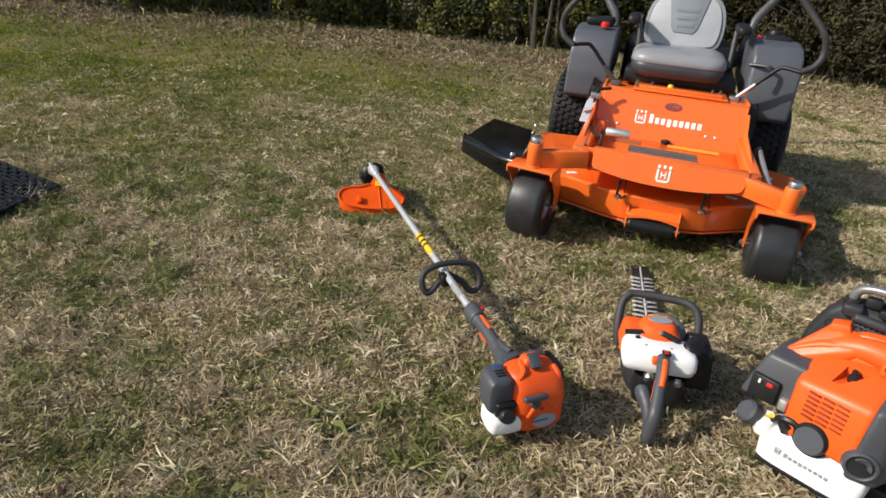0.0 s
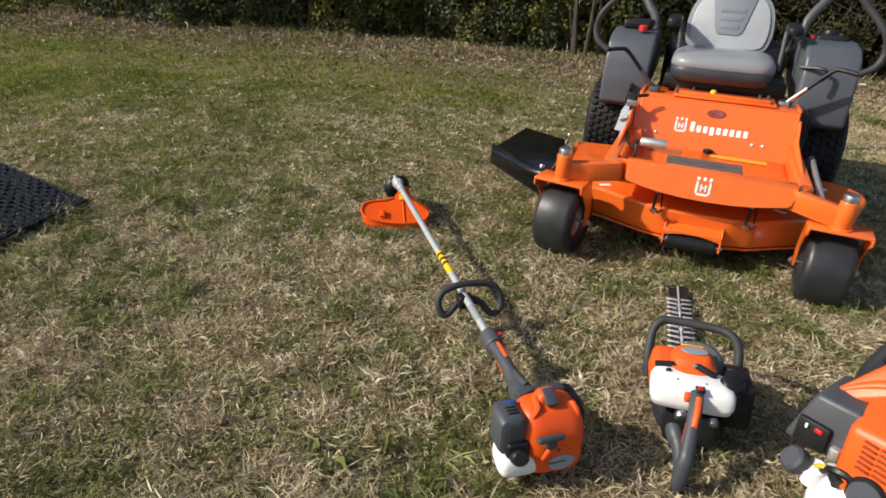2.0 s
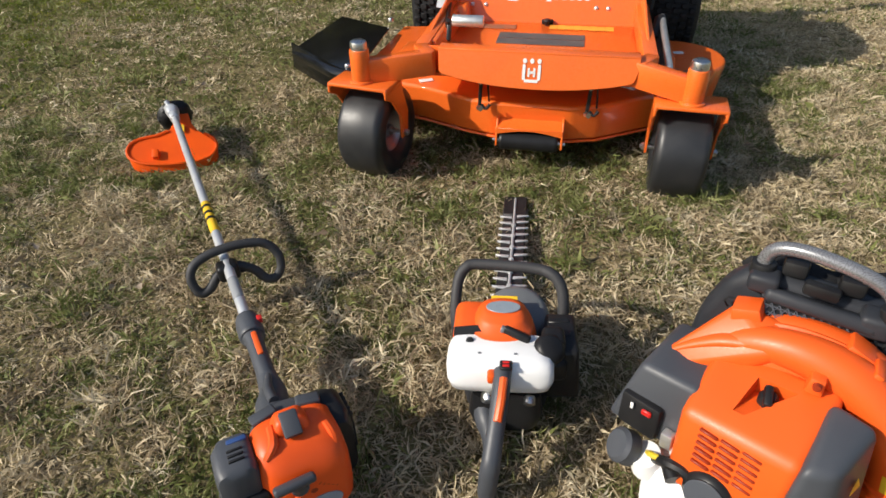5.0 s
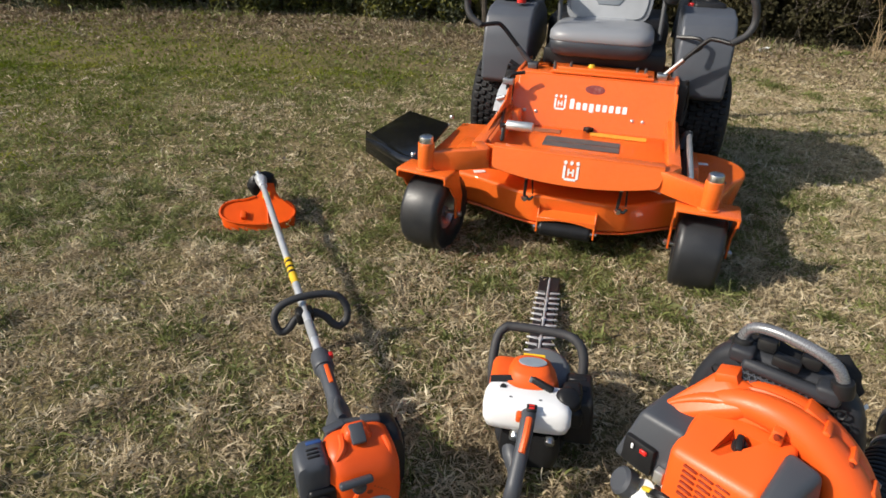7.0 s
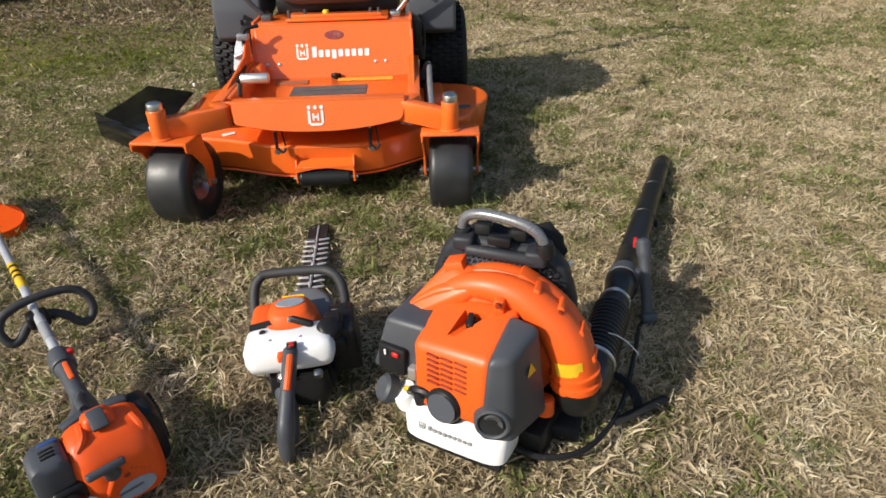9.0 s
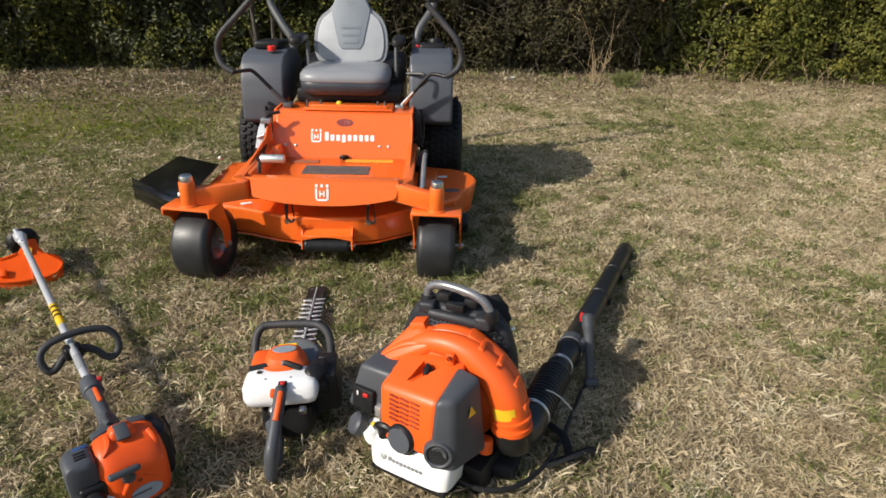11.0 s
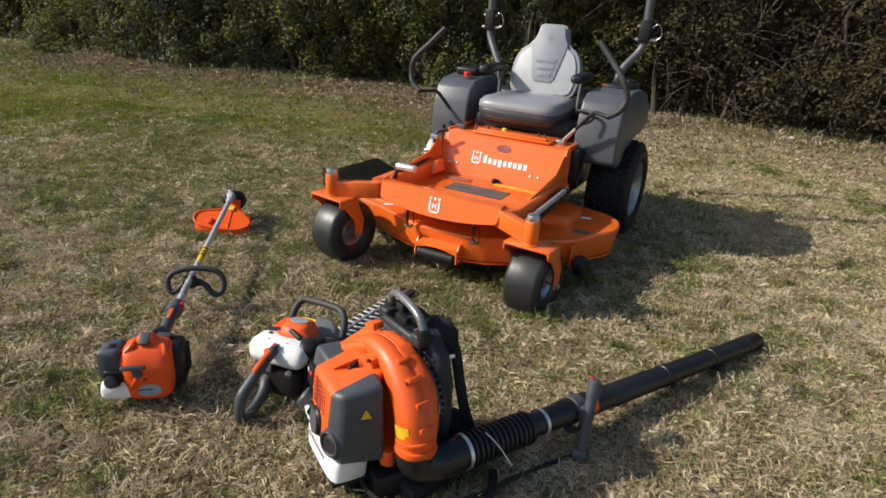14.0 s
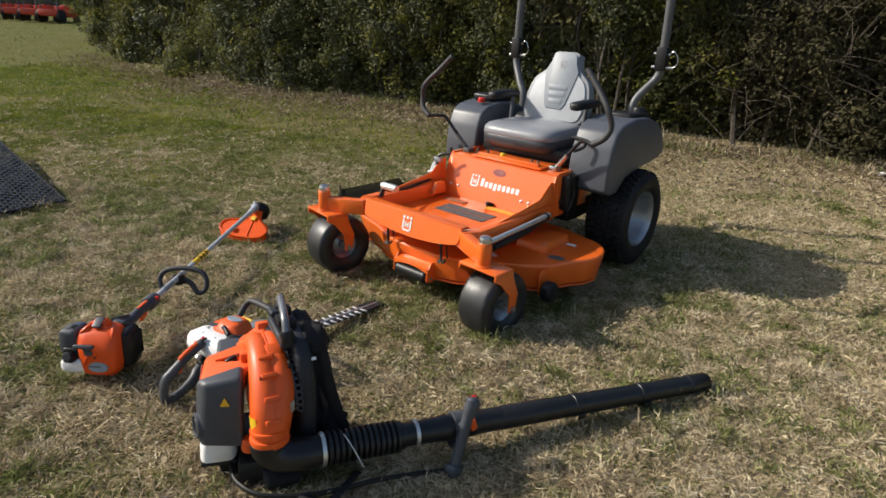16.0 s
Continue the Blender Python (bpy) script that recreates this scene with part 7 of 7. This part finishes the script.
def greenness(x, y):
    """Patches of green: more to the far left and just before the mower, fewer to the right."""
    g = 0.62 * lattice(x, y, 0.42, 3) + 1.45 * lattice(x, y, 0.075, 4) + 0.5 * lattice(x, y, 1.6, 5) - 0.93
    g = g + 0.74 * np.clip((y - 3.3) / 2.4, 0, 1) * np.clip((1.4 - x) / 2.4, 0, 1) + (0.9 * (lattice(x, y, 1.1, 6) - 0.5) - 0.04) * np.clip((x - 1.3) / 0.8, 0, 1) * np.clip((6.5 - y) / 2.0, 0.2, 1)
    g = g + 0.55 * np.exp(-((x - 0.95) / 0.60) ** 2 - ((y - 2.42) / 0.26) ** 2) + 0.08 * np.clip(-x, 0, 1)
    g = g + 0.80 * np.exp(-((y - 6.3 + 0.27 * x) / 0.7) ** 2) * np.clip((1.2 - x) / 1.5, 0, 1)
    g = g + 0.95 * (lattice(x, y, 0.62, 15) + 0.7 * lattice(x, y, 0.22, 16) - 0.80) * np.clip((y - 2.8) / 1.2, 0, 1)
    g = g + 0.22 * np.clip((x - 2.2) / 1.0, 0, 1) * np.clip((y - 3.6) / 0.8, 0, 1)
    g = g - 1.1 * np.clip((0.75 + 1.3 * lattice(x, y, 0.7, 18) - hedge_gap(x, y)) / 0.5, 0, 1) * np.clip((2.5 - x) / 1.5, 0.35, 1)
    g = g - 0.16 * np.clip((x - 0.4) / 0.7, 0, 1) * np.clip((2.7 - y) / 0.6, 0, 1)
    return np.clip(g, 0.02, 0.97)


def straw(x, y):
    """Where the lawn is bleached: mostly on the sunny side beyond the blower."""
    s = 0.34 + 0.46 * np.clip((x - 0.9) / 1.3, 0, 1) * np.clip((7.5 - y) / 3, 0.08, 1)
    return np.clip(s * (0.3 + 1.4 * lattice(x, y, 0.10, 14)), 0.02, 1)


def thin(x, y):
    """Bare, trampled spots where little grass stands."""
    bare = np.exp(-((x - 0.42) / 0.11) ** 2 - ((y - 2.52) / 0.07) ** 2)
    return np.clip(1.9 * lattice(x, y, 0.20, 8) + 1.2 * lattice(x, y, 0.06, 9) - 0.62 - bare, 0.14, 1.0)


NEAR, MID, FAR = (-2.6, 4.4, 0.7, 3.6), (-7.0, 8.0, 3.6, 6.2), (-12.0, 10.0, 6.2, 10.5)
blades("dry_grass", 430000, NEAR, M_DRY, 0.040, 0.0031, 68, 21, "dry tan mown grass", lambda x, y: (1.05 - greenness(x, y)) * thin(x, y))
blades("bleached_grass", 350000, NEAR, M_STRAW, 0.038, 0.0029, 64, 29, "bleached straw-coloured mown grass", lambda x, y: (1.05 - greenness(x, y)) * straw(x, y))
blades("green_grass", 400000, NEAR, M_GREEN, 0.041, 0.0033, 58, 22, "short green grass blades", lambda x, y: greenness(x, y) * np.clip(thin(x, y) + 0.15, 0, 1))
blades("brown_thatch", 40000, NEAR, M_THATCH, 0.030, 0.0042, 80, 27, "dead brown thatch between the blades")
blades("broad_weed_blades", 9000, (-2.2, 3.4, 0.8, 3.4), M_GREEN, 0.050, 0.0085, 62, 30, "broad green weed blades in the lawn", lambda x, y: greenness(x, y) ** 2)
blades("dry_grass", 240000, MID, M_DRY, 0.038, 0.0050, 70, 23, "dry tan mown grass", lambda x, y: (1.05 - greenness(x, y)) * thin(x, y))
blades("bleached_grass", 190000, MID, M_STRAW, 0.034, 0.0042, 66, 33, "bleached straw-coloured mown grass", lambda x, y: (1.05 - greenness(x, y)) * straw(x, y))
def lush(x, y):
    """The watered side of the lawn, far to the left."""
    return np.clip((-0.6 - x) / 4.0 + 0.25 * (y - 5.0) / 2.0 * np.clip(1.5 - x, 0, 1) + 0.85 * np.exp(-((y - 6.3 + 0.27 * x) / 0.7) ** 2) * np.clip((1.2 - x) / 1.5, 0, 1), 0, 1)


blades("green_grass", 220000, MID, M_GREEN, 0.040, 0.0052, 56, 24, "short green grass blades", lambda x, y: greenness(x, y) * np.clip(thin(x, y) + 0.2, 0, 1) * (1 - 0.8 * lush(x, y)))
blades("lush_grass", 150000, (-7.0, 2.0, 3.6, 6.2), M_LUSH, 0.035, 0.0056, 56, 39, "bright green grass blades", lambda x, y: greenness(x, y) * lush(x, y))
for k, zone in enumerate(((-4.5, 6.5, -1.8, 0.7), (-5.5, -2.6, 0.7, 3.6))):
    n = 24000 if k == 0 else 12000
    blades("dry_grass", n, zone, M_DRY, 0.040, 0.0095, 66, 51 + k, "dry tan mown grass", lambda x, y: 1.1 - greenness(x, y))
    blades("green_grass", n, zone, M_GREEN, 0.040, 0.0095, 58, 61 + k, "short green grass blades", greenness)
blades("brown_thatch", 110000, (-7.0, 9.0, 5.0, 10.0), M_THATCH, 0.040, 0.009, 74, 71, "dead brown thatch at the hedge foot", lambda x, y: np.clip((1.5 + 0.8 * lattice(x, y, 0.5, 19) - hedge_gap(x, y)) / 0.7, 0, 1) * (hedge_gap(x, y) > -0.5))
for k, (mat, n, lab) in enumerate(((M_GREEN, 60000, "scrubby green grass against the hedge"), (M_THATCH, 70000, "dead brown stems against the hedge"), (M_DRY, 20000, "scrubby dry grass against the hedge"))):
    blades("hedge_foot_grass", n, (-7.0, 9.0, 5.0, 10.0), mat, 0.11, 0.009, 40, 81 + k, lab, lambda x, y: np.exp(-((hedge_gap(x, y) - 0.10) / 0.30) ** 2) * np.clip(3.0 * lattice(x, y, 0.5, 85 + k) - 1.3, 0, 1))
EDGE = (4.4, 7.5, 1.6, 3.6)
blades("dry_grass", 60000, EDGE, M_DRY, 0.034, 0.0052, 68, 36, "dry tan mown grass", lambda x, y: (1.05 - greenness(x, y)) * thin(x, y))
blades("bleached_grass", 50000, EDGE, M_STRAW, 0.036, 0.0048, 64, 37, "bleached straw-coloured mown grass", lambda x, y: 0.6 + 0 * x)
blades("green_grass", 50000, EDGE, M_GREEN, 0.034, 0.0052, 58, 38, "short green grass blades", greenness)
blades("dry_grass", 80000, FAR, M_DRY, 0.040, 0.009, 64, 25, "dry tan mown grass", lambda x, y: 1.0 - greenness(x, y))
blades("green_grass", 90000, FAR, M_GREEN, 0.042, 0.009, 54, 26, "short green grass blades", lambda x, y: greenness(x, y) * (1 - 0.8 * lush(x, y)))
blades("lush_grass", 95000, FAR, M_LUSH, 0.042, 0.009, 54, 40, "bright green grass blades", lambda x, y: greenness(x, y) * lush(x, y))
blades("green_grass", 22000, (-34.0, -9.0, 6.2, 26.0), M_LUSH, 0.045, 0.022, 68, 28, "short green grass blades")
blades("green_grass", 18000, (-16.0, -7.0, 3.6, 9.0), M_LUSH, 0.038, 0.013, 64, 35, "short green grass blades")


def litter(name, count, place, size, seed, label):
    r = np.random.default_rng(seed)
    x, y = place(r, count)
    c = np.stack([x, y, ground_z(x, y) + r.uniform(0.008, 0.03, count)], 1)
    n = r.normal(0, 0.35, (count, 3)) + np.array([0, 0, 1.0])
    n /= np.linalg.norm(n, axis=1, keepdims=True)
    return tagged(leaf_mesh(name, c, n, size * r.uniform(0.6, 1.5, count), M_LITTER, None), label, "leaves")


def along_hedge(r, count):
    k = 1 + (len(HEDGE) - 3.01) * r.beta(1.15, 2.4, count)
    i = k.astype(int)
    h = np.array(HEDGE)
    p = h[i] + (h[i + 1] - h[i]) * (k - i)[:, None]
    return p[:, 0] + r.normal(0, 0.2, count), p[:, 1] - np.abs(r.normal(0, 0.75, count)) + 0.40 - 0.55 * np.clip((-3.0 - p[:, 0]) / 2.0, 0, 1)


litter("fallen_leaves", 11000, along_hedge, 0.042, 31, "brown leaf litter along the foot of the hedge")
litter("scattered_leaves", 420, lambda r, n: (r.uniform(-5, 7, n), r.uniform(1.2, 7, n)), 0.035, 32, "few dry leaves scattered over the lawn")
